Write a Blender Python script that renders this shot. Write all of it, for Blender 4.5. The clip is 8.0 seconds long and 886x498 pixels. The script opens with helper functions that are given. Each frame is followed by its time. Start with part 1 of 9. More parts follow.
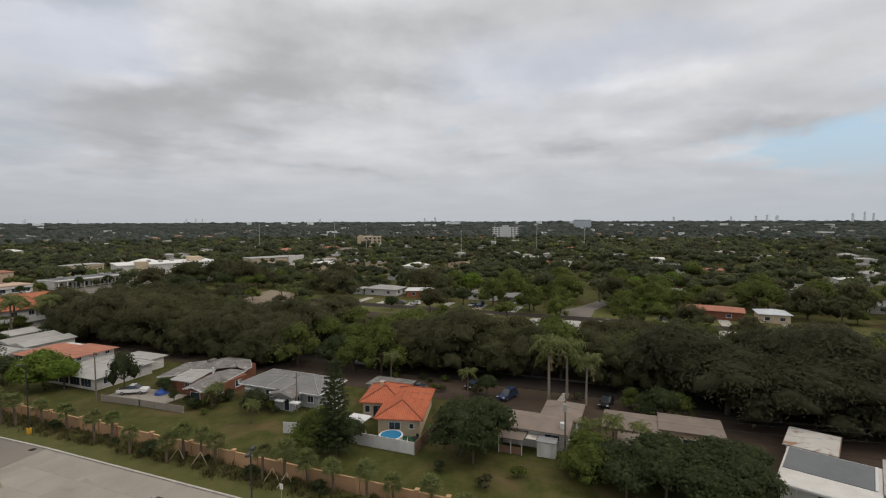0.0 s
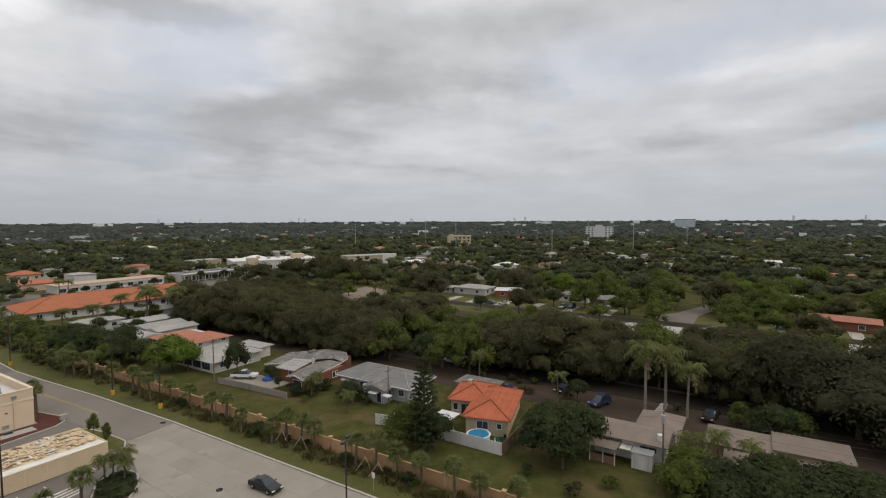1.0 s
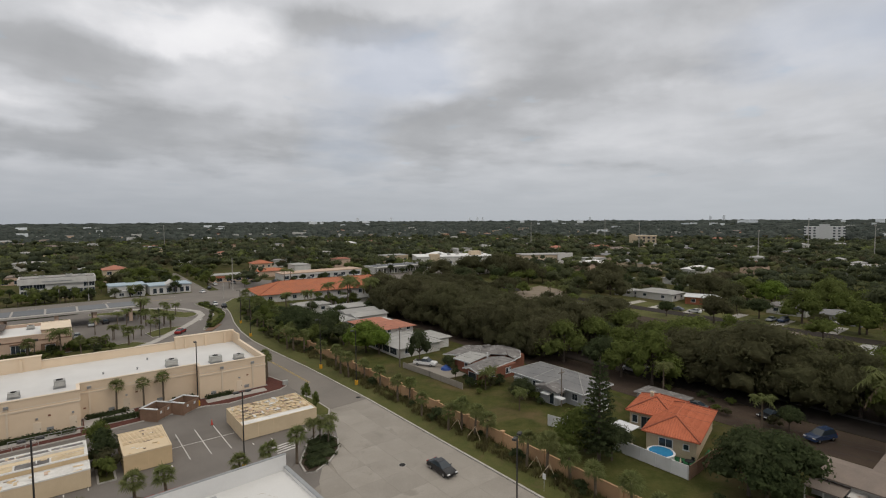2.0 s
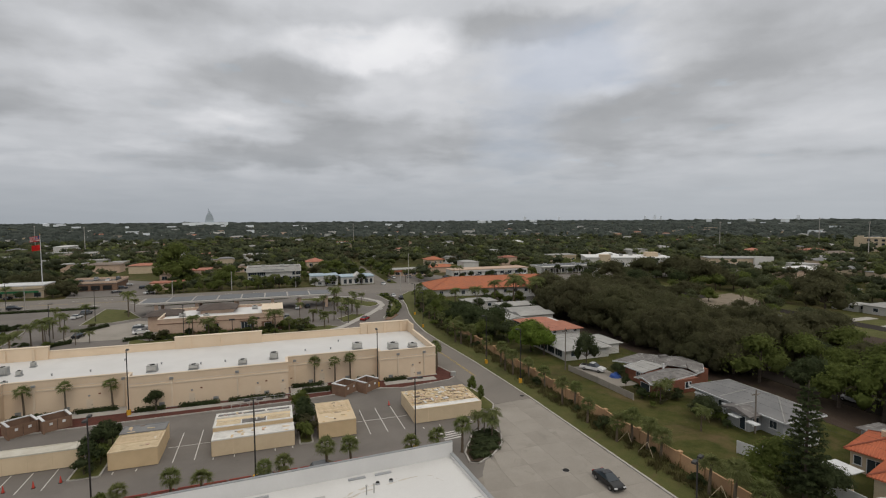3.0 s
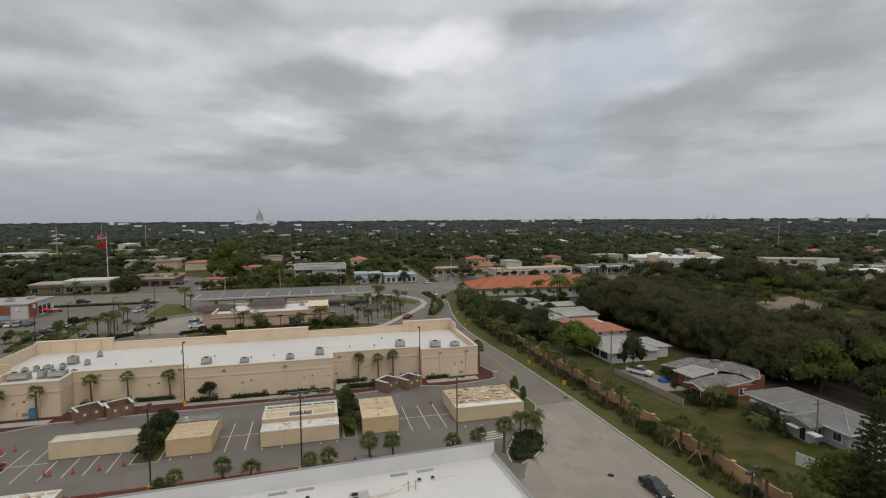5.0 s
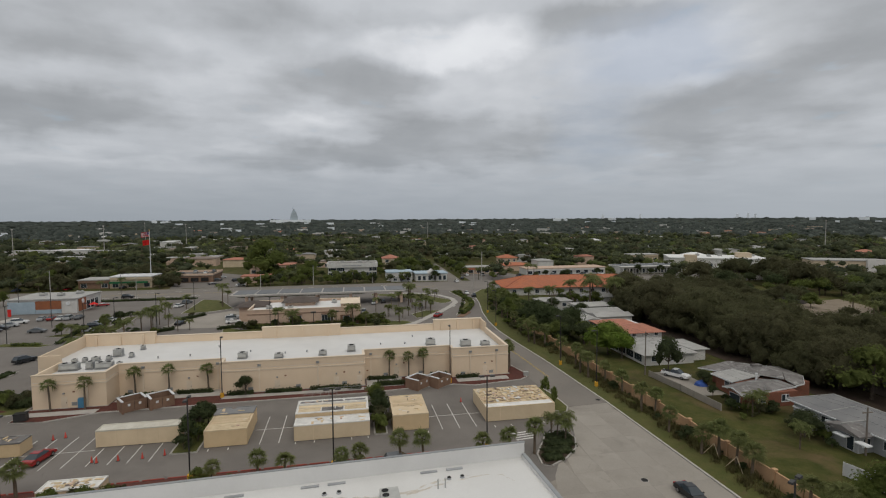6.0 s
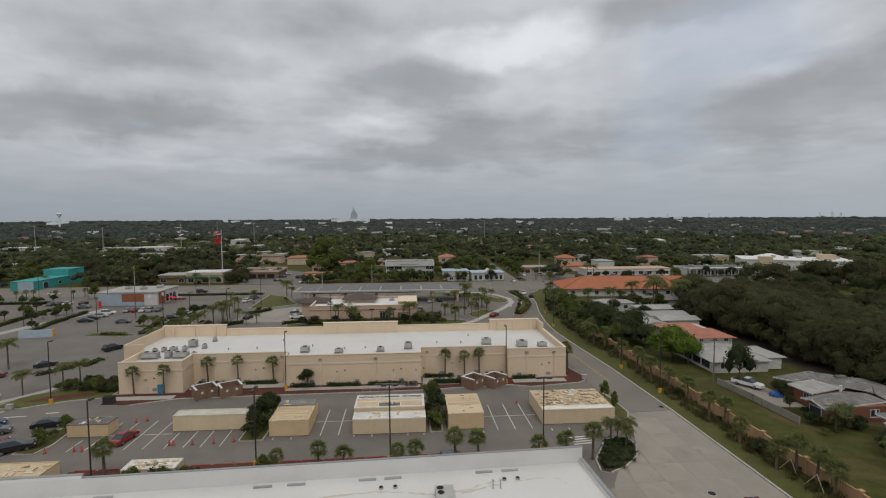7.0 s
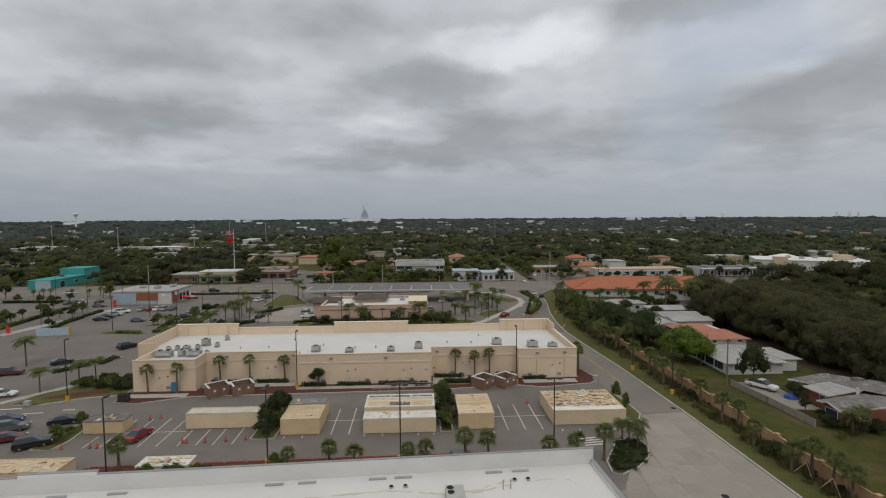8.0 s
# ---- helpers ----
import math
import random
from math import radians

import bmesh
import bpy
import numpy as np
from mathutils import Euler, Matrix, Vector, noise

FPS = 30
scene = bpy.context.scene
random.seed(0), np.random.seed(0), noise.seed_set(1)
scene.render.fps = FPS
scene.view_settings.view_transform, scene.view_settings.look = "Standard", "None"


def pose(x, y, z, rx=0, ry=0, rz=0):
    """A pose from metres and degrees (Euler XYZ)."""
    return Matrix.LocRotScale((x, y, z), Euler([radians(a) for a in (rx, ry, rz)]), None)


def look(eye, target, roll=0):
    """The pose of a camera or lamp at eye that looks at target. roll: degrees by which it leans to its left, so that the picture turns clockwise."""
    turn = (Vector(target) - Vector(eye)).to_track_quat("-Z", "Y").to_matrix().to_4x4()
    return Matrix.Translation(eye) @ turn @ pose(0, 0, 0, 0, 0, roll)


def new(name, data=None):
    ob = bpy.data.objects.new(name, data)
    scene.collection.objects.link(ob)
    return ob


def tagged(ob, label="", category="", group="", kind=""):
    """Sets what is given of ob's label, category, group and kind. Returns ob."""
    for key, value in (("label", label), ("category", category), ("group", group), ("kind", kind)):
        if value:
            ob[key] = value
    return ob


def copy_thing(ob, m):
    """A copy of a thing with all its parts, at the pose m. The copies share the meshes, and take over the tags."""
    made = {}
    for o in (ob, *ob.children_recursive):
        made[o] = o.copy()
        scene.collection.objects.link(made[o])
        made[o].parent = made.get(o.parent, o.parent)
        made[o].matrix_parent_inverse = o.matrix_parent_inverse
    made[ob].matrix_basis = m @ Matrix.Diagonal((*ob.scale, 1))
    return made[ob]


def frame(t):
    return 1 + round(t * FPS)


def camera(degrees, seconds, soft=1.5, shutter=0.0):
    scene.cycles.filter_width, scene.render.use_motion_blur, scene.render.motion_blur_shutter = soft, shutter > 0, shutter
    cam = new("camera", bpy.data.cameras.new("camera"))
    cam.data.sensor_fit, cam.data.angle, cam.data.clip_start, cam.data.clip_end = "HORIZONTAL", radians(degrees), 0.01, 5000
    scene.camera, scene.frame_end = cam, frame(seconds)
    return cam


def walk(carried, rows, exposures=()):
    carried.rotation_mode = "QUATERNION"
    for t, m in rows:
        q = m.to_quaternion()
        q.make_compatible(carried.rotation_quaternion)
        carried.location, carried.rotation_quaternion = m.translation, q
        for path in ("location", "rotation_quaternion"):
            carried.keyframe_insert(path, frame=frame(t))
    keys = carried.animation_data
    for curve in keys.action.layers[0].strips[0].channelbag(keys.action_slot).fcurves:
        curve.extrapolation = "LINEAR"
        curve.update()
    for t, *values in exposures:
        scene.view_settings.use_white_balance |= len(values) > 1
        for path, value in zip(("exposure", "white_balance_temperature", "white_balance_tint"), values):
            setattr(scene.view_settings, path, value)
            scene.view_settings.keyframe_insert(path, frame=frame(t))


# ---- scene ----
cam = camera(83.5, 8.0, soft=1.15)
EYE, TURN = 34.0, -68.3
# the camera hovers and turns: seconds, yaw, pitch, roll
ROWS = [
    (0.0, 0.0, -3.36, 0.22), (0.5, 3.145, -3.36, 0.27), (1.0, 10.299, -3.37, 0.28), (1.5, 20.109, -3.4, 0.28),
    (2.0, 30.372, -3.42, 0.32), (2.2, 34.274, -3.42, 0.34), (3.3, 52.423, -3.449, 0.36), (3.5, 53.001, -3.45, 0.36),
    (4.0, 53.907, -3.485, 0.37), (5.5, 55.028, -3.571, 0.335), (6.0, 57.942, -3.646, 0.31), (6.5, 62.869, -3.679, 0.337),
    (7.0, 64.471, -3.696, 0.35), (7.5, 65.195, -3.709, 0.37), (8.0, 65.665, -3.708, 0.37),
]
walk(cam, [(t, pose(0, 0, EYE, 0, 0, TURN + yaw) @ pose(0, 0, 0, pitch) @ pose(0, 0, 0, 0, roll) @ pose(0, 0, 0, 90))
           for t, yaw, pitch, roll in ROWS], [(0.0, 0.25, 6560, 11), (1.0, 0.24, 6560, 11), (2.0, 0.15, 6500, 10.5), (3.5, 0.08, 6450, 10), (4.2, 0.06, 6430, 10), (6.0, -0.01, 6330, 9), (8.0, -0.04, 6300, 9)])

# ---- light: a broken overcast, the sun behind the clouds ----
SUN_AZ, SUN_EL = 165.0, 52.0   # degrees to the right of +y, above the horizon
sun_way = Vector((math.sin(radians(SUN_AZ)) * math.cos(radians(SUN_EL)), math.cos(radians(SUN_AZ)) * math.cos(radians(SUN_EL)), math.sin(radians(SUN_EL))))
sun = new("sun", bpy.data.lights.new("sun", "SUN"))
sun.data.energy, sun.data.angle, sun.data.color = 0.75, radians(24), (1.0, 0.93, 0.82)
sun.matrix_world = look(sun_way * 500, (0, 0, 0))


class Nodes:
    """Short hand for building a node tree."""

    def __init__(self, tree):
        self.tree = tree
        tree.nodes.clear()

    def add(self, kind, **values):
        n = self.tree.nodes.new(kind)
        for key, value in values.items():
            n.inputs[key].default_value = value
        return n

    def link(self, a, b):
        self.tree.links.new(a, b)

    def put(self, socket, v):
        if isinstance(v, bpy.types.NodeSocket):
            self.link(v, socket)
        else:
            socket.default_value = v

    def math(self, op, a, b=0.0, clamp=False):
        n = self.tree.nodes.new("ShaderNodeMath")
        n.operation, n.use_clamp = op, clamp
        self.put(n.inputs[0], a)
        self.put(n.inputs[1], b)
        return n.outputs[0]

    def mix(self, fac, a, b, blend="MIX"):
        n = self.tree.nodes.new("ShaderNodeMix")
        n.data_type, n.blend_type = "RGBA", blend
        self.put(n.inputs[0], fac)
        for s, v in ((n.inputs[6], a), (n.inputs[7], b)):
            self.put(s, v if isinstance(v, bpy.types.NodeSocket) else (*v[:3], 1.0))
        return n.outputs[2]

    def ramp(self, fac, *stops):
        n = self.tree.nodes.new("ShaderNodeValToRGB")
        while len(n.color_ramp.elements) < len(stops):
            n.color_ramp.elements.new(0.5)
        for e, (p, c) in zip(n.color_ramp.elements, stops):
            e.position, e.color = p, (*c, 1.0) if len(c) == 3 else (c[0], c[0], c[0], 1.0)
        self.link(fac, n.inputs[0])
        return n.outputs[0]

    def noise(self, vec, scale, detail=4.0, rough=0.55, distort=0.0):
        n = self.tree.nodes.new("ShaderNodeTexNoise")
        n.inputs["Scale"].default_value, n.inputs["Detail"].default_value = scale, detail
        n.inputs["Roughness"].default_value, n.inputs["Distortion"].default_value = rough, distort
        self.link(vec, n.inputs["Vector"])
        return n.outputs[0]


# cloud masses: azimuth right of +y, elevation, half width, half height (degrees), kind (dark, bright, lavender gap, clear gap), weight
CLOUDS_NORTH = (
    (-35.2, 9.2, 6.8, 1.9, "d", 0.8), (-24.8, 10.3, 6.1, 1.7, "d", 0.7), (2.8, 14.9, 5.4, 1.9, "d", 0.9), (-6.4, 13.9, 8.1, 1.8, "d", 0.4), (8.9, 8.8, 14.3, 2.3, "d", 0.9),
    (-8.7, 20.5, 19.4, 2.4, "d", 0.6), (-32.4, 16.6, 8.6, 2.4, "d", 0.45), (-24.1, 15.4, 7.6, 1.3, "d", 0.4), (-2.7, 6.4, 10.1, 1.0, "d", 0.5), (9.2, 18.2, 7.8, 1.8, "b", 1.1),
    (-3.3, 9.7, 4.8, 1.4, "b", 0.9), (-23.4, 5.6, 10.4, 0.8, "b", 0.4), (-36.3, 11.2, 2.3, 0.8, "b", 0.4), (18.6, 20.0, 2.9, 1.6, "b", 0.4), (-29.3, 6.7, 7.0, 0.8, "b", 0.3),
)
CLOUDS_EAST = (
    (39.8, 10.4, 9.4, 3.0, "d", 0.9), (58.0, 14.8, 9.2, 2.2, "d", 0.8), (32.8, 5.6, 6.4, 1.3, "d", 0.5), (64.4, 21.1, 11.9, 2.7, "d", 0.55), (82.0, 7.5, 9.1, 1.1, "d", 0.5),
    (99.9, 9.0, 5.1, 1.0, "d", 0.5), (46.9, 18.9, 6.1, 3.1, "d", 0.45), (105.1, 9.7, 3.7, 1.2, "d", 0.35), (59.1, 5.8, 8.1, 0.6, "d", 0.4), (75.8, 15.4, 9.4, 3.5, "u", 0.75),
    (91.1, 17.5, 10.8, 2.4, "u", 0.8), (105.2, 6.7, 4.5, 1.5, "c", 1.0), (34.5, 17.0, 5.7, 2.9, "u", 0.6), (108.7, 7.1, 2.2, 2.9, "c", 0.6), (87.8, 14.1, 7.4, 1.2, "b", 0.5),
    (92.4, 9.5, 9.1, 1.2, "b", 0.35), (53.1, 12.2, 5.4, 1.5, "b", 0.3),
)
CLOUDS_BROKEN = (
    (37.1, 13.5, 2.8, 0.9, "b", 0.3), (100.0, 6.5, 3.3, 0.6, "b", 0.45), (59.3, 18.2, 5.6, 1.1, "b", 0.3), (28.0, 20.1, 6.7, 1.4, "d", 0.9), (32.4, 6.2, 4.4, 1.0, "b", 0.5),
    (34.1, 13.1, 2.8, 0.8, "b", 0.4), (27.3, 7.6, 4.3, 4.0, "u", 0.9), (32.1, 16.2, 5.8, 3.0, "u", 0.8),
)


def build_sky():
    world = bpy.data.worlds.new("overcast_sky")
    scene.world = world
    world.use_nodes = True
    k = Nodes(world.node_tree)
    clear = k.tree.nodes.new("ShaderNodeTexSky")
    clear.sky_type, clear.sun_disc = "NISHITA", False
    clear.sun_elevation, clear.sun_rotation = radians(SUN_EL), radians(SUN_AZ)
    way = k.tree.nodes.new("ShaderNodeTexCoord").outputs["Generated"]
    axes = k.tree.nodes.new("ShaderNodeSeparateXYZ")
    k.link(way, axes.inputs[0])
    x, y, z = axes.outputs
    high = k.math("MAXIMUM", z, 0.0)
    deep = k.math("ADD", high, 0.13)
    flat = k.tree.nodes.new("ShaderNodeCombineXYZ")
    k.link(k.math("DIVIDE", x, deep), flat.inputs[0])
    k.link(k.math("DIVIDE", y, deep), flat.inputs[1])
    layer = flat.outputs[0]
    soft = k.noise(layer, 0.9, 4.0, 0.5, 0.3)
    body = k.noise(layer, 1.9, 6.0, 0.48, 0.2)
    wisps = k.noise(way, 9.0, 7.0, 0.6, 0.3)
    # azimuth and elevation in degrees, ruffled so that the cloud edges fray
    edge_a = k.math("SUBTRACT", k.noise(layer, 1.6, 5.0, 0.5), 0.5)
    edge_e = k.math("SUBTRACT", k.noise(way, 7.0, 5.0, 0.52), 0.5)
    az = k.math("ADD", k.math("MULTIPLY", k.math("ARCTAN2", x, y), 57.2958), k.math("MULTIPLY", edge_a, 9.0))
    el = k.math("ADD", k.math("MULTIPLY", k.math("ARCSINE", z), 57.2958), k.math("MULTIPLY", edge_e, 5.0))
    sums = {"d": None, "b": None, "u": None, "c": None}
    for a, e, w, h, kind, weight in CLOUDS_NORTH + CLOUDS_EAST + CLOUDS_BROKEN:
        p = k.math("DIVIDE", k.math("SUBTRACT", az, a), w * 1.15)
        q = k.math("DIVIDE", k.math("SUBTRACT", el, e), h * 1.15)
        rr = k.math("ADD", k.math("MULTIPLY", p, p), k.math("MULTIPLY", q, q))
        g = k.math("MULTIPLY", k.math("POWER", 2.71828, k.math("MULTIPLY", rr, -0.8)), weight)
        sums[kind] = g if sums[kind] is None else k.math("ADD", sums[kind], g)
    def crisp(total, fray, at, width):
        """Turns a soft mass into one with frayed but firm edges."""
        v = k.math("ADD", total, k.math("MULTIPLY", k.math("SUBTRACT", fray, 0.5), 1.1))
        return k.math("DIVIDE", k.math("SUBTRACT", v, at), width, True)

    puffs = k.noise(layer, 2.8, 6.0, 0.5, 0.1)
    dark = k.math("ADD", k.math("MULTIPLY", crisp(sums["d"], puffs, 0.26, 0.46), 0.66), k.math("MULTIPLY", k.math("MINIMUM", sums["d"], 1.0), 0.4))
    bright = k.math("ADD", k.math("MULTIPLY", crisp(sums["b"], puffs, 0.28, 0.36), 0.66), k.math("MULTIPLY", k.math("MINIMUM", sums["b"], 1.2), 0.4))
    tone = k.math("ADD", k.ramp(k.math("DIVIDE", k.math("ADD", az, 60.0), 180.0), (0.25, (0.586,)), (0.55, (0.582,)), (0.8, (0.538,))), k.math("MULTIPLY", k.math("SUBTRACT", soft, 0.5), -0.20))
    tone = k.math("ADD", tone, k.math("MULTIPLY", k.math("SUBTRACT", body, 0.5), -0.30))
    tone = k.math("ADD", tone, k.math("MULTIPLY", k.math("SUBTRACT", wisps, 0.5), -0.11))
    tone = k.math("SUBTRACT", tone, k.math("MULTIPLY", dark, k.ramp(k.math("DIVIDE", k.math("ADD", az, 60.0), 180.0), (0.2, (0.22,)), (0.75, (0.175,)))))
    tone = k.math("ADD", tone, k.math("MULTIPLY", bright, 0.18))
    grey = k.ramp(tone, (0.20, (0.255, 0.262, 0.272)), (0.38, (0.375, 0.383, 0.395)), (0.56, (0.545, 0.555, 0.575)), (0.75, (0.76, 0.76, 0.775)), (0.9, (0.86, 0.86, 0.86)))
    # thin places let the blue through
    lavender = k.mix(0.25, (0.43, 0.48, 0.58), k.mix(1.0, clear.outputs[0], (0.1, 0.1, 0.1), "MULTIPLY"))
    cover = k.mix(k.math("MULTIPLY", crisp(sums["u"], puffs, 0.26, 0.75), 0.46), grey, lavender)
    azure = k.mix(0.25, (0.38, 0.56, 0.70), k.mix(1.0, clear.outputs[0], (0.1, 0.1, 0.1), "MULTIPLY"))
    cover = k.mix(k.math("MULTIPLY", crisp(sums["c"], puffs, 0.15, 0.5), 0.9), cover, azure)
    # the grey veil near the horizon, darker to the left of +y
    veil = k.ramp(k.math("DIVIDE", k.math("ADD", az, 60.0), 180.0), (0.0, (0.29, 0.315, 0.34)), (0.35, (0.33, 0.355, 0.385)), (0.7, (0.405, 0.43, 0.455)), (1.0, (0.38, 0.415, 0.455)))
    low = k.ramp(high, (0.0, (0.95,)), (0.05, (0.75,)), (0.13, (0.22,)), (0.24, (0.0,)))
    veiled = k.mix(low, cover, veil)
    lift = k.ramp(high, (0.0, (1.0, 1.0, 1.0)), (0.42, (1.0, 1.0, 1.0)), (0.7, (1.35, 1.29, 1.18)), (1.0, (1.6, 1.5, 1.34)))
    final = k.mix(1.0, veiled, lift, "MULTIPLY")
    back = k.add("ShaderNodeBackground", Strength=1.0)
    k.link(final, back.inputs["Color"])
    out = k.add("ShaderNodeOutputWorld")
    k.link(back.outputs[0], out.inputs["Surface"])


build_sky()


# ---- materials ----
def surface(name, c1, c2=None, scale=0.6, fine=9.0, rough=0.85, bump=0.15, metal=0.0, vary=0.08, stain=None, stain_at=0.62, stain_scale=0.35, stripe=None, speckle=0.22):
    """A worn surface: two tones in large patches, fine grain, an own tone for each object, and stains."""
    m = bpy.data.materials.new(name)
    m.use_nodes = True
    k = Nodes(m.node_tree)
    c2 = c2 or tuple(v * 0.78 for v in c1)
    info = k.tree.nodes.new("ShaderNodeObjectInfo")
    shift = k.tree.nodes.new("ShaderNodeVectorMath")
    shift.operation = "ADD"
    k.link(k.tree.nodes.new("ShaderNodeTexCoord").outputs["Object"], shift.inputs[0])
    k.link(k.math("MULTIPLY", info.outputs["Random"], 37.0), shift.inputs[1])
    at = shift.outputs[0]
    patch = k.ramp(k.noise(at, scale, 5.0, 0.6, 0.3), (0.35, (0.0,)), (0.66, (1.0,)))
    col = k.mix(patch, c1, c2)
    grain = k.noise(at, fine, 4.0, 0.65)
    tone = k.math("ADD", k.math("MULTIPLY", k.math("SUBTRACT", grain, 0.5), speckle * 2), 1.0)
    own = k.math("ADD", k.math("MULTIPLY", k.math("SUBTRACT", info.outputs["Random"], 0.5), vary * 2), 1.0)
    col = k.mix(1.0, col, k.math("MULTIPLY", tone, own), "MULTIPLY")
    if stain:
        mark = k.ramp(k.noise(at, stain_scale, 7.0, 0.68, 0.8), (stain_at, (0.0,)), (stain_at + 0.1, (0.85,)))
        col = k.mix(mark, col, stain)
    height = grain
    if stripe:
        axis, pitch, depth, dark = stripe
        wave = k.tree.nodes.new("ShaderNodeTexWave")
        wave.bands_direction = axis
        wave.inputs["Scale"].default_value = 0.314 / pitch
        k.link(k.tree.nodes.new("ShaderNodeTexCoord").outputs["Object"], wave.inputs["Vector"])
        col = k.mix(k.math("MULTIPLY", k.math("SUBTRACT", 1.0, wave.outputs[1]), dark), col, tuple(v * 0.35 for v in c1))
        height = k.math("ADD", k.math("MULTIPLY", grain, 0.3), k.math("MULTIPLY", wave.outputs[1], depth))
    b = k.add("ShaderNodeBsdfPrincipled", Roughness=rough, Metallic=metal)
    b.inputs["Specular IOR Level"].default_value = 0.5 if rough < 0.7 else 0.2
    k.link(col, b.inputs["Base Color"])
    bp = k.add("ShaderNodeBump", Strength=bump, Distance=0.06)
    k.link(height, bp.inputs["Height"])
    k.link(bp.outputs[0], b.inputs["Normal"])
    out = k.add("ShaderNodeOutputMaterial")
    k.link(b.outputs[0], out.inputs["Surface"])
    return m


def leafy(name, c1, c2, c3=None, lucent=0.25, patch=0.5, swing=(0.72, 1.2), fine=1.9, fluff=0.3):
    """Foliage: each leaf clump has its own tone between c1 and c2, each plant its own shift towards c3."""
    m = bpy.data.materials.new(name)
    m.use_nodes = True
    k = Nodes(m.node_tree)
    isle = k.tree.nodes.new("ShaderNodeNewGeometry").outputs["Random Per Island"]
    own = k.tree.nodes.new("ShaderNodeObjectInfo").outputs["Random"]
    col = k.mix(isle, c1, c2)
    col = k.mix(k.math("MULTIPLY", own, 0.6), col, c3 or c2)
    at = k.tree.nodes.new("ShaderNodeTexCoord").outputs["Object"]
    clump = k.ramp(k.noise(at, patch, 3.0, 0.6), (0.34, (swing[0],)), (0.66, (swing[1],)))
    col = k.mix(1.0, col, clump, "MULTIPLY")
    sprigs = k.noise(at, fine, 5.0, 0.7, 0.4)
    col = k.mix(1.0, col, k.ramp(sprigs, (0.34, (0.78,)), (0.66, (1.24,))), "MULTIPLY")
    d = k.add("ShaderNodeBsdfPrincipled", Roughness=0.7)
    d.inputs["Specular IOR Level"].default_value = 0.05
    bp = k.add("ShaderNodeBump", Strength=fluff, Distance=0.9 / fine)
    k.link(sprigs, bp.inputs["Height"])
    k.link(bp.outputs[0], d.inputs["Normal"])
    t = k.add("ShaderNodeBsdfTranslucent")
    k.link(col, d.inputs["Base Color"])
    k.link(col, t.inputs["Color"])
    mixer = k.add("ShaderNodeMixShader")
    mixer.inputs[0].default_value = lucent
    k.link(d.outputs[0], mixer.inputs[1])
    k.link(t.outputs[0], mixer.inputs[2])
    out = k.add("ShaderNodeOutputMaterial")
    k.link(mixer.outputs[0], out.inputs["Surface"])
    return m


def glassy(name, tint=(0.03, 0.04, 0.05), rough=0.06):
    m = bpy.data.materials.new(name)
    m.use_nodes = True
    b = m.node_tree.nodes["Principled BSDF"]
    b.inputs["Base Color"].default_value = (*tint, 1.0)
    b.inputs["Roughness"].default_value = rough
    b.inputs["IOR"].default_value = 1.5
    return m


def ground_cover():
    """Lawn, sand and leaf litter."""
    m = bpy.data.materials.new("ground_cover")
    m.use_nodes = True
    k = Nodes(m.node_tree)
    at = k.tree.nodes.new("ShaderNodeTexCoord").outputs["Object"]
    lawn = k.mix(k.ramp(k.noise(at, 0.35, 6.0, 0.65), (0.35, (0.0,)), (0.65, (1.0,))), (0.044, 0.053, 0.014), (0.080, 0.077, 0.025))
    dry = k.ramp(k.noise(at, 0.09, 7.0, 0.62, 0.5), (0.53, (0.0,)), (0.70, (1.0,)))
    col = k.mix(dry, lawn, (0.120, 0.088, 0.046))
    litter = k.ramp(k.noise(at, 0.05, 5.0, 0.6), (0.55, (0.0,)), (0.68, (0.7,)))
    col = k.mix(litter, col, (0.070, 0.050, 0.030))
    fine = k.noise(at, 6.0, 5.0, 0.7)
    col = k.mix(1.0, col, k.math("ADD", k.math("MULTIPLY", fine, 0.8), 0.6), "MULTIPLY")
    b = k.add("ShaderNodeBsdfPrincipled", Roughness=0.95)
    b.inputs["Specular IOR Level"].default_value = 0.1
    k.link(col, b.inputs["Base Color"])
    bp = k.add("ShaderNodeBump", Strength=0.5, Distance=0.1)
    k.link(fine, bp.inputs["Height"])
    k.link(bp.outputs[0], b.inputs["Normal"])
    out = k.add("ShaderNodeOutputMaterial")
    k.link(b.outputs[0], out.inputs["Surface"])
    return m


GROUND = ground_cover()
GRASS = surface("lawn_grass", (0.070, 0.080, 0.022), (0.100, 0.096, 0.033), 0.5, 8.0, 0.95, 0.5, stain=(0.10, 0.075, 0.038), stain_at=0.58, speckle=0.4)
LITTER = surface("leaf_litter", (0.054, 0.038, 0.030), (0.068, 0.050, 0.036), 0.3, 7.0, 0.95, 0.5, stain=(0.050, 0.054, 0.020), stain_at=0.6, speckle=0.4)
ASPHALT = surface("asphalt", (0.168, 0.153, 0.140), (0.135, 0.123, 0.113), 0.12, 14.0, 0.9, 0.1, stain=(0.075, 0.073, 0.072), stain_at=0.64, stain_scale=0.25)
ROAD = surface("road_asphalt", (0.185, 0.168, 0.150), (0.155, 0.141, 0.127), 0.1, 12.0, 0.9, 0.1, stain=(0.10, 0.098, 0.095), stain_at=0.66)
# street asphalt with the shade of overhanging trees darkened into its colour
SHADED_ROAD = surface("old_street_asphalt", (0.026, 0.021, 0.018), (0.034, 0.027, 0.023), 0.2, 10.0, 0.92, 0.2)
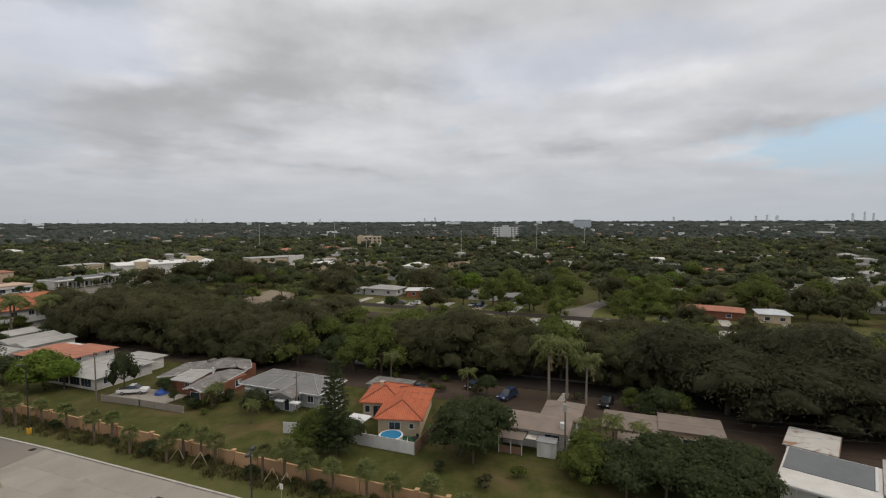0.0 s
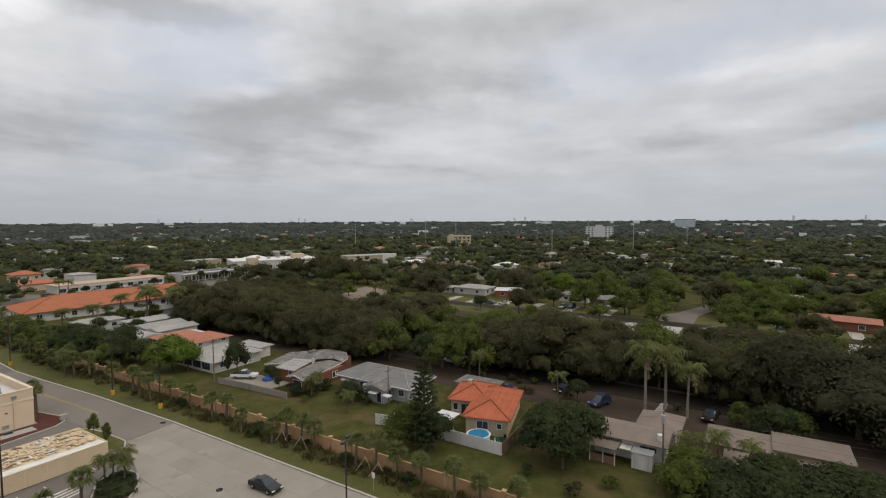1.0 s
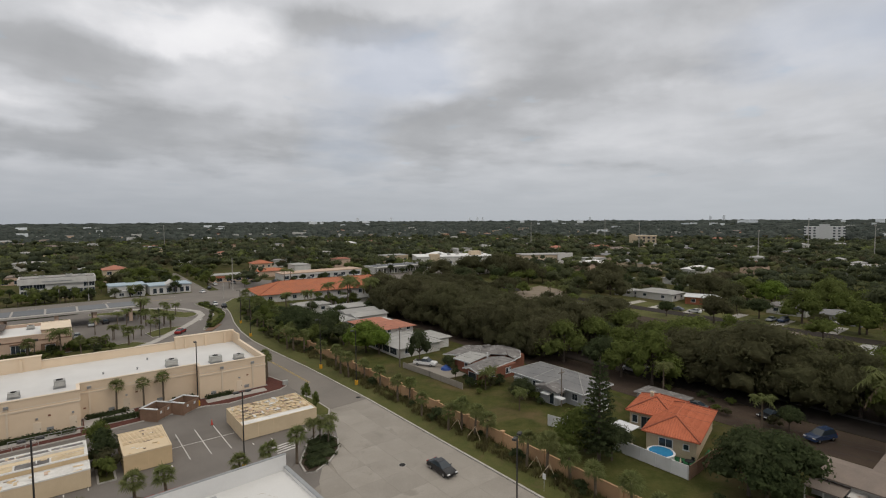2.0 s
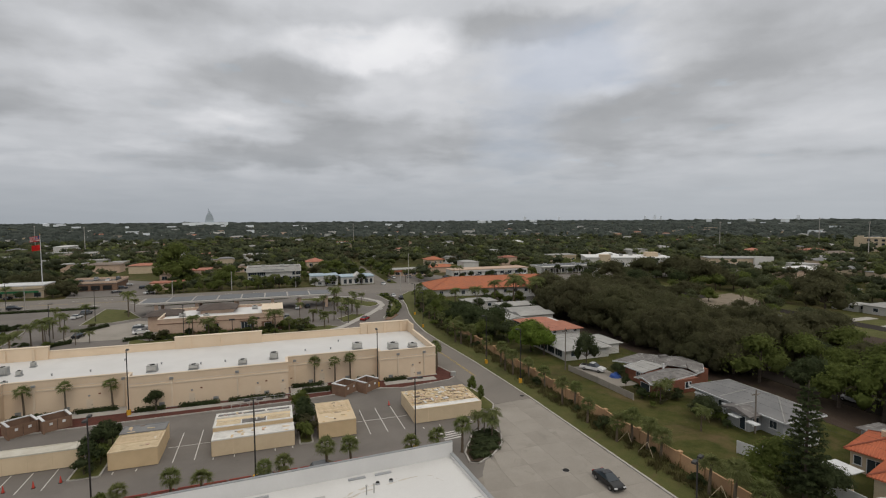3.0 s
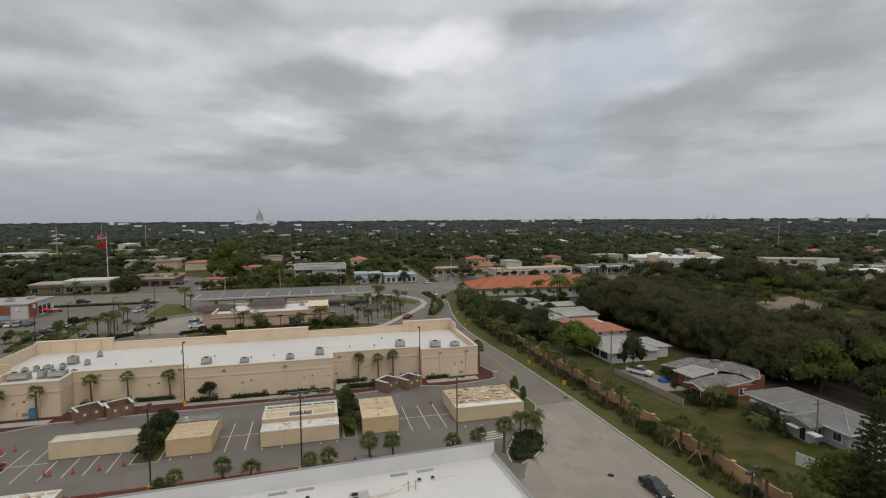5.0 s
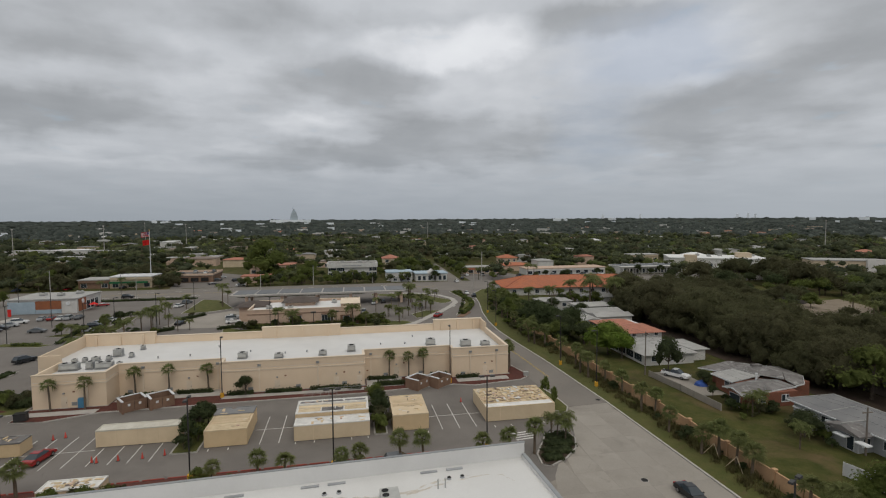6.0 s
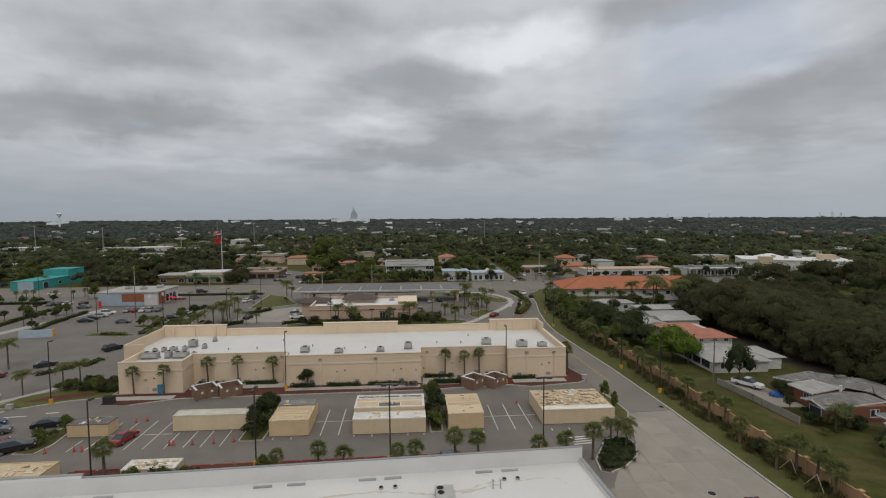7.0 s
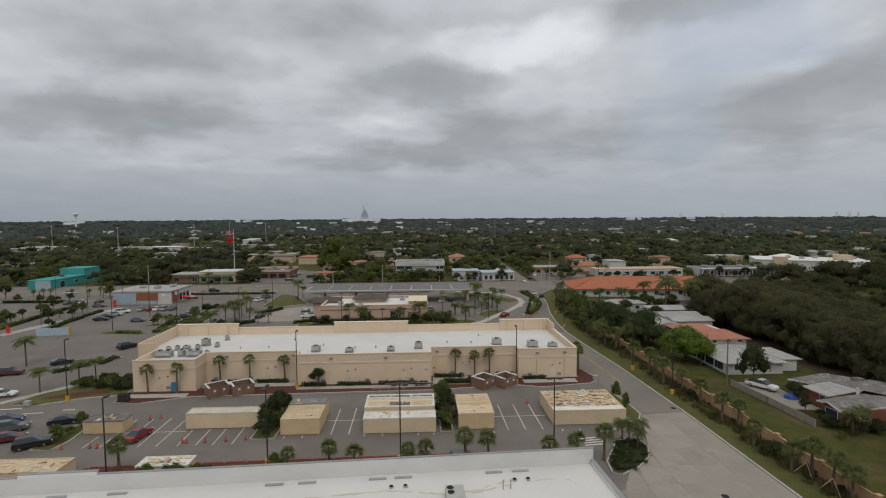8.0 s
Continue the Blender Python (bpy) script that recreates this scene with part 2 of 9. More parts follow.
CONCRETE = surface("pale_concrete", (0.306, 0.281, 0.249), (0.252, 0.231, 0.204), 0.13, 7.0, 0.85, 0.1, vary=0.02, stain=(0.225, 0.206, 0.182), stain_at=0.58, stain_scale=0.22)
JOINT = surface("dark_joint", (0.255, 0.230, 0.200))
KERB = surface("kerb_concrete", (0.42, 0.40, 0.37), (0.34, 0.32, 0.30), 1.0, 8.0)
RED_KERB = surface("red_painted_kerb", (0.30, 0.065, 0.05), (0.22, 0.06, 0.05), 1.0, 8.0)
PAINT = surface("road_paint", (0.62, 0.61, 0.58), (0.48, 0.47, 0.45), 2.5, 14.0, speckle=0.4)
YELLOW_PAINT = surface("yellow_road_paint", (0.46, 0.33, 0.10), (0.32, 0.25, 0.12), 2.5, 14.0, speckle=0.4)
MULCH = surface("red_mulch", (0.115, 0.042, 0.032), (0.075, 0.032, 0.026), 1.2, 11.0, 0.95, 0.6, speckle=0.5)
SIDEWALK = surface("sidewalk_concrete", (0.40, 0.38, 0.35), (0.33, 0.31, 0.29), 0.5, 9.0)
STUCCO = surface("tan_stucco", (0.660, 0.532, 0.395), (0.620, 0.495, 0.362), 0.25, 16.0, 0.9, 0.12, stain=(0.50, 0.375, 0.25), stain_at=0.70, stain_scale=0.3, speckle=0.08)
STUCCO_TRIM = surface("cream_trim", (0.66, 0.56, 0.44), (0.60, 0.50, 0.39), 0.4, 14.0, speckle=0.08)
DIRT_STREAK = surface("dirt_streak", (0.54, 0.50, 0.44), (0.45, 0.41, 0.36), 1.2, 6.0, 0.9, 0.1, speckle=0.4)
# far blue-grey walls, with the haze put into the base colour
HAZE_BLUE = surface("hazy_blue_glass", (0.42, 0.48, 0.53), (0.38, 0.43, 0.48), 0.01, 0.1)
WHITE_ROOF = surface("white_roof_membrane", (0.645, 0.640, 0.630), (0.595, 0.590, 0.580), 0.18, 5.0, 0.6, 0.05, stain=(0.60, 0.57, 0.52), stain_at=0.70, stain_scale=0.15, speckle=0.05)
STAINED_ROOF = surface("stained_white_membrane", (0.640, 0.636, 0.626), (0.585, 0.580, 0.568), 0.10, 5.0, 0.6, 0.05, stain=(0.50, 0.475, 0.43), stain_at=0.585, stain_scale=0.11, speckle=0.06)
GREY_METAL = surface("grey_flashing", (0.30, 0.31, 0.31), (0.24, 0.25, 0.26), 0.8, 9.0, 0.5, 0.05, 0.3)
UNIT_METAL = surface("air_unit_metal", (0.42, 0.42, 0.40), (0.34, 0.34, 0.33), 1.2, 9.0, 0.55, 0.05, 0.2)
DARK = surface("dark_void", (0.025, 0.025, 0.025), (0.018, 0.018, 0.018))
BLACK_METAL = surface("black_painted_metal", (0.020, 0.020, 0.021), (0.028, 0.027, 0.026), 1.0, 9.0, 0.5)
YELLOW_BASE = surface("yellow_painted_concrete", (0.62, 0.33, 0.03), (0.50, 0.27, 0.035), 2.0, 10.0)
CRATE = surface("ochre_painted_panel", (0.600, 0.460, 0.285), (0.535, 0.405, 0.250), 0.4, 12.0, 0.8, 0.1, stain=(0.40, 0.28, 0.17), stain_at=0.66, speckle=0.1)
CRATE_PALE = surface("pale_tan_panel", (0.625, 0.510, 0.355), (0.560, 0.450, 0.310), 0.4, 12.0, 0.8, 0.1, stain=(0.42, 0.30, 0.19), stain_at=0.68, speckle=0.1)
CRATE_TOP = surface("weathered_crate_top", (0.58, 0.48, 0.33), (0.47, 0.37, 0.24), 0.9, 9.0, 0.85, 0.3, stain=(0.20, 0.17, 0.13), stain_at=0.60, stain_scale=1.1, speckle=0.25)
PALE_TOP = surface("pale_weathered_top", (0.52, 0.50, 0.44), (0.42, 0.39, 0.33), 0.6, 9.0, 0.85, 0.2, stain=(0.33, 0.29, 0.23), stain_at=0.6, stain_scale=0.7)
CRATE_WHITE = surface("white_coated_top", (0.70, 0.69, 0.66), (0.55, 0.54, 0.52), 0.8, 9.0, 0.7, 0.2, stain=(0.26, 0.24, 0.22), stain_at=0.62, stain_scale=0.8)
BROWN_BRICK = surface("brown_brick", (0.245, 0.155, 0.108), (0.200, 0.125, 0.086), 0.8, 12.0, 0.9, 0.3, stripe=("Z", 0.075, 0.5, 0.25))
WALL_TAN = surface("ochre_precast_wall", (0.470, 0.300, 0.172), (0.400, 0.255, 0.148), 0.4, 9.0, 0.9, 0.2, stain=(0.16, 0.12, 0.085), stain_at=0.64, stain_scale=0.6)
TILE_ORANGE = surface("terracotta_tile", (0.470, 0.145, 0.075), (0.370, 0.112, 0.060), 0.7, 7.0, 0.75, 0.2, stain=(0.26, 0.085, 0.045), stain_at=0.66, stain_scale=0.9)
TILE_DARK = surface("weathered_tile_cap", (0.270, 0.085, 0.050), (0.200, 0.066, 0.042), 0.9, 7.0, 0.8, 0.2)
TILE_OLD = surface("faded_terracotta", (0.430, 0.150, 0.075), (0.320, 0.130, 0.080), 0.4, 7.0, 0.8, 0.3, stripe=("X", 0.4, 0.5, 0.2))
TILE_PINK = surface("pinkish_roof_tile", (0.400, 0.175, 0.120), (0.310, 0.140, 0.100), 0.5, 7.0, 0.85, 0.2)
SHINGLE_GREY = surface("grey_shingle", (0.205, 0.205, 0.205), (0.165, 0.166, 0.170), 0.35, 9.0, 0.9, 0.3, stain=(0.27, 0.265, 0.26), stain_at=0.6, stain_scale=0.2)
SHINGLE_OLD = surface("stained_grey_roof", (0.190, 0.182, 0.176), (0.110, 0.102, 0.099), 0.45, 6.0, 0.9, 0.3, stain=(0.330, 0.322, 0.315), stain_at=0.55, stain_scale=0.55)
SHINGLE_BROWN = surface("brown_grey_shingle", (0.215, 0.176, 0.150), (0.176, 0.146, 0.127), 0.4, 8.0, 0.9, 0.3)
TURRET = surface("dark_brown_shingle", (0.105, 0.086, 0.076), (0.080, 0.066, 0.060), 0.5, 8.0, 0.9, 0.3)
RUST_ROOF = surface("rusty_white_roof", (0.50, 0.49, 0.47), (0.43, 0.41, 0.38), 0.3, 6.0, 0.7, 0.15, stain=(0.190, 0.080, 0.022), stain_at=0.55, stain_scale=0.24)
ROOF_WHITE_OLD = surface("dull_white_roof", (0.355, 0.352, 0.340), (0.285, 0.282, 0.272), 0.4, 6.0, 0.8, 0.15, stain=(0.26, 0.25, 0.235), stain_at=0.62)
ROOF_BLUEGREY = surface("blue_grey_rolled_roof", (0.155, 0.165, 0.178), (0.135, 0.144, 0.155), 0.3, 9.0, 0.85, 0.2)
HOUSE_WHITE = surface("white_house_paint", (0.56, 0.55, 0.53), (0.48, 0.47, 0.45), 0.5, 12.0, stain=(0.32, 0.29, 0.25), stain_at=0.7)
HOUSE_CREAM = surface("cream_stucco", (0.52, 0.43, 0.31), (0.46, 0.37, 0.27), 0.5, 12.0)
HOUSE_GREY = surface("pale_grey_stucco", (0.36, 0.37, 0.38), (0.30, 0.31, 0.32), 0.5, 12.0)
HOUSE_PINK = surface("rose_stucco", (0.54, 0.40, 0.31), (0.47, 0.35, 0.27), 0.5, 12.0)
BRICK_RED = surface("red_brick", (0.230, 0.095, 0.062), (0.180, 0.078, 0.052), 0.8, 12.0, 0.9, 0.3, stripe=("Z", 0.08, 0.5, 0.2))
VINYL = surface("white_vinyl", (0.62, 0.63, 0.64), (0.56, 0.57, 0.58), 0.8, 9.0, 0.45, 0.05, speckle=0.08)
GLASS = glassy("window_glass")
BRICK_ORANGE = surface("orange_brick", (0.340, 0.130, 0.070), (0.270, 0.105, 0.060), 0.8, 12.0, 0.9, 0.3, stripe=("Z", 0.08, 0.5, 0.2))
PALE_ROOF = surface("pale_blue_grey_roof", (0.47, 0.51, 0.54), (0.40, 0.44, 0.47), 0.5, 7.0, 0.6, 0.1)
TEAL = surface("teal_paint", (0.060, 0.310, 0.305), (0.052, 0.265, 0.262), 0.4, 9.0)
PALE_BLUE = surface("pale_blue_paint", (0.36, 0.44, 0.50), (0.30, 0.37, 0.43), 0.5, 9.0)
BLUE_BOX = surface("blue_painted_steel", (0.060, 0.200, 0.330), (0.050, 0.165, 0.280), 0.8, 9.0, 0.5)
RUST_PANEL = surface("rust_orange_panel", (0.300, 0.115, 0.055), (0.240, 0.095, 0.050), 0.4, 9.0)
BARK = surface("grey_brown_bark", (0.110, 0.088, 0.070), (0.075, 0.060, 0.050), 1.5, 9.0, 0.95, 0.6)
PALM_BARK = surface("pale_palm_bark", (0.300, 0.265, 0.225), (0.230, 0.200, 0.170), 1.2, 8.0, 0.9, 0.4, stripe=("Z", 0.25, 0.5, 0.25))
DRY_BARK = surface("brown_palm_bark", (0.165, 0.130, 0.095), (0.120, 0.095, 0.072), 1.2, 8.0, 0.95, 0.6, stripe=("Z", 0.18, 0.6, 0.3))
WOOD_POLE = surface("weathered_pole_wood", (0.190, 0.165, 0.140), (0.140, 0.120, 0.105), 1.0, 9.0)
LEAF_OAK = leafy("dull_oak_foliage", (0.093, 0.091, 0.050), (0.130, 0.125, 0.068), (0.108, 0.114, 0.056), 0.6, 0.22, (0.74, 1.22))
# darkened copy of the oak tones; deep woodland shade is in the colour
LEAF_OAK_SHADED = leafy("dusky_weeping_foliage", (0.066, 0.068, 0.042), (0.098, 0.098, 0.058), (0.082, 0.086, 0.050), 0.6, 0.22, (0.74, 1.22))
LEAF_GREEN = leafy("green_foliage", (0.104, 0.132, 0.036), (0.160, 0.194, 0.054), (0.130, 0.150, 0.050), 0.56, 0.35, (0.7, 1.3))
LEAF_DARK = leafy("dark_green_foliage", (0.054, 0.074, 0.034), (0.084, 0.108, 0.046), (0.080, 0.092, 0.048), 0.56)
LEAF_LIGHT = leafy("light_green_foliage", (0.080, 0.130, 0.018), (0.150, 0.215, 0.036), (0.130, 0.170, 0.040), 0.35)
LEAF_TUFT = leafy("rough_grass_tufts", (0.088, 0.081, 0.033), (0.165, 0.143, 0.068), (0.121, 0.116, 0.050), 0.3)
BLOSSOM = leafy("white_blossom", (0.30, 0.30, 0.27), (0.62, 0.61, 0.58), (0.45, 0.45, 0.42), 0.3)
LEAF_PALM = leafy("palm_fronds", (0.105, 0.132, 0.044), (0.185, 0.210, 0.082), (0.165, 0.170, 0.074), 0.45)
LEAF_FAR = leafy("far_foliage", (0.085, 0.101, 0.055), (0.147, 0.159, 0.074), (0.113, 0.124, 0.069), 0.5, 0.05, (0.66, 1.3), 0.9)
LEAF_FAR_LIGHT = leafy("far_light_foliage", (0.113, 0.140, 0.049), (0.173, 0.197, 0.067), (0.140, 0.162, 0.059), 0.5, 0.05, (0.7, 1.3), 0.9)
LEAF_FAR_DARK = leafy("far_dark_foliage", (0.060, 0.074, 0.046), (0.101, 0.113, 0.062), (0.079, 0.091, 0.053), 0.5, 0.05, (0.7, 1.25), 0.9)
LEAF_FAR_DULL = leafy("far_dull_foliage", (0.101, 0.092, 0.057), (0.141, 0.128, 0.077), (0.119, 0.110, 0.066), 0.5, 0.05, (0.7, 1.25), 0.9)
# blue-grey of distance haze is mixed into this leaf colour
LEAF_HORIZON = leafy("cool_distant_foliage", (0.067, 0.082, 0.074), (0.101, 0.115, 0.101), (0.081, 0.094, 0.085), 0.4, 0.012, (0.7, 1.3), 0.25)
FROND_DRY = leafy("dry_fronds", (0.130, 0.100, 0.060), (0.200, 0.155, 0.100))
TYRE = surface("tyre_rubber", (0.018, 0.018, 0.018), (0.025, 0.025, 0.025))
RIM = surface("alloy_rim", (0.40, 0.40, 0.41), (0.30, 0.30, 0.31), 3.0, 9.0, 0.35, 0.0, 0.8)
HEADLAMP = surface("headlamp_glass", (0.66, 0.67, 0.68), (0.55, 0.56, 0.57), 3.0, 9.0, 0.15)
TAIL_LAMP = surface("red_tail_lamp", (0.30, 0.015, 0.012), (0.22, 0.012, 0.010), 3.0, 9.0, 0.2)
CONE = surface("orange_cone_plastic", (0.58, 0.070, 0.050), (0.46, 0.06, 0.045), 4.0, 9.0, 0.6)
POOL_WATER = surface("pool_water", (0.030, 0.200, 0.380), (0.025, 0.165, 0.330), 1.5, 6.0, 0.08, 0.15, speckle=0.1)
SAND = surface("pale_sandy_soil", (0.235, 0.195, 0.150), (0.185, 0.152, 0.115), 0.2, 7.0, 0.95, 0.3, stain=(0.09, 0.085, 0.045), stain_at=0.6)
TURF = surface("artificial_turf", (0.025, 0.130, 0.055), (0.020, 0.110, 0.048), 1.0, 12.0)
BLUE_TARP = surface("blue_tarpaulin", (0.030, 0.085, 0.330), (0.025, 0.070, 0.270), 2.0, 9.0, 0.5)
# close to the sky's tone: haze over far buildings is in the colour
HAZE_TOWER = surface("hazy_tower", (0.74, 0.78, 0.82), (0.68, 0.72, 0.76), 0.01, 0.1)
RED_CLOTH = surface("red_cloth", (0.62, 0.035, 0.03), (0.52, 0.03, 0.028))
WHITE_CLOTH = surface("white_cloth", (0.66, 0.64, 0.64), (0.60, 0.58, 0.58))
PINK_PLASTIC = surface("pink_plastic", (0.62, 0.06, 0.20), (0.55, 0.05, 0.18))


# ---- building helpers ----
def box(bm, x0, y0, z0, x1, y1, z1, taper=0.0):
    """A box between two corners; taper draws the top in."""
    t = taper
    v = [bm.verts.new(p) for p in ((x0, y0, z0), (x1, y0, z0), (x1, y1, z0), (x0, y1, z0),
                                   (x0 + t, y0 + t, z1), (x1 - t, y0 + t, z1), (x1 - t, y1 - t, z1), (x0 + t, y1 - t, z1))]
    for q in ((3, 2, 1, 0), (4, 5, 6, 7), (0, 1, 5, 4), (1, 2, 6, 5), (2, 3, 7, 6), (3, 0, 4, 7)):
        bm.faces.new([v[i] for i in q])
    return bm


def prism(bm, pts, z0, z1):
    """A flat polygon (counter-clockwise) raised from z0 to z1."""
    a = [bm.verts.new((x, y, z0)) for x, y in pts]
    b = [bm.verts.new((x, y, z1)) for x, y in pts]
    bm.faces.new(b)
    bm.faces.new(a[::-1])
    for i in range(len(pts)):
        j = (i + 1) % len(pts)
        bm.faces.new((a[i], a[j], b[j], b[i]))
    return bm


def tube(bm, p, q, r0, r1=None, n=8):
    """A round bar from p to q."""
    p, q = Vector(p), Vector(q)
    r1 = r0 if r1 is None else r1
    turn = (q - p).to_track_quat("Z", "Y").to_matrix()
    rings = []
    for c, r in ((p, r0), (q, r1)):
        rings.append([bm.verts.new(c + turn @ Vector((r * math.cos(2 * math.pi * i / n), r * math.sin(2 * math.pi * i / n), 0))) for i in range(n)])
    for i in range(n):
        j = (i + 1) % n
        bm.faces.new((rings[0][i], rings[0][j], rings[1][j], rings[1][i]))
    bm.faces.new(rings[0][::-1])
    bm.faces.new(rings[1])
    return bm


def ribbon(bm, pts, w, z0, z1):
    """A strip of width w along a line of plan points, from z0 up to z1."""
    n = len(pts)
    left, right = [], []
    for i, p in enumerate(pts):
        a, b = Vector(pts[max(i - 1, 0)]), Vector(pts[min(i + 1, n - 1)])
        d = (b - a).normalized()
        s = Vector((-d.y, d.x)) * w / 2
        left.append(Vector(p) + s)
        right.append(Vector(p) - s)
    for i in range(n - 1):
        prism(bm, [tuple(right[i]), tuple(right[i + 1]), tuple(left[i + 1]), tuple(left[i])], z0, z1)
    return bm


def part(name, bm, material, parent=None, label="", kind=""):
    me = bpy.data.meshes.new(name)
    if isinstance(bm, bmesh.types.BMesh):
        bm.to_mesh(me)
        bm.free()
    else:
        verts, faces = bm
        me.from_pydata(verts, [], faces)
        me.polygons.foreach_set("use_smooth", [True] * len(faces))
    me.materials.append(material)
    ob = new(name, me)
    ob.parent = parent
    return tagged(ob, label, "", "", kind)


def again(name, mesh, parent, m, label=""):
    """Another piece on a mesh that is there already."""
    ob = new(name, mesh)
    ob.parent = parent
    ob.matrix_basis = m
    return tagged(ob, label)


def thing(name, label, category, x=0, y=0, z=0, turn=0, group="", kind=""):
    ob = new(name)
    ob.empty_display_size = 0.3
    ob.matrix_basis = pose(x, y, z, 0, 0, turn)
    return tagged(ob, label, category, group, kind)


def B():
    return bmesh.new()


def arc(cx, cy, r, a0, a1, n=8):
    return [(cx + r * math.cos(radians(a0 + (a1 - a0) * i / n)), cy + r * math.sin(radians(a0 + (a1 - a0) * i / n))) for i in range(n + 1)]


# ---- ground, roads, lots ----
bm = B()
ring = [bm.verts.new((4900 * math.cos(2 * math.pi * i / 96), 4900 * math.sin(2 * math.pi * i / 96), -0.08)) for i in range(96)]
bm.faces.new(ring)
tagged(part("ground", bm, GROUND), "flat ground of patchy lawn, sand and leaf litter", "ground", kind="structure")

EAST_KERB = [(45.4, -60), (45.4, 82), (44.6, 107), (43.2, 128), (42.6, 142), (43.4, 156), (45.6, 172), (49.2, 190), (52.6, 214), (60, 226)]


def sheet(name, pts, z, material, label, category):
    return tagged(part(name, prism(B(), pts, z - 0.3, z), material), label, category, kind="structure")


sheet("parking_lot", [(-300, 226), (-300, 40), (20, 40), (20, 60), (37.4, 81.5), (45.4, 82)] + EAST_KERB[2:], 0.0, ASPHALT,
      "grey asphalt of parking lots and driveways", "parking lot")
sheet("main_road", [(-1200, 226), (60, 226), (700, 232), (700, 258), (60, 258), (-1200, 258)], 0.02, ROAD, "wide grey asphalt main road", "road")
sheet("side_street", [(50, 258), (57.5, 258), (60.5, 360), (56, 360)], 0.02, ROAD, "asphalt side street running off the main road", "road")
sheet("service_road", [(37.4, 81.6), (45.4, 82)] + EAST_KERB[2:5] + [(34.5, 142), (34.5, 108), (36.2, 103), (36.4, 96)], 0.012, ROAD, "worn asphalt service road beside the wall", "road")
sheet("tree_street", [(97.5, -400), (105, -400), (105, 225), (97.5, 225)], 0.0, SHADED_ROAD, "asphalt street coloured dark for the shade of tall trees", "road")
sheet("leaf_litter", [(86, -90), (97.3, -90), (97.3, 205), (86, 205)], -0.04, LITTER, "dark leaf litter and bare soil under shade trees", "ground")
sheet("leaf_litter", [(105.2, -90), (168, -90), (168, 205), (105.2, 205)], -0.04, LITTER, "dark leaf litter and bare soil under shade trees", "ground")
sheet("second_street", [(170.5, -400), (177.5, -400), (177.5, 225), (170.5, 225)], 0.0, SHADED_ROAD, "quiet asphalt residential street", "road")
sheet("cross_street", [(177.5, 15.5), (192, 15.5), (215, 9), (262, -6), (264, -1), (218, 15), (196, 22.5), (188, 27.5), (177.5, 28.5)], 0.0, ROAD, "worn asphalt cross street between trees", "road")

sheet("street_lawn", [(177.6, 29), (187, 29), (191, 200), (177.6, 200)], -0.03, GRASS, "front lawns along the residential street", "lawn")
sheet("street_lawn", [(177.6, -120), (191, -120), (191, 15.8), (177.6, 15.8)], -0.03, GRASS, "front lawns along the residential street", "lawn")
sheet("street_lawn", [(160, -60), (170.4, -60), (170.4, 150), (160, 150)], -0.03, GRASS, "front lawns along the residential street", "lawn")
for y in (108, 97, 84, 70, 56, 42, -10, -28, -46):
    sheet("driveway", [(177.5, y), (190, y), (190, y + 3.4), (177.5, y + 3.4)], 0.0, SIDEWALK, "pale concrete driveway across a front lawn", "driveway")
sheet("driveway", [(88.5, 13.0), (97.5, 12.4), (97.5, 13.6), (88.5, 14.4)], 0.0, SIDEWALK, "pale concrete path from house to street", "driveway")
sheet("driveway", [(105, 4), (116, 3), (116, 7), (105, 7.4)], 0.0, SHINGLE_BROWN, "reddish paved driveway under trees", "driveway")
# concrete apron of separate slabs
apron = tagged(part("concrete_apron", prism(B(), [(20, -40), (45.25, -40), (45.25, 81.9), (37.4, 81.5), (33.1, 68.9), (25.4, 59.2), (20, 57)], -0.3, -0.03), JOINT),
               "pale concrete truck apron behind the store", "pavement", kind="structure")


def clip_left(y):
    """West edge of the apron at this y."""
    if y < 57:
        return 20.0
    if y < 59.2:
        return 20 + (y - 57) / 2.2 * 5.4
    if y < 68.9:
        return 25.4 + (y - 59.2) / 9.7 * 7.7
    return 33.1 + (y - 68.9) / 12.6 * 4.3


for j in range(26):
    y0, y1 = -36 + j * 4.55, -36 + (j + 1) * 4.55 - 0.014
    for i in range(6):
        x1, x0 = 45.2 - i * 4.2, 45.2 - (i + 1) * 4.2 + 0.014
        a, b = max(x0, clip_left(y0) + 0.05), max(x0, clip_left(y1) + 0.05)
        if a > x1 - 0.3 and b > x1 - 0.3:
            continue
        part("slab", prism(B(), [(min(a, x1 - 0.02), y0), (x1, y0), (x1, y1), (min(b, x1 - 0.02), y1)], -0.25, 0.0), CONCRETE, apron)


def kerb(pts, label="pale concrete kerb", material=None, w=0.28, h=0.15, name="kerb"):
    return tagged(part(name, ribbon(B(), pts, w, -0.1, h), material or KERB), label, "kerb", kind="structure")


kerb(EAST_KERB, "pale concrete kerb along the service road and apron")
kerb([(105.6, -90), (105.6, 3.5)], "grey narrow sidewalk along the shaded street", SHINGLE_OLD, 1.2, 0.02, "sidewalk")
kerb([(105.6, 8), (105.6, 200)], "grey narrow sidewalk along the shaded street", SHINGLE_OLD, 1.2, 0.02, "sidewalk")
# grass verge between kerb and wall, with its soil raised to the kerb
verge = [(x + 0.14, y) for x, y in EAST_KERB] + [(66, 226), (60, 200), (52, 165), (51.4, 150), (51.4, -60)]
sheet("grass_verge", verge, 0.10, GRASS, "rough grass verge between kerb and boundary wall", "grass")


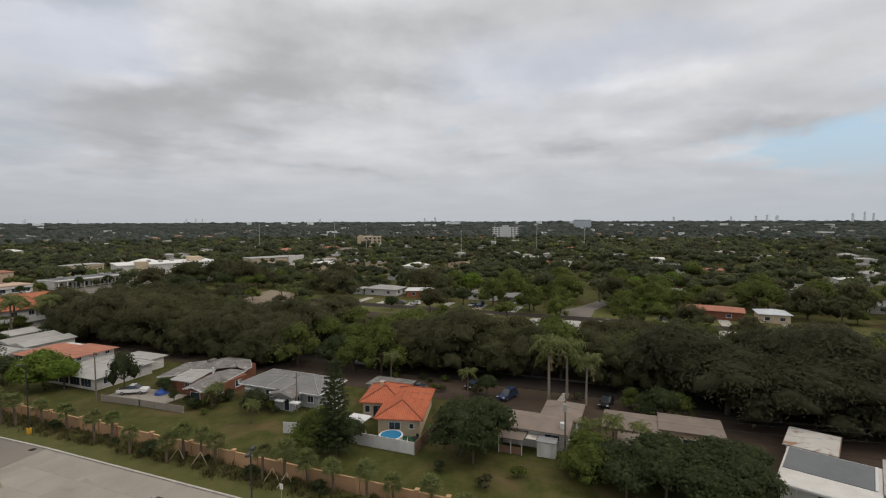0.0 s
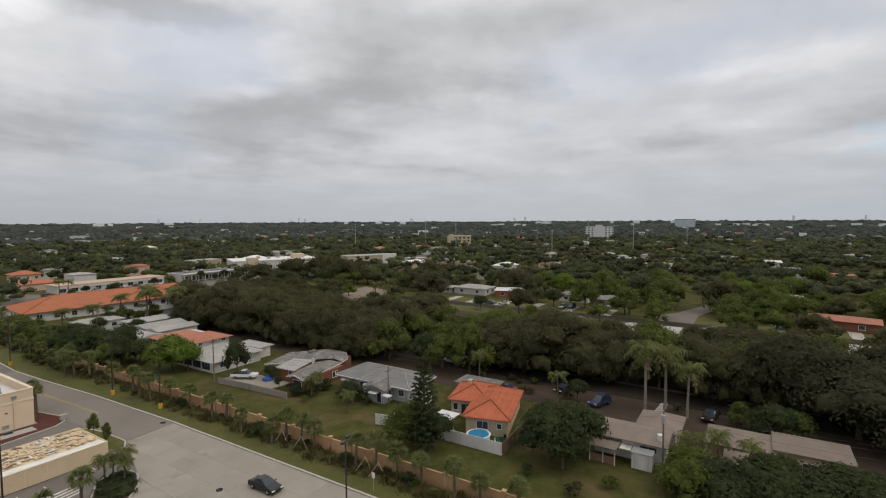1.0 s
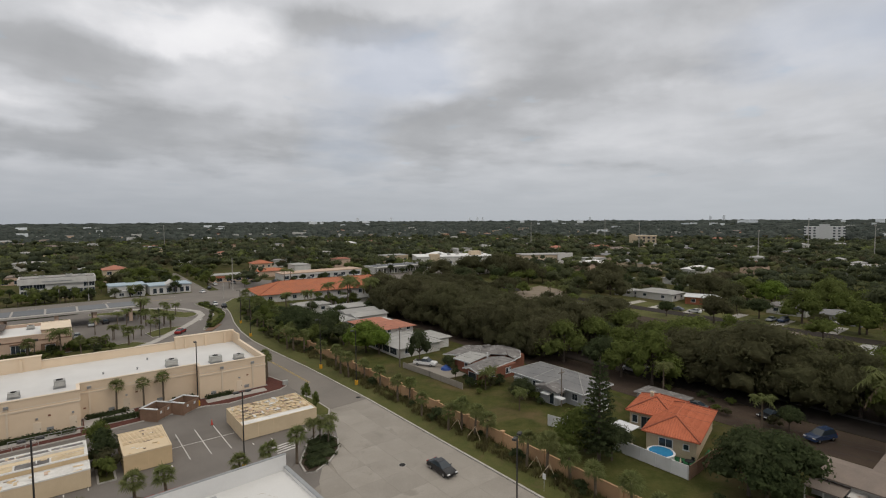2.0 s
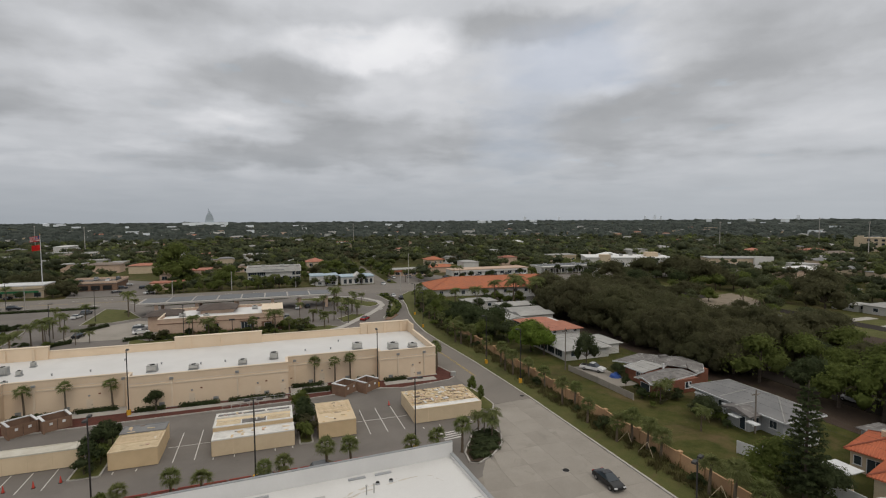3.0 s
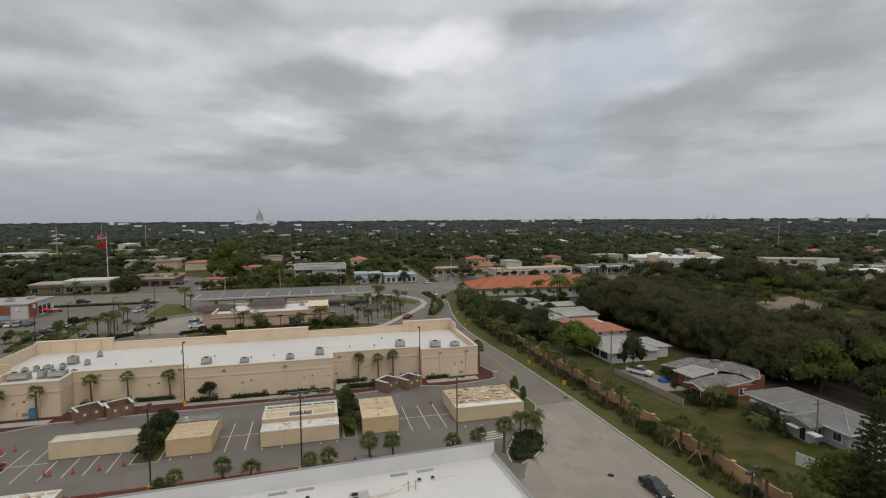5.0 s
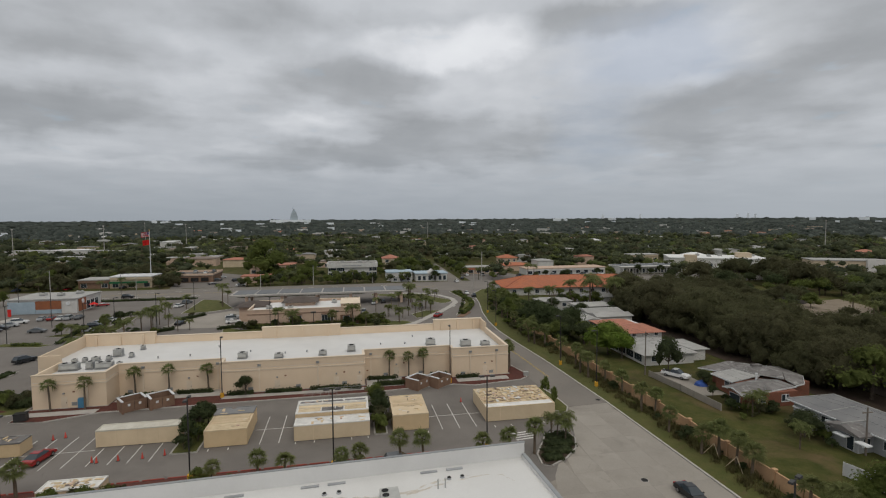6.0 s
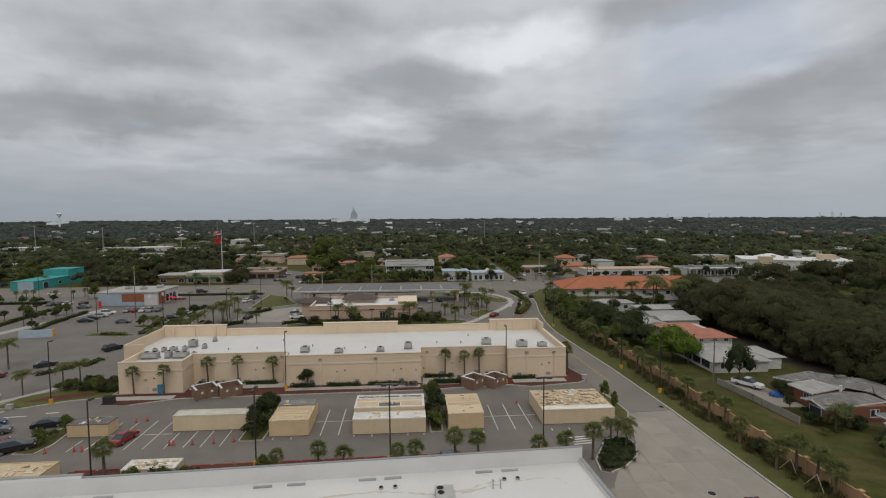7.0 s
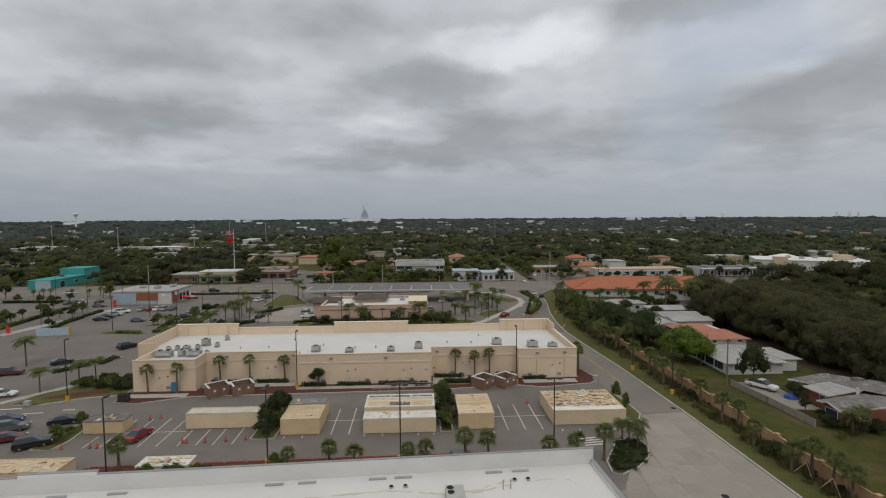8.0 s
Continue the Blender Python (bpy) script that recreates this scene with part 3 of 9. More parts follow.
def island(name, pts, label, inner=GRASS, edge=KERB, category="planting island"):
    """A raised bed with a kerb round it."""
    isl = thing(name, label, category, kind="structure")
    part("bed", prism(B(), pts, -0.1, 0.12), inner, isl)
    part("kerb_edge", ribbon(B(), pts + pts[:2], 0.24, -0.1, 0.16), edge, isl)
    return isl


island("palm_island", [(25.2, 62.7), (26.4, 62.1), (29.2, 63.7), (31.8, 66.3), (33.1, 69.2), (33.1, 71.0), (31.5, 72.2), (29.2, 71.6), (27.6, 68.8), (25.6, 65.6)], "kerbed island with dark green ground cover and palms", LITTER)
island("tree_island_east", [(34.3, 80.2), (36.2, 79.2), (37.4, 81.5), (37.2, 88), (36.4, 92), (34.6, 92)], "kerbed tree island at the lot's end", GRASS)
island("tree_island", [(-26.4, 75.6), (-22.8, 75.6), (-22.8, 92.4), (-26.4, 92.4)], "narrow kerbed island with trees", GRASS)
island("tree_island", [(3.0, 76.6), (4.9, 76.6), (4.9, 92.0), (3.0, 92.0)], "narrow kerbed island with trees", GRASS)
island("tree_island", [(-57.8, 73.8), (-54.7, 73.8), (-54.0, 76.5), (-54.5, 82.6), (-56.6, 82.6)], "narrow kerbed island with shrubs", GRASS)
island("corner_lawn", [(-75.6, 92.6), (-70, 92.2), (-64, 95.2), (-57.5, 96.6), (-57.5, 106), (-66, 104), (-74, 98.5)], "corner lawn with mulch and palms", GRASS)
island("drive_island", [(-82, 111.6), (-77, 115.6), (-73.6, 122), (-73.9, 124.2), (-76, 123.6), (-82.6, 114.6)], "narrow kerbed island with low hedge", GRASS)
kerb([(-79.5, 90.8), (-75.9, 96.4), (-69.6, 104.6), (-64.5, 107.5)], "pale concrete walkway beside the corner lawn", SIDEWALK, 1.5, 0.13, "corner_walkway")
# bed along the store's rear wall
island("mulch_bed", [(-57, 92.6), (-51.6, 92.0), (-44, 94.8), (3, 95.6), (9.5, 96.4), (19.8, 97.2), (24, 95.8), (34.2, 97.4), (36.0, 98.8), (36.4, 102), (34.6, 110), (33.0, 112), (33.0, 101.5), (20.5, 101.5), (20.5, 104.0), (2.2, 104.0), (2.2, 100.1),
                         (-25.3, 100.1), (-25.3, 103.0), (-44.3, 103.0), (-44.3, 98.0), (-57, 98.0)], "red mulch bed along the rear wall of the store", MULCH)
for x0, x1, y0, y1 in ((-44, -25.6, 99.5, 102.9), (-24.8, 1.8, 97.3, 98.9), (2.4, 9.8, 98.5, 103.8), (21, 32, 98.3, 100.4), (-56, -45, 94.5, 96.5)):
    sheet("rear_walkway", [(x0, y0), (x1, y0), (x1, y1), (x0, y1)], 0.16, SIDEWALK, "concrete walkway behind the store", "walkway")
# parking and car park in the west
island("lot_strip", [(-136, 160), (-133, 160), (-131.5, 191), (-134.5, 191)], "long planted strip between parking rows", GRASS)
island("lot_strip", [(-125, 149), (-121.8, 149), (-112, 192), (-115.5, 193)], "long planted strip with walkway between parking rows", SIDEWALK)
island("lot_strip", [(-168, 209), (-143, 207.5), (-143, 210), (-168, 211.6)], "hedge strip between parking rows", GRASS)
island("lot_end", [(-95, 149.6), (-82, 147.4), (-80.5, 149.8), (-94, 153.2)], "grass island at the end of a parking row", GRASS)
island("hedge_bank", [(-87.5, 159.6), (-78, 158.6), (-70.8, 160), (-71.5, 170), (-73.8, 187), (-77.2, 187), (-76, 172), (-80, 164.5), (-86, 162.5)], "curved hedge bank beside the entrance drive", GRASS)
island("entrance_lawn", [(-60.6, 189.6), (-51.9, 191.3), (-44.6, 196.9), (-54, 217.5), (-62, 221.5)], "lawn beside the entrance drive", GRASS)
island("bank_bed", [(-38, 152), (14, 154), (19, 158.5), (16, 162), (4, 160.3), (-34, 158.2), (-40, 163)], "planting bed in front of the bank", GRASS)
island("front_lawn", [(21, 165), (24, 166.2), (31, 176.6), (26, 178), (20, 172)], "grass island with shrubs beside the drive", GRASS)
island("corner_island", arc(33, 198, 6.5, -75, 60, 10) + [(30, 216), (18, 220), (8, 221), (8, 217), (24, 209), (28, 200)], "rounded corner island with lawn and palms", GRASS)
kerb([(17, 154.5), (20.6, 158.8), (24.6, 165), (31.6, 175.8), (37, 185.5), (40.2, 193), (40.6, 202), (37, 212), (30, 219), (16, 223)], "pale concrete walkway curving round the corner", SIDEWALK, 2.2, 0.13, "curved_walkway")
island("road_median", [(35.0, 166.6), (38.5, 170.5), (44.8, 183), (48.4, 193.5), (48.6, 203), (46.6, 215), (44.6, 222), (43.2, 221), (44.2, 210), (45.0, 200), (43.8, 191), (40, 181)], "planted road median with low shrubs", GRASS)
sheet("median_paving", [(35.0, 164.5), (37, 163.8), (41.5, 171.5), (40, 175.5)], 0.14, BROWN_BRICK, "brick paved tip of the median", "paving")

sheet("bank_lot", [(-59.5, 166.5), (-56, 183), (-44.5, 192), (-33, 186), (-33, 166), (-40, 163.5), (-52, 163.8)], 0.008, CONCRETE, "pale concrete parking area beside the bank", "parking lot")
sheet("sandy_lot", [(146.5, 146.0), (161, 157), (180, 165), (194, 168), (190, 154), (181.5, 141), (168, 131), (162, 133.5), (149.3, 138)], 0.012, SAND, "bare sandy lot between the trees", "sandy ground")
sheet("apron_margin", [(20, 56.4), (25.5, 58.8), (33.2, 68.6), (37.4, 81.3), (20, 60)], -0.02, ASPHALT, "worn asphalt margin beside the apron", "asphalt")
sheet("mulch_patch", [(-72.5, 95.2), (-66, 95.6), (-60.5, 98.2), (-63, 99.6), (-69, 98.0)], 0.135, MULCH, "red mulch patch in the corner lawn", "mulch")
sheet("leaf_litter", [(75, -40), (85.9, -40), (85.9, 7), (75, 7)], -0.04, LITTER, "dark leaf litter and bare soil under garden trees", "ground")
# painted lines
def line(name, pts, w, label, material=PAINT, z=0.02):
    return tagged(part(name, ribbon(B(), pts, w, -0.05, z), material), label, "road marking", kind="structure")


for x in (-14.3, -11.5, 13.8, 16.6, 19.4):
    line("parking_line", [(x, 76.6), (x - 0.1, 87.2)], 0.13, "white painted parking line")
for x0, x1, y in ((-49.4, -37.8, 79.2), (-15.8, -9.6, 82), (11.8, 21.2, 82)):
    line("parking_line", [(x0, y), (x1, y)], 0.11, "white painted line between parking bays")
for x, y in ((-50.5, 78.1), (-48.1, 84.4), (-45.4, 84.4), (-42.5, 84.6), (-39.8, 83.8), (-36.7, 79.6), (-34.0, 79.9), (-31.5, 79.8), (-28.7, 80.0)):
    line("parking_line", [(x, 74.1), (x - 0.1, y)], 0.12, "white painted parking line")
for x in (-9.0, -6.2, -3.4, -0.6, 1.9, 6.4, 9.2, 11.4, 22.4, 25.2, 28.0, 30.8, -21.4, -18.6):
    line("parking_line", [(x, 75.7), (x, 76.4)], 0.13, "white painted line end before a storage unit")
for i in range(4):
    line("crossing_bar", [(24.2, 70.6 + i * 0.75), (27.4, 71 + i * 0.75)], 0.3, "white painted bars of a crossing")
line("centre_line", [(40.4, 98), (39.9, 110), (38.8, 128), (38.4, 140)], 0.12, "faded yellow double centre line", YELLOW_PAINT, 0.03)
line("centre_line", [(40.7, 98), (40.2, 110), (39.1, 128), (38.7, 140)], 0.12, "faded yellow double centre line", YELLOW_PAINT, 0.03)
line("edge_line", [(44.2, 160), (46.8, 172), (50.2, 186), (50.8, 196), (49.6, 206)], 0.2, "white painted edge line", PAINT, 0.03)
for y in (234, 249):
    for i in range(20):
        line("lane_dash", [(-190 + i * 12, y), (-187 + i * 12, y)], 0.18, "white painted lane dash", PAINT, 0.04)
line("centre_line", [(-230, 241.5), (40, 241.5)], 0.3, "yellow painted centre line", YELLOW_PAINT, 0.04)
for x in (36, 39, 41.5):
    line("turn_arrow", [(x - 4, 178 + x - 36), (x - 2.6, 181 + x - 36)], 0.35, "white painted lane arrow", PAINT, 0.03)
for x, y, tx, ty in ((-76, 90.5, -72, 90.9), (-70, 88.2, -66.5, 88.6), (-79, 86.8, -74.5, 87.2), (-64, 89.6, -62, 89.8)):
    line("lane_arrow", [(x, y), (tx, ty)], 0.3, "white painted lane arrow stroke", PAINT)
# stains, covers
for x, y, r in ((36.6, 56.4, 0.55), (44.4, 83.7, 0.5)):
    mh = thing("manhole_cover", "dark round iron manhole cover set in concrete", "manhole cover", x, y)
    part("ring", tube(B(), (0, 0, -0.05), (0, 0, 0.012), r, r, 20), KERB, mh)
    part("lid", tube(B(), (0, 0, -0.05), (0, 0, 0.03), r * 0.84, r * 0.84, 20), DARK, mh)


# ---- the long store ----
def wall_run(bm, pts, z0, z1, t, closed=True):
    """A wall of thickness t (inwards) along counter-clockwise plan points."""
    n = len(pts)
    for i in range(n if closed else n - 1):
        a, b = Vector(pts[i]), Vector(pts[(i + 1) % n])
        d = (b - a).normalized()
        s = Vector((-d.y, d.x)) * t
        a, b = a + d * 0.003, b - d * 0.003
        prism(bm, [tuple(a), tuple(b), tuple(b + s), tuple(a + s)], z0, z1 - 0.004 * (i % 2))
    return bm


STORE = [(-56.5, 98.2), (-44.5, 98.2), (-44.5, 103.2), (-25.5, 103.2), (-25.5, 100.3), (2.0, 100.3), (2.0, 104.2), (20.4, 104.2), (20.4, 101.7), (32.8, 101.7),
         (32.8, 125.4), (-60.5, 125.4), (-60.5, 107.5), (-56.5, 107.5)]
store = thing("retail_store", "long tan stucco store with white flat roof and stepped parapet", "store")
part("body", prism(B(), STORE, -0.2, 4.9), STUCCO, store)
part("roof_membrane", prism(B(), [(x * 0.999, y) for x, y in STORE], 4.9, 4.95), WHITE_ROOF, store, "white roof membrane")
part("rear_parapet", wall_run(B(), STORE[:10], 4.94, 6.2, 0.35, False), STUCCO, store)
part("side_parapet", wall_run(B(), [STORE[9], (32.8, 119.5)], 4.94, 6.2, 0.35, False), STUCCO, store)
part("side_parapet", wall_run(B(), [(32.8, 119.5), (32.8, 125.4)], 4.94, 7.6, 0.35, False), STUCCO, store)
part("side_parapet", wall_run(B(), [(-60.5, 125.4), (-60.5, 107.5), (-56.5, 107.5)], 4.94, 7.4, 0.35, False), STUCCO, store)
part("side_parapet", wall_run(B(), [(-56.5, 107.5), (-56.5, 98.55)], 4.94, 6.2, 0.35, False), STUCCO, store)
for x0, x1, h in ((20.2, 32.8, 7.6), (-3.3, 20.2, 6.55), (-21.8, -3.3, 7.6), (-45.6, -21.8, 6.55), (-60.5, -45.6, 7.6)):
    part("front_parapet", box(B(), x0, 124.9 - (0.4 if h > 7 else 0), 4.94, x1, 125.4, h), STUCCO, store)
    part("coping", box(B(), x0 - 0.1, 124.8 - (0.4 if h > 7 else 0), h, x1 + 0.1, 125.5, h + 0.12), STUCCO_TRIM, store)
    if h > 7:
        for i in range(3):
            x = x0 + (x1 - x0) * (i + 0.5) / 3
            part("parapet_rib", box(B(), x - 0.25, 124.2, 4.94, x + 0.25, 124.52, h - 0.3), STUCCO, store)
for n_, (a, b) in enumerate(zip(STORE[:10], STORE[1:10] + [(32.8, 119.5)])):
    up = 0.005 * (n_ % 2)
    a, b = Vector(a), Vector(b)
    d = (b - a).normalized()
    o = Vector((d.y, -d.x)) * 0.09
    i_ = Vector((-d.y, d.x)) * 0.42
    q = [a + o - d * 0.05, b + o + d * 0.05, b + i_, a + i_]
    part("coping", prism(B(), [tuple(p) for p in q], 6.2, 6.34 + up), STUCCO_TRIM, store, "pale parapet coping")
    q = [a + o - d * 0.05, b + o + d * 0.05, b - o * 0.2, a - o * 0.2]
    part("trim_band", prism(B(), [tuple(p) for p in q], 4.35 - up, 4.6 + up), STUCCO_TRIM, store, "pale trim band")
# downpipes, doors, vents and wall lamps on the rear
rear_y = lambda x: 98.2 if x < -44.5 else 103.2 if x < -25.5 else 100.3 if x < 2 else 104.2 if x < 20.4 else 101.7
for x in (-47.6, -40.2, -26.6, -18.3, -7.2, 3.4, 24.4, 30.2):
    y = rear_y(x)
    dp = part("downpipe", box(B(), x - 0.14, y - 0.16, 0.1, x + 0.14, y - 0.01, 5.2), STUCCO_TRIM, store)
    part("pipe_head", box(B(), x - 0.3, y - 0.3, 5.2, x + 0.3, y - 0.01, 5.6), GREY_METAL, dp)
for x in (-51.4, -32, -15, -3.6, 1.0, 8.8, 27.6):
    y = rear_y(x)
    d = part("door", box(B(), x - 0.5, y - 0.06, 0.1, x + 0.5, y - 0.01, 2.2), STUCCO_TRIM, store, "cream painted steel rear door")
    part("handle", box(B(), x + 0.32, y - 0.1, 1.0, x + 0.4, y - 0.06, 1.15), DARK, d)
    part("wall_lamp", box(B(), x - 0.15, y - 0.25, 2.7, x + 0.15, y - 0.01, 2.95), GREY_METAL, store)
    part("wall_vent", box(B(), x + 1.4, y - 0.05, 2.9, x + 1.75, y - 0.01, 3.15), BRICK_RED, store, "rust red wall vent")
for x in (-49.8, -42.6, -35.5, -20, -11, -2, 6.5, 14, 22.8, 29):
    y = rear_y(x)
    part("louvre", box(B(), x - 0.45, y - 0.05, 0.5, x + 0.45, y - 0.01, 1.1), GREY_METAL, store)
part("blue_bin_door", box(B(), -49.0, 97.6, 0.1, -47.9, 98.15, 1.9), BLUE_BOX, store, "blue steel locker at the rear wall")


def roof_unit(x, y, z, w, d, h, fans=1, turn=0.0):
    u = thing("rooftop_air_unit", "boxy grey metal air conditioning unit on the flat roof", "air conditioner", x, y, z, turn, "rooftop air units")
    part("skid", box(B(), -w / 2 - 0.1, -d / 2 - 0.1, 0, w / 2 + 0.1, d / 2 + 0.1, 0.2), GREY_METAL, u)
    part("cabinet", box(B(), -w / 2, -d / 2, 0.2, w / 2, d / 2, h), UNIT_METAL, u)
    part("hood", box(B(), -w / 2 + 0.1, -d / 2 - 0.35, 0.45, w / 2 - 0.1, -d / 2 - 0.003, h * 0.8, 0.06), UNIT_METAL, u)
    for i in range(fans):
        x0 = -w / 2 + w * (i + 0.5) / fans
        part("fan_guard", tube(B(), (x0, 0, h), (x0, 0, h + 0.08), min(w / fans, d) * 0.34, None, 14), DARK, u)
    if 0 < y < 130:
        part("louvre_panel", box(B(), w / 2 + 0.003, -d / 2 + 0.1, 0.4, w / 2 + 0.05, d / 2 - 0.1, h - 0.2), GREY_METAL, u, "dark slatted side panel")
    return u


for x, y, w, d, h in ((-22.9, 107.8, 1.7, 1.4, 1.25), (-15.5, 106.6, 1.6, 1.2, 0.95), (-6.6, 106.9, 1.5, 1.2, 1.0), (-0.6, 108.9, 1.6, 1.5, 1.35),
                      (17.2, 110.9, 2.0, 1.5, 1.4), (24.8, 108.2, 2.2, 1.6, 1.4), (29.3, 107.9, 1.9, 1.1, 1.0), (-54.0, 105.5, 3.2, 1.3, 1.4), (-47.9, 105.6, 2.9, 1.2, 1.3), (-50.5, 105.7, 1.2, 1.1, 1.5), (-46.1, 107.5, 0.9, 0.6, 0.7),
                      (-49.2, 114.5, 1.7, 1.2, 1.6), (-46.1, 113.0, 0.8, 0.8, 1.0), (-49.9, 111.8, 0.8, 0.8, 0.9), (-52.3, 111.7, 1.4, 0.9, 0.8), (-53.8, 110.7, 0.8, 0.8, 1.0), (-56.0, 111.2, 0.8, 0.8, 0.7), (-46.2, 119.2, 0.8, 0.7, 1.0)):
    roof_unit(x, y, 4.95, w, d, h, 2 if w > 2.5 else 1)
for x, y in ((-40.3, 111.1), (-34.2, 111.5), (-22.2, 112.4), (-14.6, 109.6), (-10.1, 109.8), (6, 113), (11.5, 112.5), (-30, 118), (14, 119)):
    v = thing("roof_vent", "small grey roof vent pipe with a cap", "vent", x, y, 4.95, 0, "roof vents")
    part("pipe", tube(B(), (0, 0, 0), (0, 0, 0.35), 0.12), GREY_METAL, v)
    part("cap", tube(B(), (0, 0, 0.35), (0, 0, 0.45), 0.24, 0.1), GREY_METAL, v)

# hedges and rails by the rear wall
def clump_mesh(n, size, spread, seed, up=0.25, droop=0.0):
    """Many small folded leaves spread by a function of the random source."""
    rnd = np.random.default_rng(seed)
    c, nrm = spread(rnd, n)
    r = rnd.normal(size=(n, 3))
    nrm = nrm + 0.55 * r / np.linalg.norm(r, axis=1, keepdims=True)
    nrm[:, 2] += up
    nrm /= np.linalg.norm(nrm, axis=1, keepdims=True)
    a = np.cross(nrm, rnd.normal(size=(n, 3)))
    a /= np.linalg.norm(a, axis=1, keepdims=True) + 1e-9
    if droop:
        a[:, 2] = np.abs(a[:, 2]) + droop
        a -= nrm * (a * nrm).sum(1, keepdims=True)
        a /= np.linalg.norm(a, axis=1, keepdims=True) + 1e-9
    b = np.cross(nrm, a) * (1 - 0.42 * min(droop, 1.0))
    s = size * rnd.uniform(0.6, 1.4, (n, 1))
    v = np.empty((n, 3, 3))
    v[:, 0] = c - a * s * 0.75
    v[:, 1] = c + a * s * 0.45 - b * s * 0.50
    v[:, 2] = c + a * s * 0.45 + b * s * 0.50
    k = np.arange(n) * 3
    faces = np.stack([k, k + 1, k + 2], 1)
    return v.reshape(-1, 3).tolist(), faces.tolist()


def ico_shape(level):
    bm = B()
    bmesh.ops.create_icosphere(bm, subdivisions=level, radius=1.0)
    bm.verts.ensure_lookup_table()
    v = np.array([tuple(p.co) for p in bm.verts])
    f = np.array([[p.index for p in q.verts] for q in bm.faces])
    bm.free()
    return v, f


ICO1, ICO2 = ico_shape(1), ico_shape(2)


def dome_shape():
    """A plain treetop: a peak over two rings of five."""
    ring = [(math.cos(a * 1.2566), math.sin(a * 1.2566)) for a in range(5)]
    v = [(0, 0, 1.0)] + [(0.82 * x, 0.82 * y, 0.45) for x, y in ring] + [(x, y, -0.7) for x, y in ring]
    f = [(0, 1 + i, 1 + (i + 1) % 5) for i in range(5)]
    for i in range(5):
        j = (i + 1) % 5
        f += [(1 + i, 6 + i, 6 + j), (1 + i, 6 + j, 1 + j)]
    return np.array(v), np.array(f)


DOME = dome_shape()


def lumps(L, seed, shape, shrink=0.74, rough=0.12):
    """Uneven leaf masses that fill the inside of a crown."""
    g = np.random.default_rng(seed)
    v0, f0 = shape
    L = np.array(L)
    n, m = len(L), len(v0)
    v = v0[None] * (shrink + rough * g.normal(size=(n, m, 1)))
    v = v * L[:, None, 3:] + L[:, None, :3]
    f = f0[None] + (np.arange(n) * m)[:, None, None]
    return v.reshape(-1, 3), f.reshape(-1, 3)


def joined(a, b):
    va, fa = np.array(a[0]).reshape(-1, 3), np.array(a[1])
    vb, fb = np.array(b[0]).reshape(-1, 3), np.array(b[1])
    return np.concatenate([va, vb]).tolist(), np.concatenate([fa, fb + len(va)]).tolist()


def in_box(x0, y0, z0, x1, y1, z1):
    lo, hi = np.array((x0, y0, z0)), np.array((x1, y1, z1))

    def spread(rnd, n):
        u = rnd.uniform(-1, 1, (n, 3))
        k = rnd.integers(0, 3, n)
        u[np.arange(n), k] = np.sign(u[np.arange(n), k]) * rnd.uniform(0.75, 1.08, n)
        u[:, 2] = np.maximum(u[:, 2], -0.95)
        return (lo + hi) / 2 + u * (hi - lo) / 2, u.copy()
    return spread


def on_lobes(lobes):
    """Leaves over the skins of several ellipsoids (x, y, z, rx, ry, rz)."""
    L = np.array(lobes)
    area = (L[:, 3] * L[:, 4] + L[:, 3] * L[:, 5] + L[:, 4] * L[:, 5])
    share = area / area.sum()

    def spread(rnd, n):
        k = rnd.choice(len(L), n, p=share)
        d = rnd.normal(size=(n, 3))
        d /= np.linalg.norm(d, axis=1, keepdims=True)
        d[:, 2] = np.where(d[:, 2] < -0.35, -d[:, 2] * 0.6, d[:, 2])
        r = rnd.uniform(0.74, 1.12, (n, 1))
        return L[k, :3] + d * L[k, 3:] * r, d.copy()
    return spread


def hedge(x0, y0, x1, y1, h, material=None, label="clipped dark green hedge in a bed", z=0.1, size=0.3, name="hedge"):
    hd = thing(name, label, "hedge", (x0 + x1) / 2, (y0 + y1) / 2, z)
    w, d = (x1 - x0) / 2, (y1 - y0) / 2
    n = int(min(2500, max(200, 26 * (4 * w * d + 4 * (w + d) * h) / (size * 6))))
    part("foliage", clump_mesh(n, size, in_box(-w, -d, 0.0, w, d, h), int(x0 * 31 + y0 * 7) % 9999), material or LEAF_DARK, hd)
    part("stem_core", box(B(), -w * 0.85, -d * 0.7, -0.1, w * 0.85, d * 0.7, h * 0.75), LEAF_DARK, hd)
    return hd


for x0, x1, y in ((-43, -36.5, 101.9), (-34, -27.5, 101.9), (-24, -19.4, 99.2), (-17, -10.5, 99.2), (-8.5, -1.5, 99.2), (2.8, 8.8, 103.1), (15.8, 19.6, 103.2), (21.2, 26, 100.7), (-1.2, 1.2, 98.3)):
    hedge(x0, y - 0.45, x1, y + 0.45, 0.8)
hedge(4.5, 98.6, 10.0, 100.0, 1.0, LEAF_DARK)


def rail(x0, x1, y, z=0.1):
    r = thing("hand_rail", "grey metal pipe railing beside the walkway", "railing", x0, y, z)
    part("top_rail", tube(B(), (0, 0, 1.0), (x1 - x0, 0, 1.0), 0.035, None, 6), UNIT_METAL, r)
    part("mid_rail", tube(B(), (0, 0, 0.55), (x1 - x0, 0, 0.55), 0.03, None, 6), UNIT_METAL, r)
    n = int((x1 - x0) / 1.5)
    for i in range(n + 1):
        x = (x1 - x0) * i / n
        part("post", tube(B(), (x, 0, 0), (x, 0, 1.0), 0.03, None, 6), UNIT_METAL, r)


rail(-7, 2.6, 97.0)
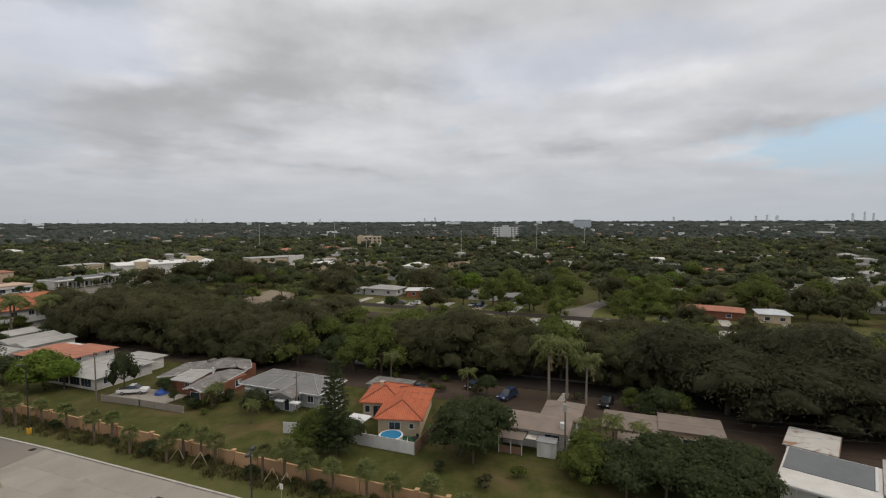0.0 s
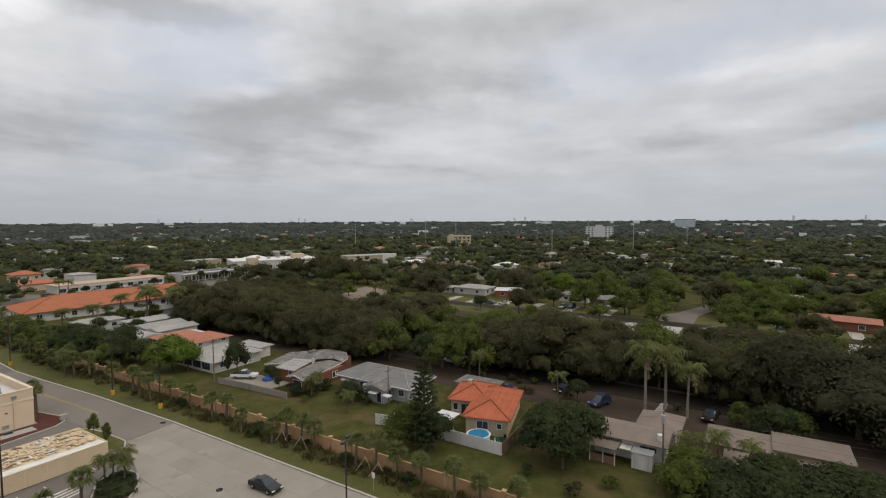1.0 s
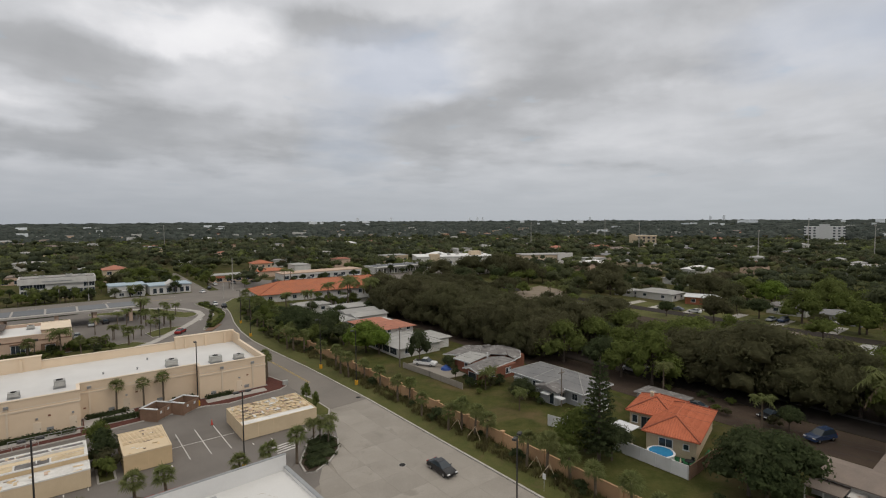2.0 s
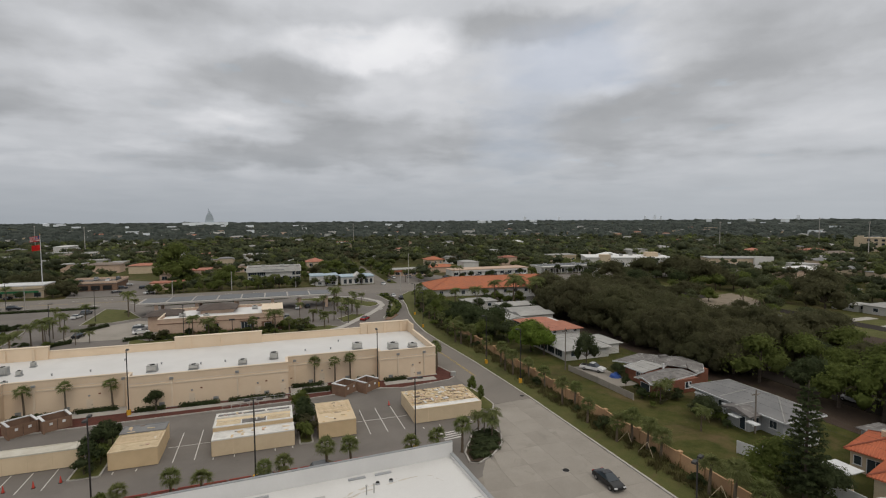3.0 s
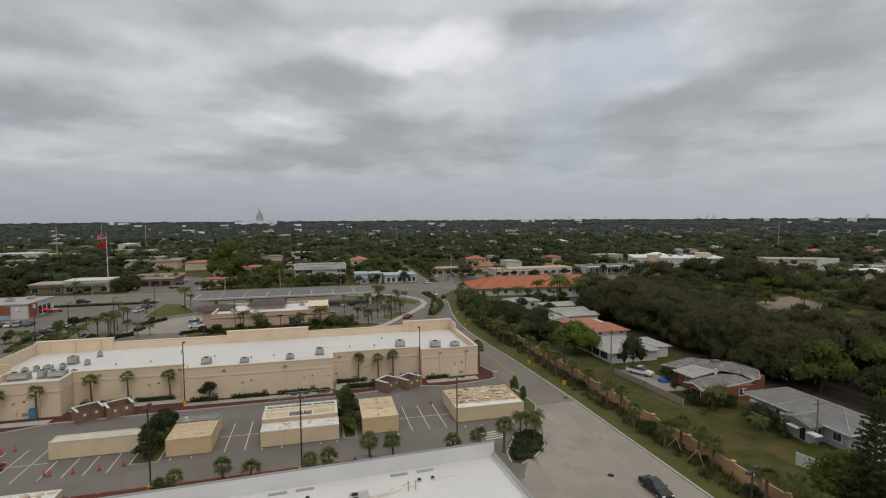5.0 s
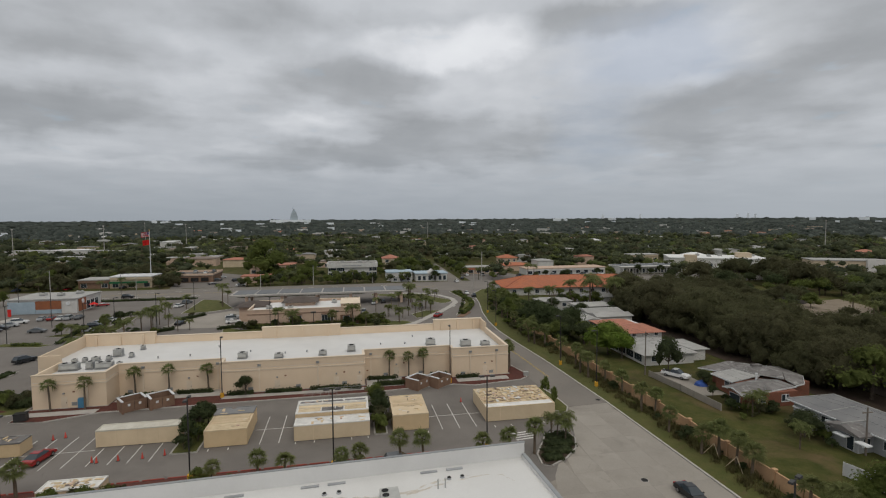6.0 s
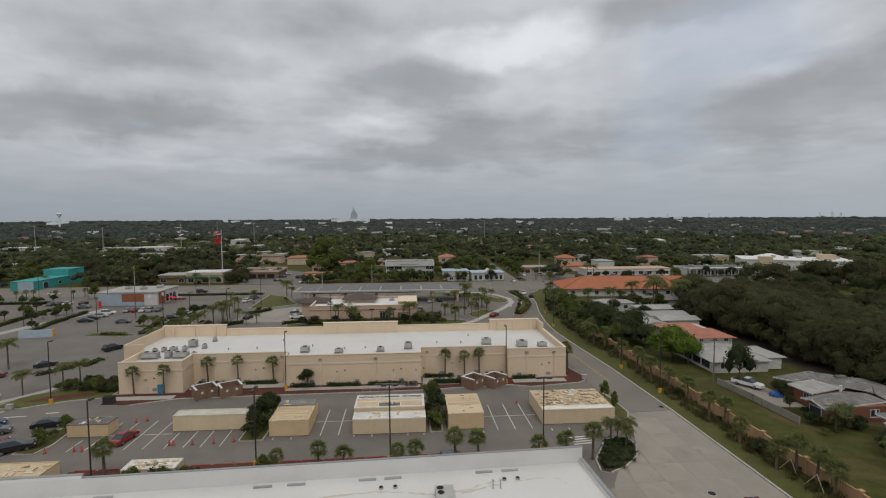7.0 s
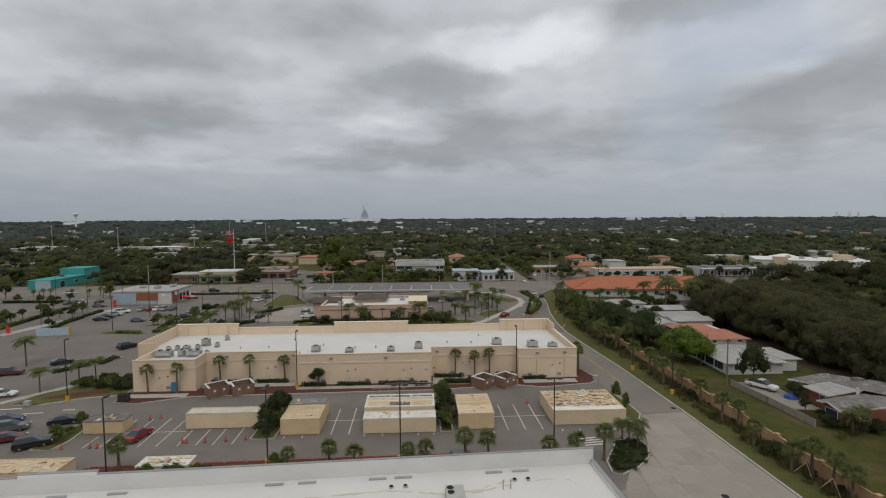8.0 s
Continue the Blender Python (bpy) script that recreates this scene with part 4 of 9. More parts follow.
rail(-9.5, -3.4, 95.4)


def dumpster_pen(x, y, turn, w=5.2, d=3.6):
    p = thing("dumpster_enclosure", "brown brick dumpster enclosure with white coping", "enclosure", x, y, 0, turn)
    for a in ((-w / 2, -d / 2, -w / 2 + 0.25, d / 2), (w / 2 - 0.25, -d / 2, w / 2, d / 2), (-w / 2 + 0.25, d / 2 - 0.25, w / 2 - 0.25, d / 2)):
        part("brick_wall", box(B(), a[0], a[1], -0.1, a[2], a[3], 2.1), BROWN_BRICK, p)
        part("coping", box(B(), a[0] - 0.06, a[1] - 0.06, 2.1, a[2] + 0.06, a[3] + 0.06, 2.22), VINYL, p, "white coping")
    for s in (-1, 1):
        g = part("gate", box(B(), min(0.03 * s, s * (w / 2 - 0.27)), -d / 2 + 0.05, 0.15, max(0.03 * s, s * (w / 2 - 0.27)), -d / 2 + 0.12, 2.0), BROWN_BRICK, p, "brown slatted gate")
        part("sign", box(B(), s * 0.85 - 0.2, -d / 2 - 0.02, 1.2, s * 0.85 + 0.2, -d / 2 + 0.04, 1.6), VINYL, g)
    part("pad", box(B(), -w / 2 + 0.26, -d / 2 + 0.14, -0.1, w / 2 - 0.26, d / 2 - 0.26, 0.05), CONCRETE, p)
    part("bin", box(B(), -1.0, -0.7, 0.05, 1.0, 0.8, 1.2, 0.1), DARK, p, "dark steel dumpster")


dumpster_pen(12.45, 97.0, 42, 3.7, 3.3)
dumpster_pen(16.75, 97.4, 38, 3.7, 3.3)
dumpster_pen(-39.3, 95.6, 36, 3.9, 3.3)
dumpster_pen(-34.9, 96.4, 32, 3.9, 3.3)

# ---- the near building with its white roof ----
near = thing("near_building", "white flat roofed commercial building with a tall roof parapet", "building", 19.9, 55.6, 0, 2.9)
NW, ND = 92.0, 84.0
part("body", box(B(), -NW, -ND, -0.2, 0, 0, 5.1), STUCCO, near)
part("roof_membrane", box(B(), -NW + 0.3, -ND + 0.3, 5.1, -0.3, -0.3, 5.18), STAINED_ROOF, near, "white roof membrane with dirt streaks")
part("parapet_north", box(B(), -NW, -0.3, 5.1, 0, 0, 7.0), WHITE_ROOF, near)
part("parapet_east", box(B(), -0.3, -ND, 5.1, 0, -0.302, 5.6), WHITE_ROOF, near)
part("parapet_west", box(B(), -NW, -ND, 5.1, -NW + 0.3, -0.302, 7.0), WHITE_ROOF, near)
part("parapet_south", box(B(), -NW + 0.302, -ND, 5.1, -0.302, -ND + 0.3, 7.0), WHITE_ROOF, near)
part("coping", box(B(), -54.4, -0.33, 7.0, 0.05, 0.03, 7.06), GREY_METAL, near, "grey metal coping")
part("coping", box(B(), -NW, -0.33, 7.0, -62.2, 0.03, 7.06), GREY_METAL, near, "grey metal coping")
part("coping", box(B(), -62.3, -0.35, 7.35, -54.3, 0.05, 7.41), GREY_METAL, near, "grey metal coping")
part("raised_parapet", box(B(), -62.2, -0.31, 7.0, -54.4, 0.01, 7.35), WHITE_ROOF, near)
part("coping", box(B(), -0.36, -ND, 5.6, 0.08, -0.37, 5.7), GREY_METAL, near, "grey metal coping")
for x in (-24.9, -22.1, -11.9, -8.9, -32.5, -36, -52, -58):
    part("roof_curb", box(B(), x - 0.95, -1.3, 5.19, x + 0.95, -1.0, 5.34), HOUSE_GREY, near)
for x in (-23.4, -21.9, -10.0, -8.5):
    ex = part("exhaust", tube(B(), (x, -3.0, 5.18), (x, -3.0, 5.36), 0.26, 0.24, 14), HOUSE_GREY, near)
    part("mouth", tube(B(), (x, -3.0, 5.36), (x, -3.0, 5.42), 0.2, None, 14), DARK, ex)
for x in (-11.6, -10.8):
    part("pipe", tube(B(), (x, -4.6, 5.18), (x, -4.6, 6.1), 0.07, None, 8), UNIT_METAL, near)
    part("pipe_cap", tube(B(), (x, -4.6, 6.1), (x, -4.6, 6.2), 0.12, None, 8), UNIT_METAL, near)
au = thing("large_roof_unit", "pale boxy air unit with two dark round fans on the roof", "air conditioner")
au.matrix_basis = near.matrix_basis @ pose(-16.9, -6.4, 5.18)
part("cabinet", box(B(), -0.95, -1.9, 0.0, 0.95, 1.5, 1.0), UNIT_METAL, au)
for fy in (0.95, 0.1):
    fg = part("fan", tube(B(), (-0.45, fy, 1.0), (-0.45, fy, 1.06), 0.36, None, 18), DARK, au)
    part("fan_rim", tube(B(), (-0.45, fy, 1.0), (-0.45, fy, 1.05), 0.41, None, 18), UNIT_METAL, fg)
for pz in (0.3, 0.5, 0.7):
    part("grille_bar", box(B(), -0.85, 1.503, pz, 0.85, 1.53, pz + 0.06), GREY_METAL, au)


def streak(pts, w, seed):
    """A meandering dirt mark left by standing water, a film on the membrane."""
    g = random.Random(seed)
    path = []
    for (xa, ya), (xb, yb) in zip(pts, pts[1:]):
        for s_ in range(6):
            u = s_ / 6
            path.append((xa + (xb - xa) * u + g.uniform(-0.12, 0.12), ya + (yb - ya) * u + g.uniform(-0.14, 0.14)))
    bm = B()
    last = None
    for p_ in path:
        half = w * max(0.0, g.uniform(-0.4, 1.3))
        row = [bm.verts.new((p_[0], p_[1] - half, 5.184)), bm.verts.new((p_[0], p_[1] + half, 5.184))]
        if last:
            bm.faces.new((last[0], row[0], row[1], last[1]))
        last = row
    part("dirt_streak", bm, DIRT_STREAK, near, "brown dirt streak on the membrane")


streak([(-44, -5.6), (-36, -4.4), (-30, -3.9), (-24, -3.5), (-20.5, -4.2)], 0.26, 1)
streak([(-40, -5.9), (-33, -4.6), (-27, -4.3)], 0.2, 2)
streak([(-20.5, -4.2), (-17.8, -4.9), (-14, -4.3), (-12, -3.3), (-9, -2.7)], 0.16, 3)
streak([(-15, -5.0), (-12, -4.0), (-8, -3.4), (-5, -2.9)], 0.2, 13)
streak([(-30, -6.5), (-22, -6.2), (-16, -6.9)], 0.06, 4)
streak([(-8, -2.8), (-4, -3.4), (-3, -5.5)], 0.05, 5)
for sy in range(2):
    part("membrane_seam", box(B(), -NW + 0.5, -9.5 - sy * 3.0, 5.181, -0.5, -9.42 - sy * 3.0, 5.188), ROOF_WHITE_OLD, near)


# ---- storage crates on the lot ----
def crate(x0, y0, x1, y1, h, wall, top, litter=0, seed=1, shade="tan painted", split=False, ribs=0):
    c = thing("storage_crate", f"{shade} storage unit with a weathered top on the lot", "storage unit", (x0 + x1) / 2, (y0 + y1) / 2, 0, 0, "storage units on the lot")
    w, d = (x1 - x0) / 2, (y1 - y0) / 2
    part("body", box(B(), -w, -d, 0.08, w, d, h - 0.12), wall, c)
    part("skid", box(B(), -w + 0.15, -d + 0.15, 0.0, w - 0.15, d - 0.15, 0.08), DARK, c)
    part("top_sheet", box(B(), -w + 0.12, -d + 0.12, h - 0.12, w - 0.12, d - 0.12, h - 0.06), top, c)
    for a in ((-w - 0.04, -d - 0.04, w + 0.04, -d + 0.12), (-w - 0.04, d - 0.12, w + 0.04, d + 0.04), (-w - 0.04, -d + 0.12, -w + 0.12, d - 0.12), (w - 0.12, -d + 0.12, w + 0.04, d - 0.12)):
        part("rim", box(B(), a[0], a[1], h - 0.16, a[2], a[3], h + 0.02), top, c)
    n = max(2, int(2 * w / 2.4))
    for i in range(n + 1):
        x = -w + 2 * w * i / n
        part("batten", box(B(), x - 0.04, -d - 0.014, 0.1, x + 0.04, -d - 0.002, h - 0.18), wall, c)
    m = max(1, int(2 * d / 2.6))
    for i in range(m + 1):
        y = -d + 2 * d * i / m
        for s in (-1, 1):
            part("batten", box(B(), s * w + min(0.002 * s, 0.014 * s), y - 0.04, 0.1, s * w + max(0.002 * s, 0.014 * s), y + 0.04, h - 0.18), wall, c)
    rnd = random.Random(seed)
    if split:
        part("gutter", box(B(), -w + 0.3, -d * 0.25, h - 0.055, w - 0.3, d * 0.1, h + 0.02), CRATE_PALE, c)
        part("upstand", box(B(), -w + 0.2, d * 0.12, h - 0.055, w - 0.2, d * 0.2, h + 0.3), CRATE_WHITE, c)
        for k in range(3):
            x0 = -w + 0.35 + k * (2 * w - 0.5) / 3
            part("tray", box(B(), x0, d * 0.26, h - 0.055, x0 + (2 * w - 0.5) / 3 - 0.2, d - 0.45, h - 0.02), SHINGLE_OLD, c, "grey weathered roof tray")
            part("tray", box(B(), x0, -d * 0.85, h - 0.055, x0 + (2 * w - 0.5) / 3 - 0.2, -d * 0.32, h - 0.02), (CRATE_TOP, SHINGLE_OLD, CRATE_TOP)[k], c, "grey weathered roof tray")
    for k in range(ribs):
        y = -d * 0.1 + (d * 1.02) * k / ribs
        part("rib", box(B(), -w + 0.3, y, h - 0.056, w - 0.3, y + d * 0.5 / ribs, h + 0.05), CRATE_PALE, c, "pale raised rib")
    heaps = {}
    for i in range(litter * 3):
        a, b = rnd.uniform(-w + 0.5, w - 0.5), rnd.uniform(-d * (0.55 if litter > 50 else 0.9), d - 0.4)
        s, t = rnd.uniform(0.1, 0.6), rnd.uniform(0.05, 0.2)
        kind = rnd.choice(("CRATE_TOP", "CRATE_TOP", "CRATE", "CRATE_PALE", "CRATE_WHITE", "HOUSE_PINK", "SHINGLE_BROWN"))
        bmx = heaps.setdefault(kind, B())
        old = len(bmx.verts)
        box(bmx, -s, -t, 0, s, t, rnd.uniform(0.03, 0.12))
        bmx.verts.ensure_lookup_table()
        m = pose(a, b, h - 0.055 + i * 0.0006, rnd.uniform(-5, 5), rnd.uniform(-5, 5), rnd.choice((0, 90, 0, 90, rnd.uniform(-14, 14))))
        for v_ in bmx.verts[old:]:
            v_.co = m @ v_.co
    stock = {"CRATE_TOP": CRATE_TOP, "CRATE": CRATE, "CRATE_PALE": CRATE_PALE, "SHINGLE_BROWN": SHINGLE_BROWN, "CRATE_WHITE": CRATE_WHITE, "HOUSE_PINK": HOUSE_PINK}
    for kind, bmx in heaps.items():
        part("debris", bmx, stock[kind], c, "loose boards and debris", "stuff")
    if litter > 50:
        part("front_strip", box(B(), -w + 0.14, -d + 0.14, h - 0.06, w - 0.14, -d * 0.62, h - 0.035), CRATE_WHITE, c, "white coated front strip")
    return c


crate(-53.5, 79.0, -47.4, 81.8, 2.1, CRATE, SHINGLE_OLD, 3, 2, "ochre painted")
crate(-38.0, 80.0, -26.6, 82.4, 2.6, CRATE_PALE, PALE_TOP, 0, 3, "pale tan")
crate(-22.1, 76.8, -16.1, 82.6, 2.6, CRATE, CRATE_TOP, 2, 4, "ochre painted", ribs=8)
crate(-22.2, 82.7, -16.2, 85.6, 2.75, CRATE, SHINGLE_GREY, 2, 14, "ochre painted")
crate(-9.2, 76.5, 2.2, 79.4, 2.5, CRATE_PALE, CRATE_WHITE, 4, 5, "pale tan")
crate(-9.3, 79.6, 2.1, 85.0, 3.2, CRATE, CRATE_WHITE, 5, 6, "ochre painted", True)
crate(5.9, 77.2, 11.6, 85.8, 2.65, CRATE, CRATE_PALE, 9, 7, "ochre painted", ribs=9)
crate(21.4, 77.9, 33.4, 87.0, 2.45, CRATE_PALE, CRATE_TOP, 110, 8, "pale tan")
crate(-58.5, 63.6, -46.8, 67.3, 1.9, CRATE_PALE, CRATE_TOP, 10, 9, "pale tan")
crate(-38.2, 65.9, -31.4, 68.6, 1.1, CRATE_PALE, CRATE_WHITE, 14, 19, "low pale")


# ---- lamps, cones, poles ----
def lot_lamp(x, y, h=11.0, heads=1, base=True, turn=0):
    p = thing("parking_lot_lamp", "tall black parking lot lamp post" + (" on a yellow concrete base" if base else ""), "street lamp", x, y, 0, turn, "parking lot lamps")
    z = 0.0
    if base:
        part("base", tube(B(), (0, 0, -0.1), (0, 0, 0.95), 0.36, 0.34, 14), YELLOW_BASE, p, "yellow concrete base")
        z = 0.95
    part("pole", tube(B(), (0, 0, z), (0, 0, h), 0.10, 0.085, 8), BLACK_METAL, p)
    for i in range(heads):
        s = 1 if i == 0 else -1
        a = part("arm", tube(B(), (0, 0, h - 0.12), (0.55 * s, 0, h - 0.05), 0.04, None, 6), BLACK_METAL, p)
        part("lamp_head", box(B(), min(0.4 * s, 1.15 * s), -0.22, h - 0.12, max(0.4 * s, 1.15 * s), 0.22, h + 0.08, 0.03), BLACK_METAL, a)
    return p


LOT_LAMPS = (
    (-66.3, 94.2, 11.6, 1, True, 90), (-41.0, 64.4, 11, 1, True, 90), (-21.2, 67.2, 11, 2, True, 90), (-3.0, 67.2, 11, 2, True, 0), (18.9, 68.4, 11, 2, True, 0),
    (-24.8, 98.4, 11.5, 1, True, 90), (19.3, 98.2, 11.8, 1, True, 90), (46.6, 105.6, 11.4, 1, True, 180), (47.6, 90.4, 11.4, 1, True, 180), (43.8, 148.3, 11.2, 1, True, 180),
    (47.0, 169.4, 11.2, 1, True, 180), (38.9, 36.9, 10.3, 2, False, 25), (-93.3, 153.0, 10.5, 1, False, 90),
)
FAR_LAMPS = (
    (-121.9, 163.5, 11, 1, False, 0), (-123.5, 188.5, 11, 1, False, 0), (-161.5, 226.0, 11, 1, False, 0), (-136.3, 218.3, 11, 1, False, 0), (-93.2, 173.6, 12, 1, False, 0),
    (-117.7, 200.3, 11, 1, False, 0), (-69.2, 159.5, 11, 1, False, 0), (-95.9, 228.0, 11, 1, False, 0), (22.6, 163.2, 8.5, 1, False, 90), (-25, 156.5, 10, 1, False, 90),
    (-60.2, 166, 11, 1, False, 0), (-58, 196, 11, 1, False, 0), (-73.0, 150.5, 11, 1, False, 0),
)
for x, y, h, n, base, turn in LOT_LAMPS + FAR_LAMPS:
    lot_lamp(x, y, h, n, base, turn)


def cone(x, y):
    c = thing("traffic_cone", "orange traffic cone standing on the asphalt", "traffic cone", x, y, 0.0, 0, "traffic cones")
    part("foot", box(B(), -0.2, -0.2, 0, 0.2, 0.2, 0.05), DARK, c)
    part("cone_body", tube(B(), (0, 0, 0.05), (0, 0, 0.9), 0.17, 0.04, 10), CONE, c)
    part("white_band", tube(B(), (0, 0, 0.36), (0, 0, 0.5), 0.108, 0.085, 10), VINYL, c)


for x, y in ((-53.3, 73.9), (-49.4, 74.2), (-48.3, 74.1), (-36.4, 75.2), (-35.7, 75.0), (-33.0, 75.1), (-29.9, 75.2), (-27.1, 75.6), (-45.9, 84.2), (-44.5, 84.8), (19.2, 87.6)):
    cone(x, y)

# red low kerb stops along the near bed
for i in range(22):
    x = -44 + i * 3.0
    w = thing("wheel_stop", "red painted concrete kerb piece beside the planting bed", "wheel stop", x, 68.9 + x * 0.02, 0, 1.2, "red kerb pieces")
    part("bar", box(B(), -1.35, -0.12, -0.05, 1.35, 0.12, 0.18, 0.04), RED_KERB, w)
sheet("near_bed", [(-46, 60), (22, 61.5), (22, 69.4), (-46, 67.8)], 0.1, MULCH, "mulched planting bed along the near building", "planting bed")
bn = thing("dumpster", "black steel rubbish container beside the corner bed", "dumpster", -55.5, 93.3, 0.16, 10)
part("bin_body", box(B(), -0.9, -0.6, 0, 0.9, 0.6, 1.2, 0.04), BLACK_METAL, bn)
part("lid", box(B(), -0.95, -0.65, 1.2, 0.95, 0.65, 1.28), DARK, bn)


def pole_line():
    spots = [(63.0, 150.0, 9.5), (61.5, 95.4, 9.5), (71.2, 56.6, 7.0), (71.6, 9.6, 9.0), (74.0, -34.0, 9.5)]
    for x, y, h in spots:
        p = thing("utility_pole", "weathered wooden utility pole with a cross arm", "utility pole", x, y, -0.1, 0, "utility poles")
        part("pole", tube(B(), (0, 0, 0), (0, 0, h), 0.15, 0.10, 8), WOOD_POLE, p)
        part("cross_arm", box(B(), -0.9, -0.06, h - 0.8, 0.9, 0.06, h - 0.66), WOOD_POLE, p)
        for k in (-0.8, 0.0, 0.8):
            part("insulator", tube(B(), (k, 0, h - 0.66), (k, 0, h - 0.5), 0.05, None, 6), UNIT_METAL, p)
        if y < 20:
            part("transformer", tube(B(), (-0.42, 0, h - 2.4), (-0.42, 0, h - 1.3), 0.26, None, 12), UNIT_METAL, p, "grey can transformer")
    for k, drop in ((-0.8, 0.5), (0.8, 0.5), (0.1, 1.9)):
        bm = B()
        for (xa, ya, ha), (xb, yb, hb) in zip(spots, spots[1:]):
            last = None
            for i in range(13):
                u = i / 12
                sag = 4 * u * (1 - u) * 0.9
                q = Vector((xa + (xb - xa) * u + k, ya + (yb - ya) * u, ha - 0.1 + (hb - ha) * u - drop - sag))
                if last is not None:
                    tube(bm, last, q, 0.011, None, 4)
                last = q
        tagged(part("power_line", bm, BLACK_METAL), "thin black overhead power line sagging between poles", "cable", kind="structure")


pole_line()


# ---- boundary wall with pilasters ----
bw = thing("boundary_wall", "ochre precast boundary wall with pilasters between verge and gardens", "wall", kind="structure")
WALL_X = 51.7
for i in range(38):
    y = 8 + i * 4.0
    part("panel", box(B(), WALL_X - 0.08, y + 0.22, -0.1, WALL_X + 0.08, y + 3.78, 1.85), WALL_TAN, bw)
    part("wall_cap", box(B(), WALL_X - 0.13, y + 0.22, 1.85, WALL_X + 0.13, y + 3.78, 1.97), WALL_TAN, bw)
    part("pilaster", box(B(), WALL_X - 0.24, y - 0.22, -0.1, WALL_X + 0.24, y + 0.22, 2.15), WALL_TAN, bw)
    part("pilaster_cap", box(B(), WALL_X - 0.3, y - 0.28, 2.15, WALL_X + 0.3, y + 0.28, 2.27), WALL_TAN, bw)


# ---- cars ----
CAR_PAINT = {}


def paint(colour):
    if colour not in CAR_PAINT:
        rgb = {"black": (0.012, 0.013, 0.015), "white": (0.62, 0.62, 0.62), "silver": (0.32, 0.33, 0.34), "grey": (0.10, 0.105, 0.11), "red": (0.26, 0.018, 0.018), "blue": (0.025, 0.045, 0.10), "maroon": (0.10, 0.02, 0.025), "green": (0.03, 0.06, 0.05)}[colour]
        CAR_PAINT[colour] = surface(f"{colour}_car_paint", rgb, tuple(v * 0.92 for v in rgb), 0.5, 6.0, 0.25, 0.0, speckle=0.04, vary=0.04)
    return CAR_PAINT[colour]


CAR_KINDS = {
    # length, width, lower profile, cabin profile (x, z)
    "sedan": (4.7, 1.80, [(-2.35, 0.35), (-2.33, 0.80), (-2.15, 0.95), (-1.45, 1.0), (0.95, 0.98), (2.0, 0.82), (2.33, 0.66), (2.35, 0.35)], [(-1.75, 0.98), (-0.95, 1.42), (0.15, 1.45), (1.15, 0.97)]),
    "suv": (4.8, 1.90, [(-2.4, 0.4), (-2.38, 1.0), (-2.25, 1.1), (0.95, 1.1), (2.1, 1.0), (2.38, 0.8), (2.4, 0.4)], [(-2.25, 1.09), (-1.95, 1.72), (0.15, 1.75), (1.1, 1.08)]),
    "pickup": (5.6, 1.95, [(-2.8, 0.45), (-2.78, 1.05), (-0.7, 1.07), (1.2, 1.12), (2.4, 1.05), (2.78, 0.85), (2.8, 0.45)], [(-0.75, 1.06), (-0.55, 1.75), (0.6, 1.78), (1.45, 1.1)]),
}
CAR_MASTER = {}


def loft(bm, prof, w, inset):
    """A car shell: the side profile spread to width w, drawn in towards the top."""
    zs = [z for _, z in prof]
    z0, z1 = min(zs), max(zs)
    rows = []
    for s in (-1, -0.86, 0.86, 1):
        edge = abs(s) == 1
        rows.append([bm.verts.new((x * (0.985 if edge else 1.0), s * (w / 2 - inset * (z - z0) / max(z1 - z0, 0.01)), z - (0.05 if edge and z > z0 + 0.1 else 0))) for x, z in prof])
    n = len(prof)
    for a, b in zip(rows, rows[1:]):
        for i in range(n):
            j = (i + 1) % n
            bm.faces.new((a[i], a[j], b[j], b[i]))
    bm.faces.new(rows[0][::-1])
    bm.faces.new(rows[-1])
    bmesh.ops.recalc_face_normals(bm, faces=bm.faces[:])
    return bm


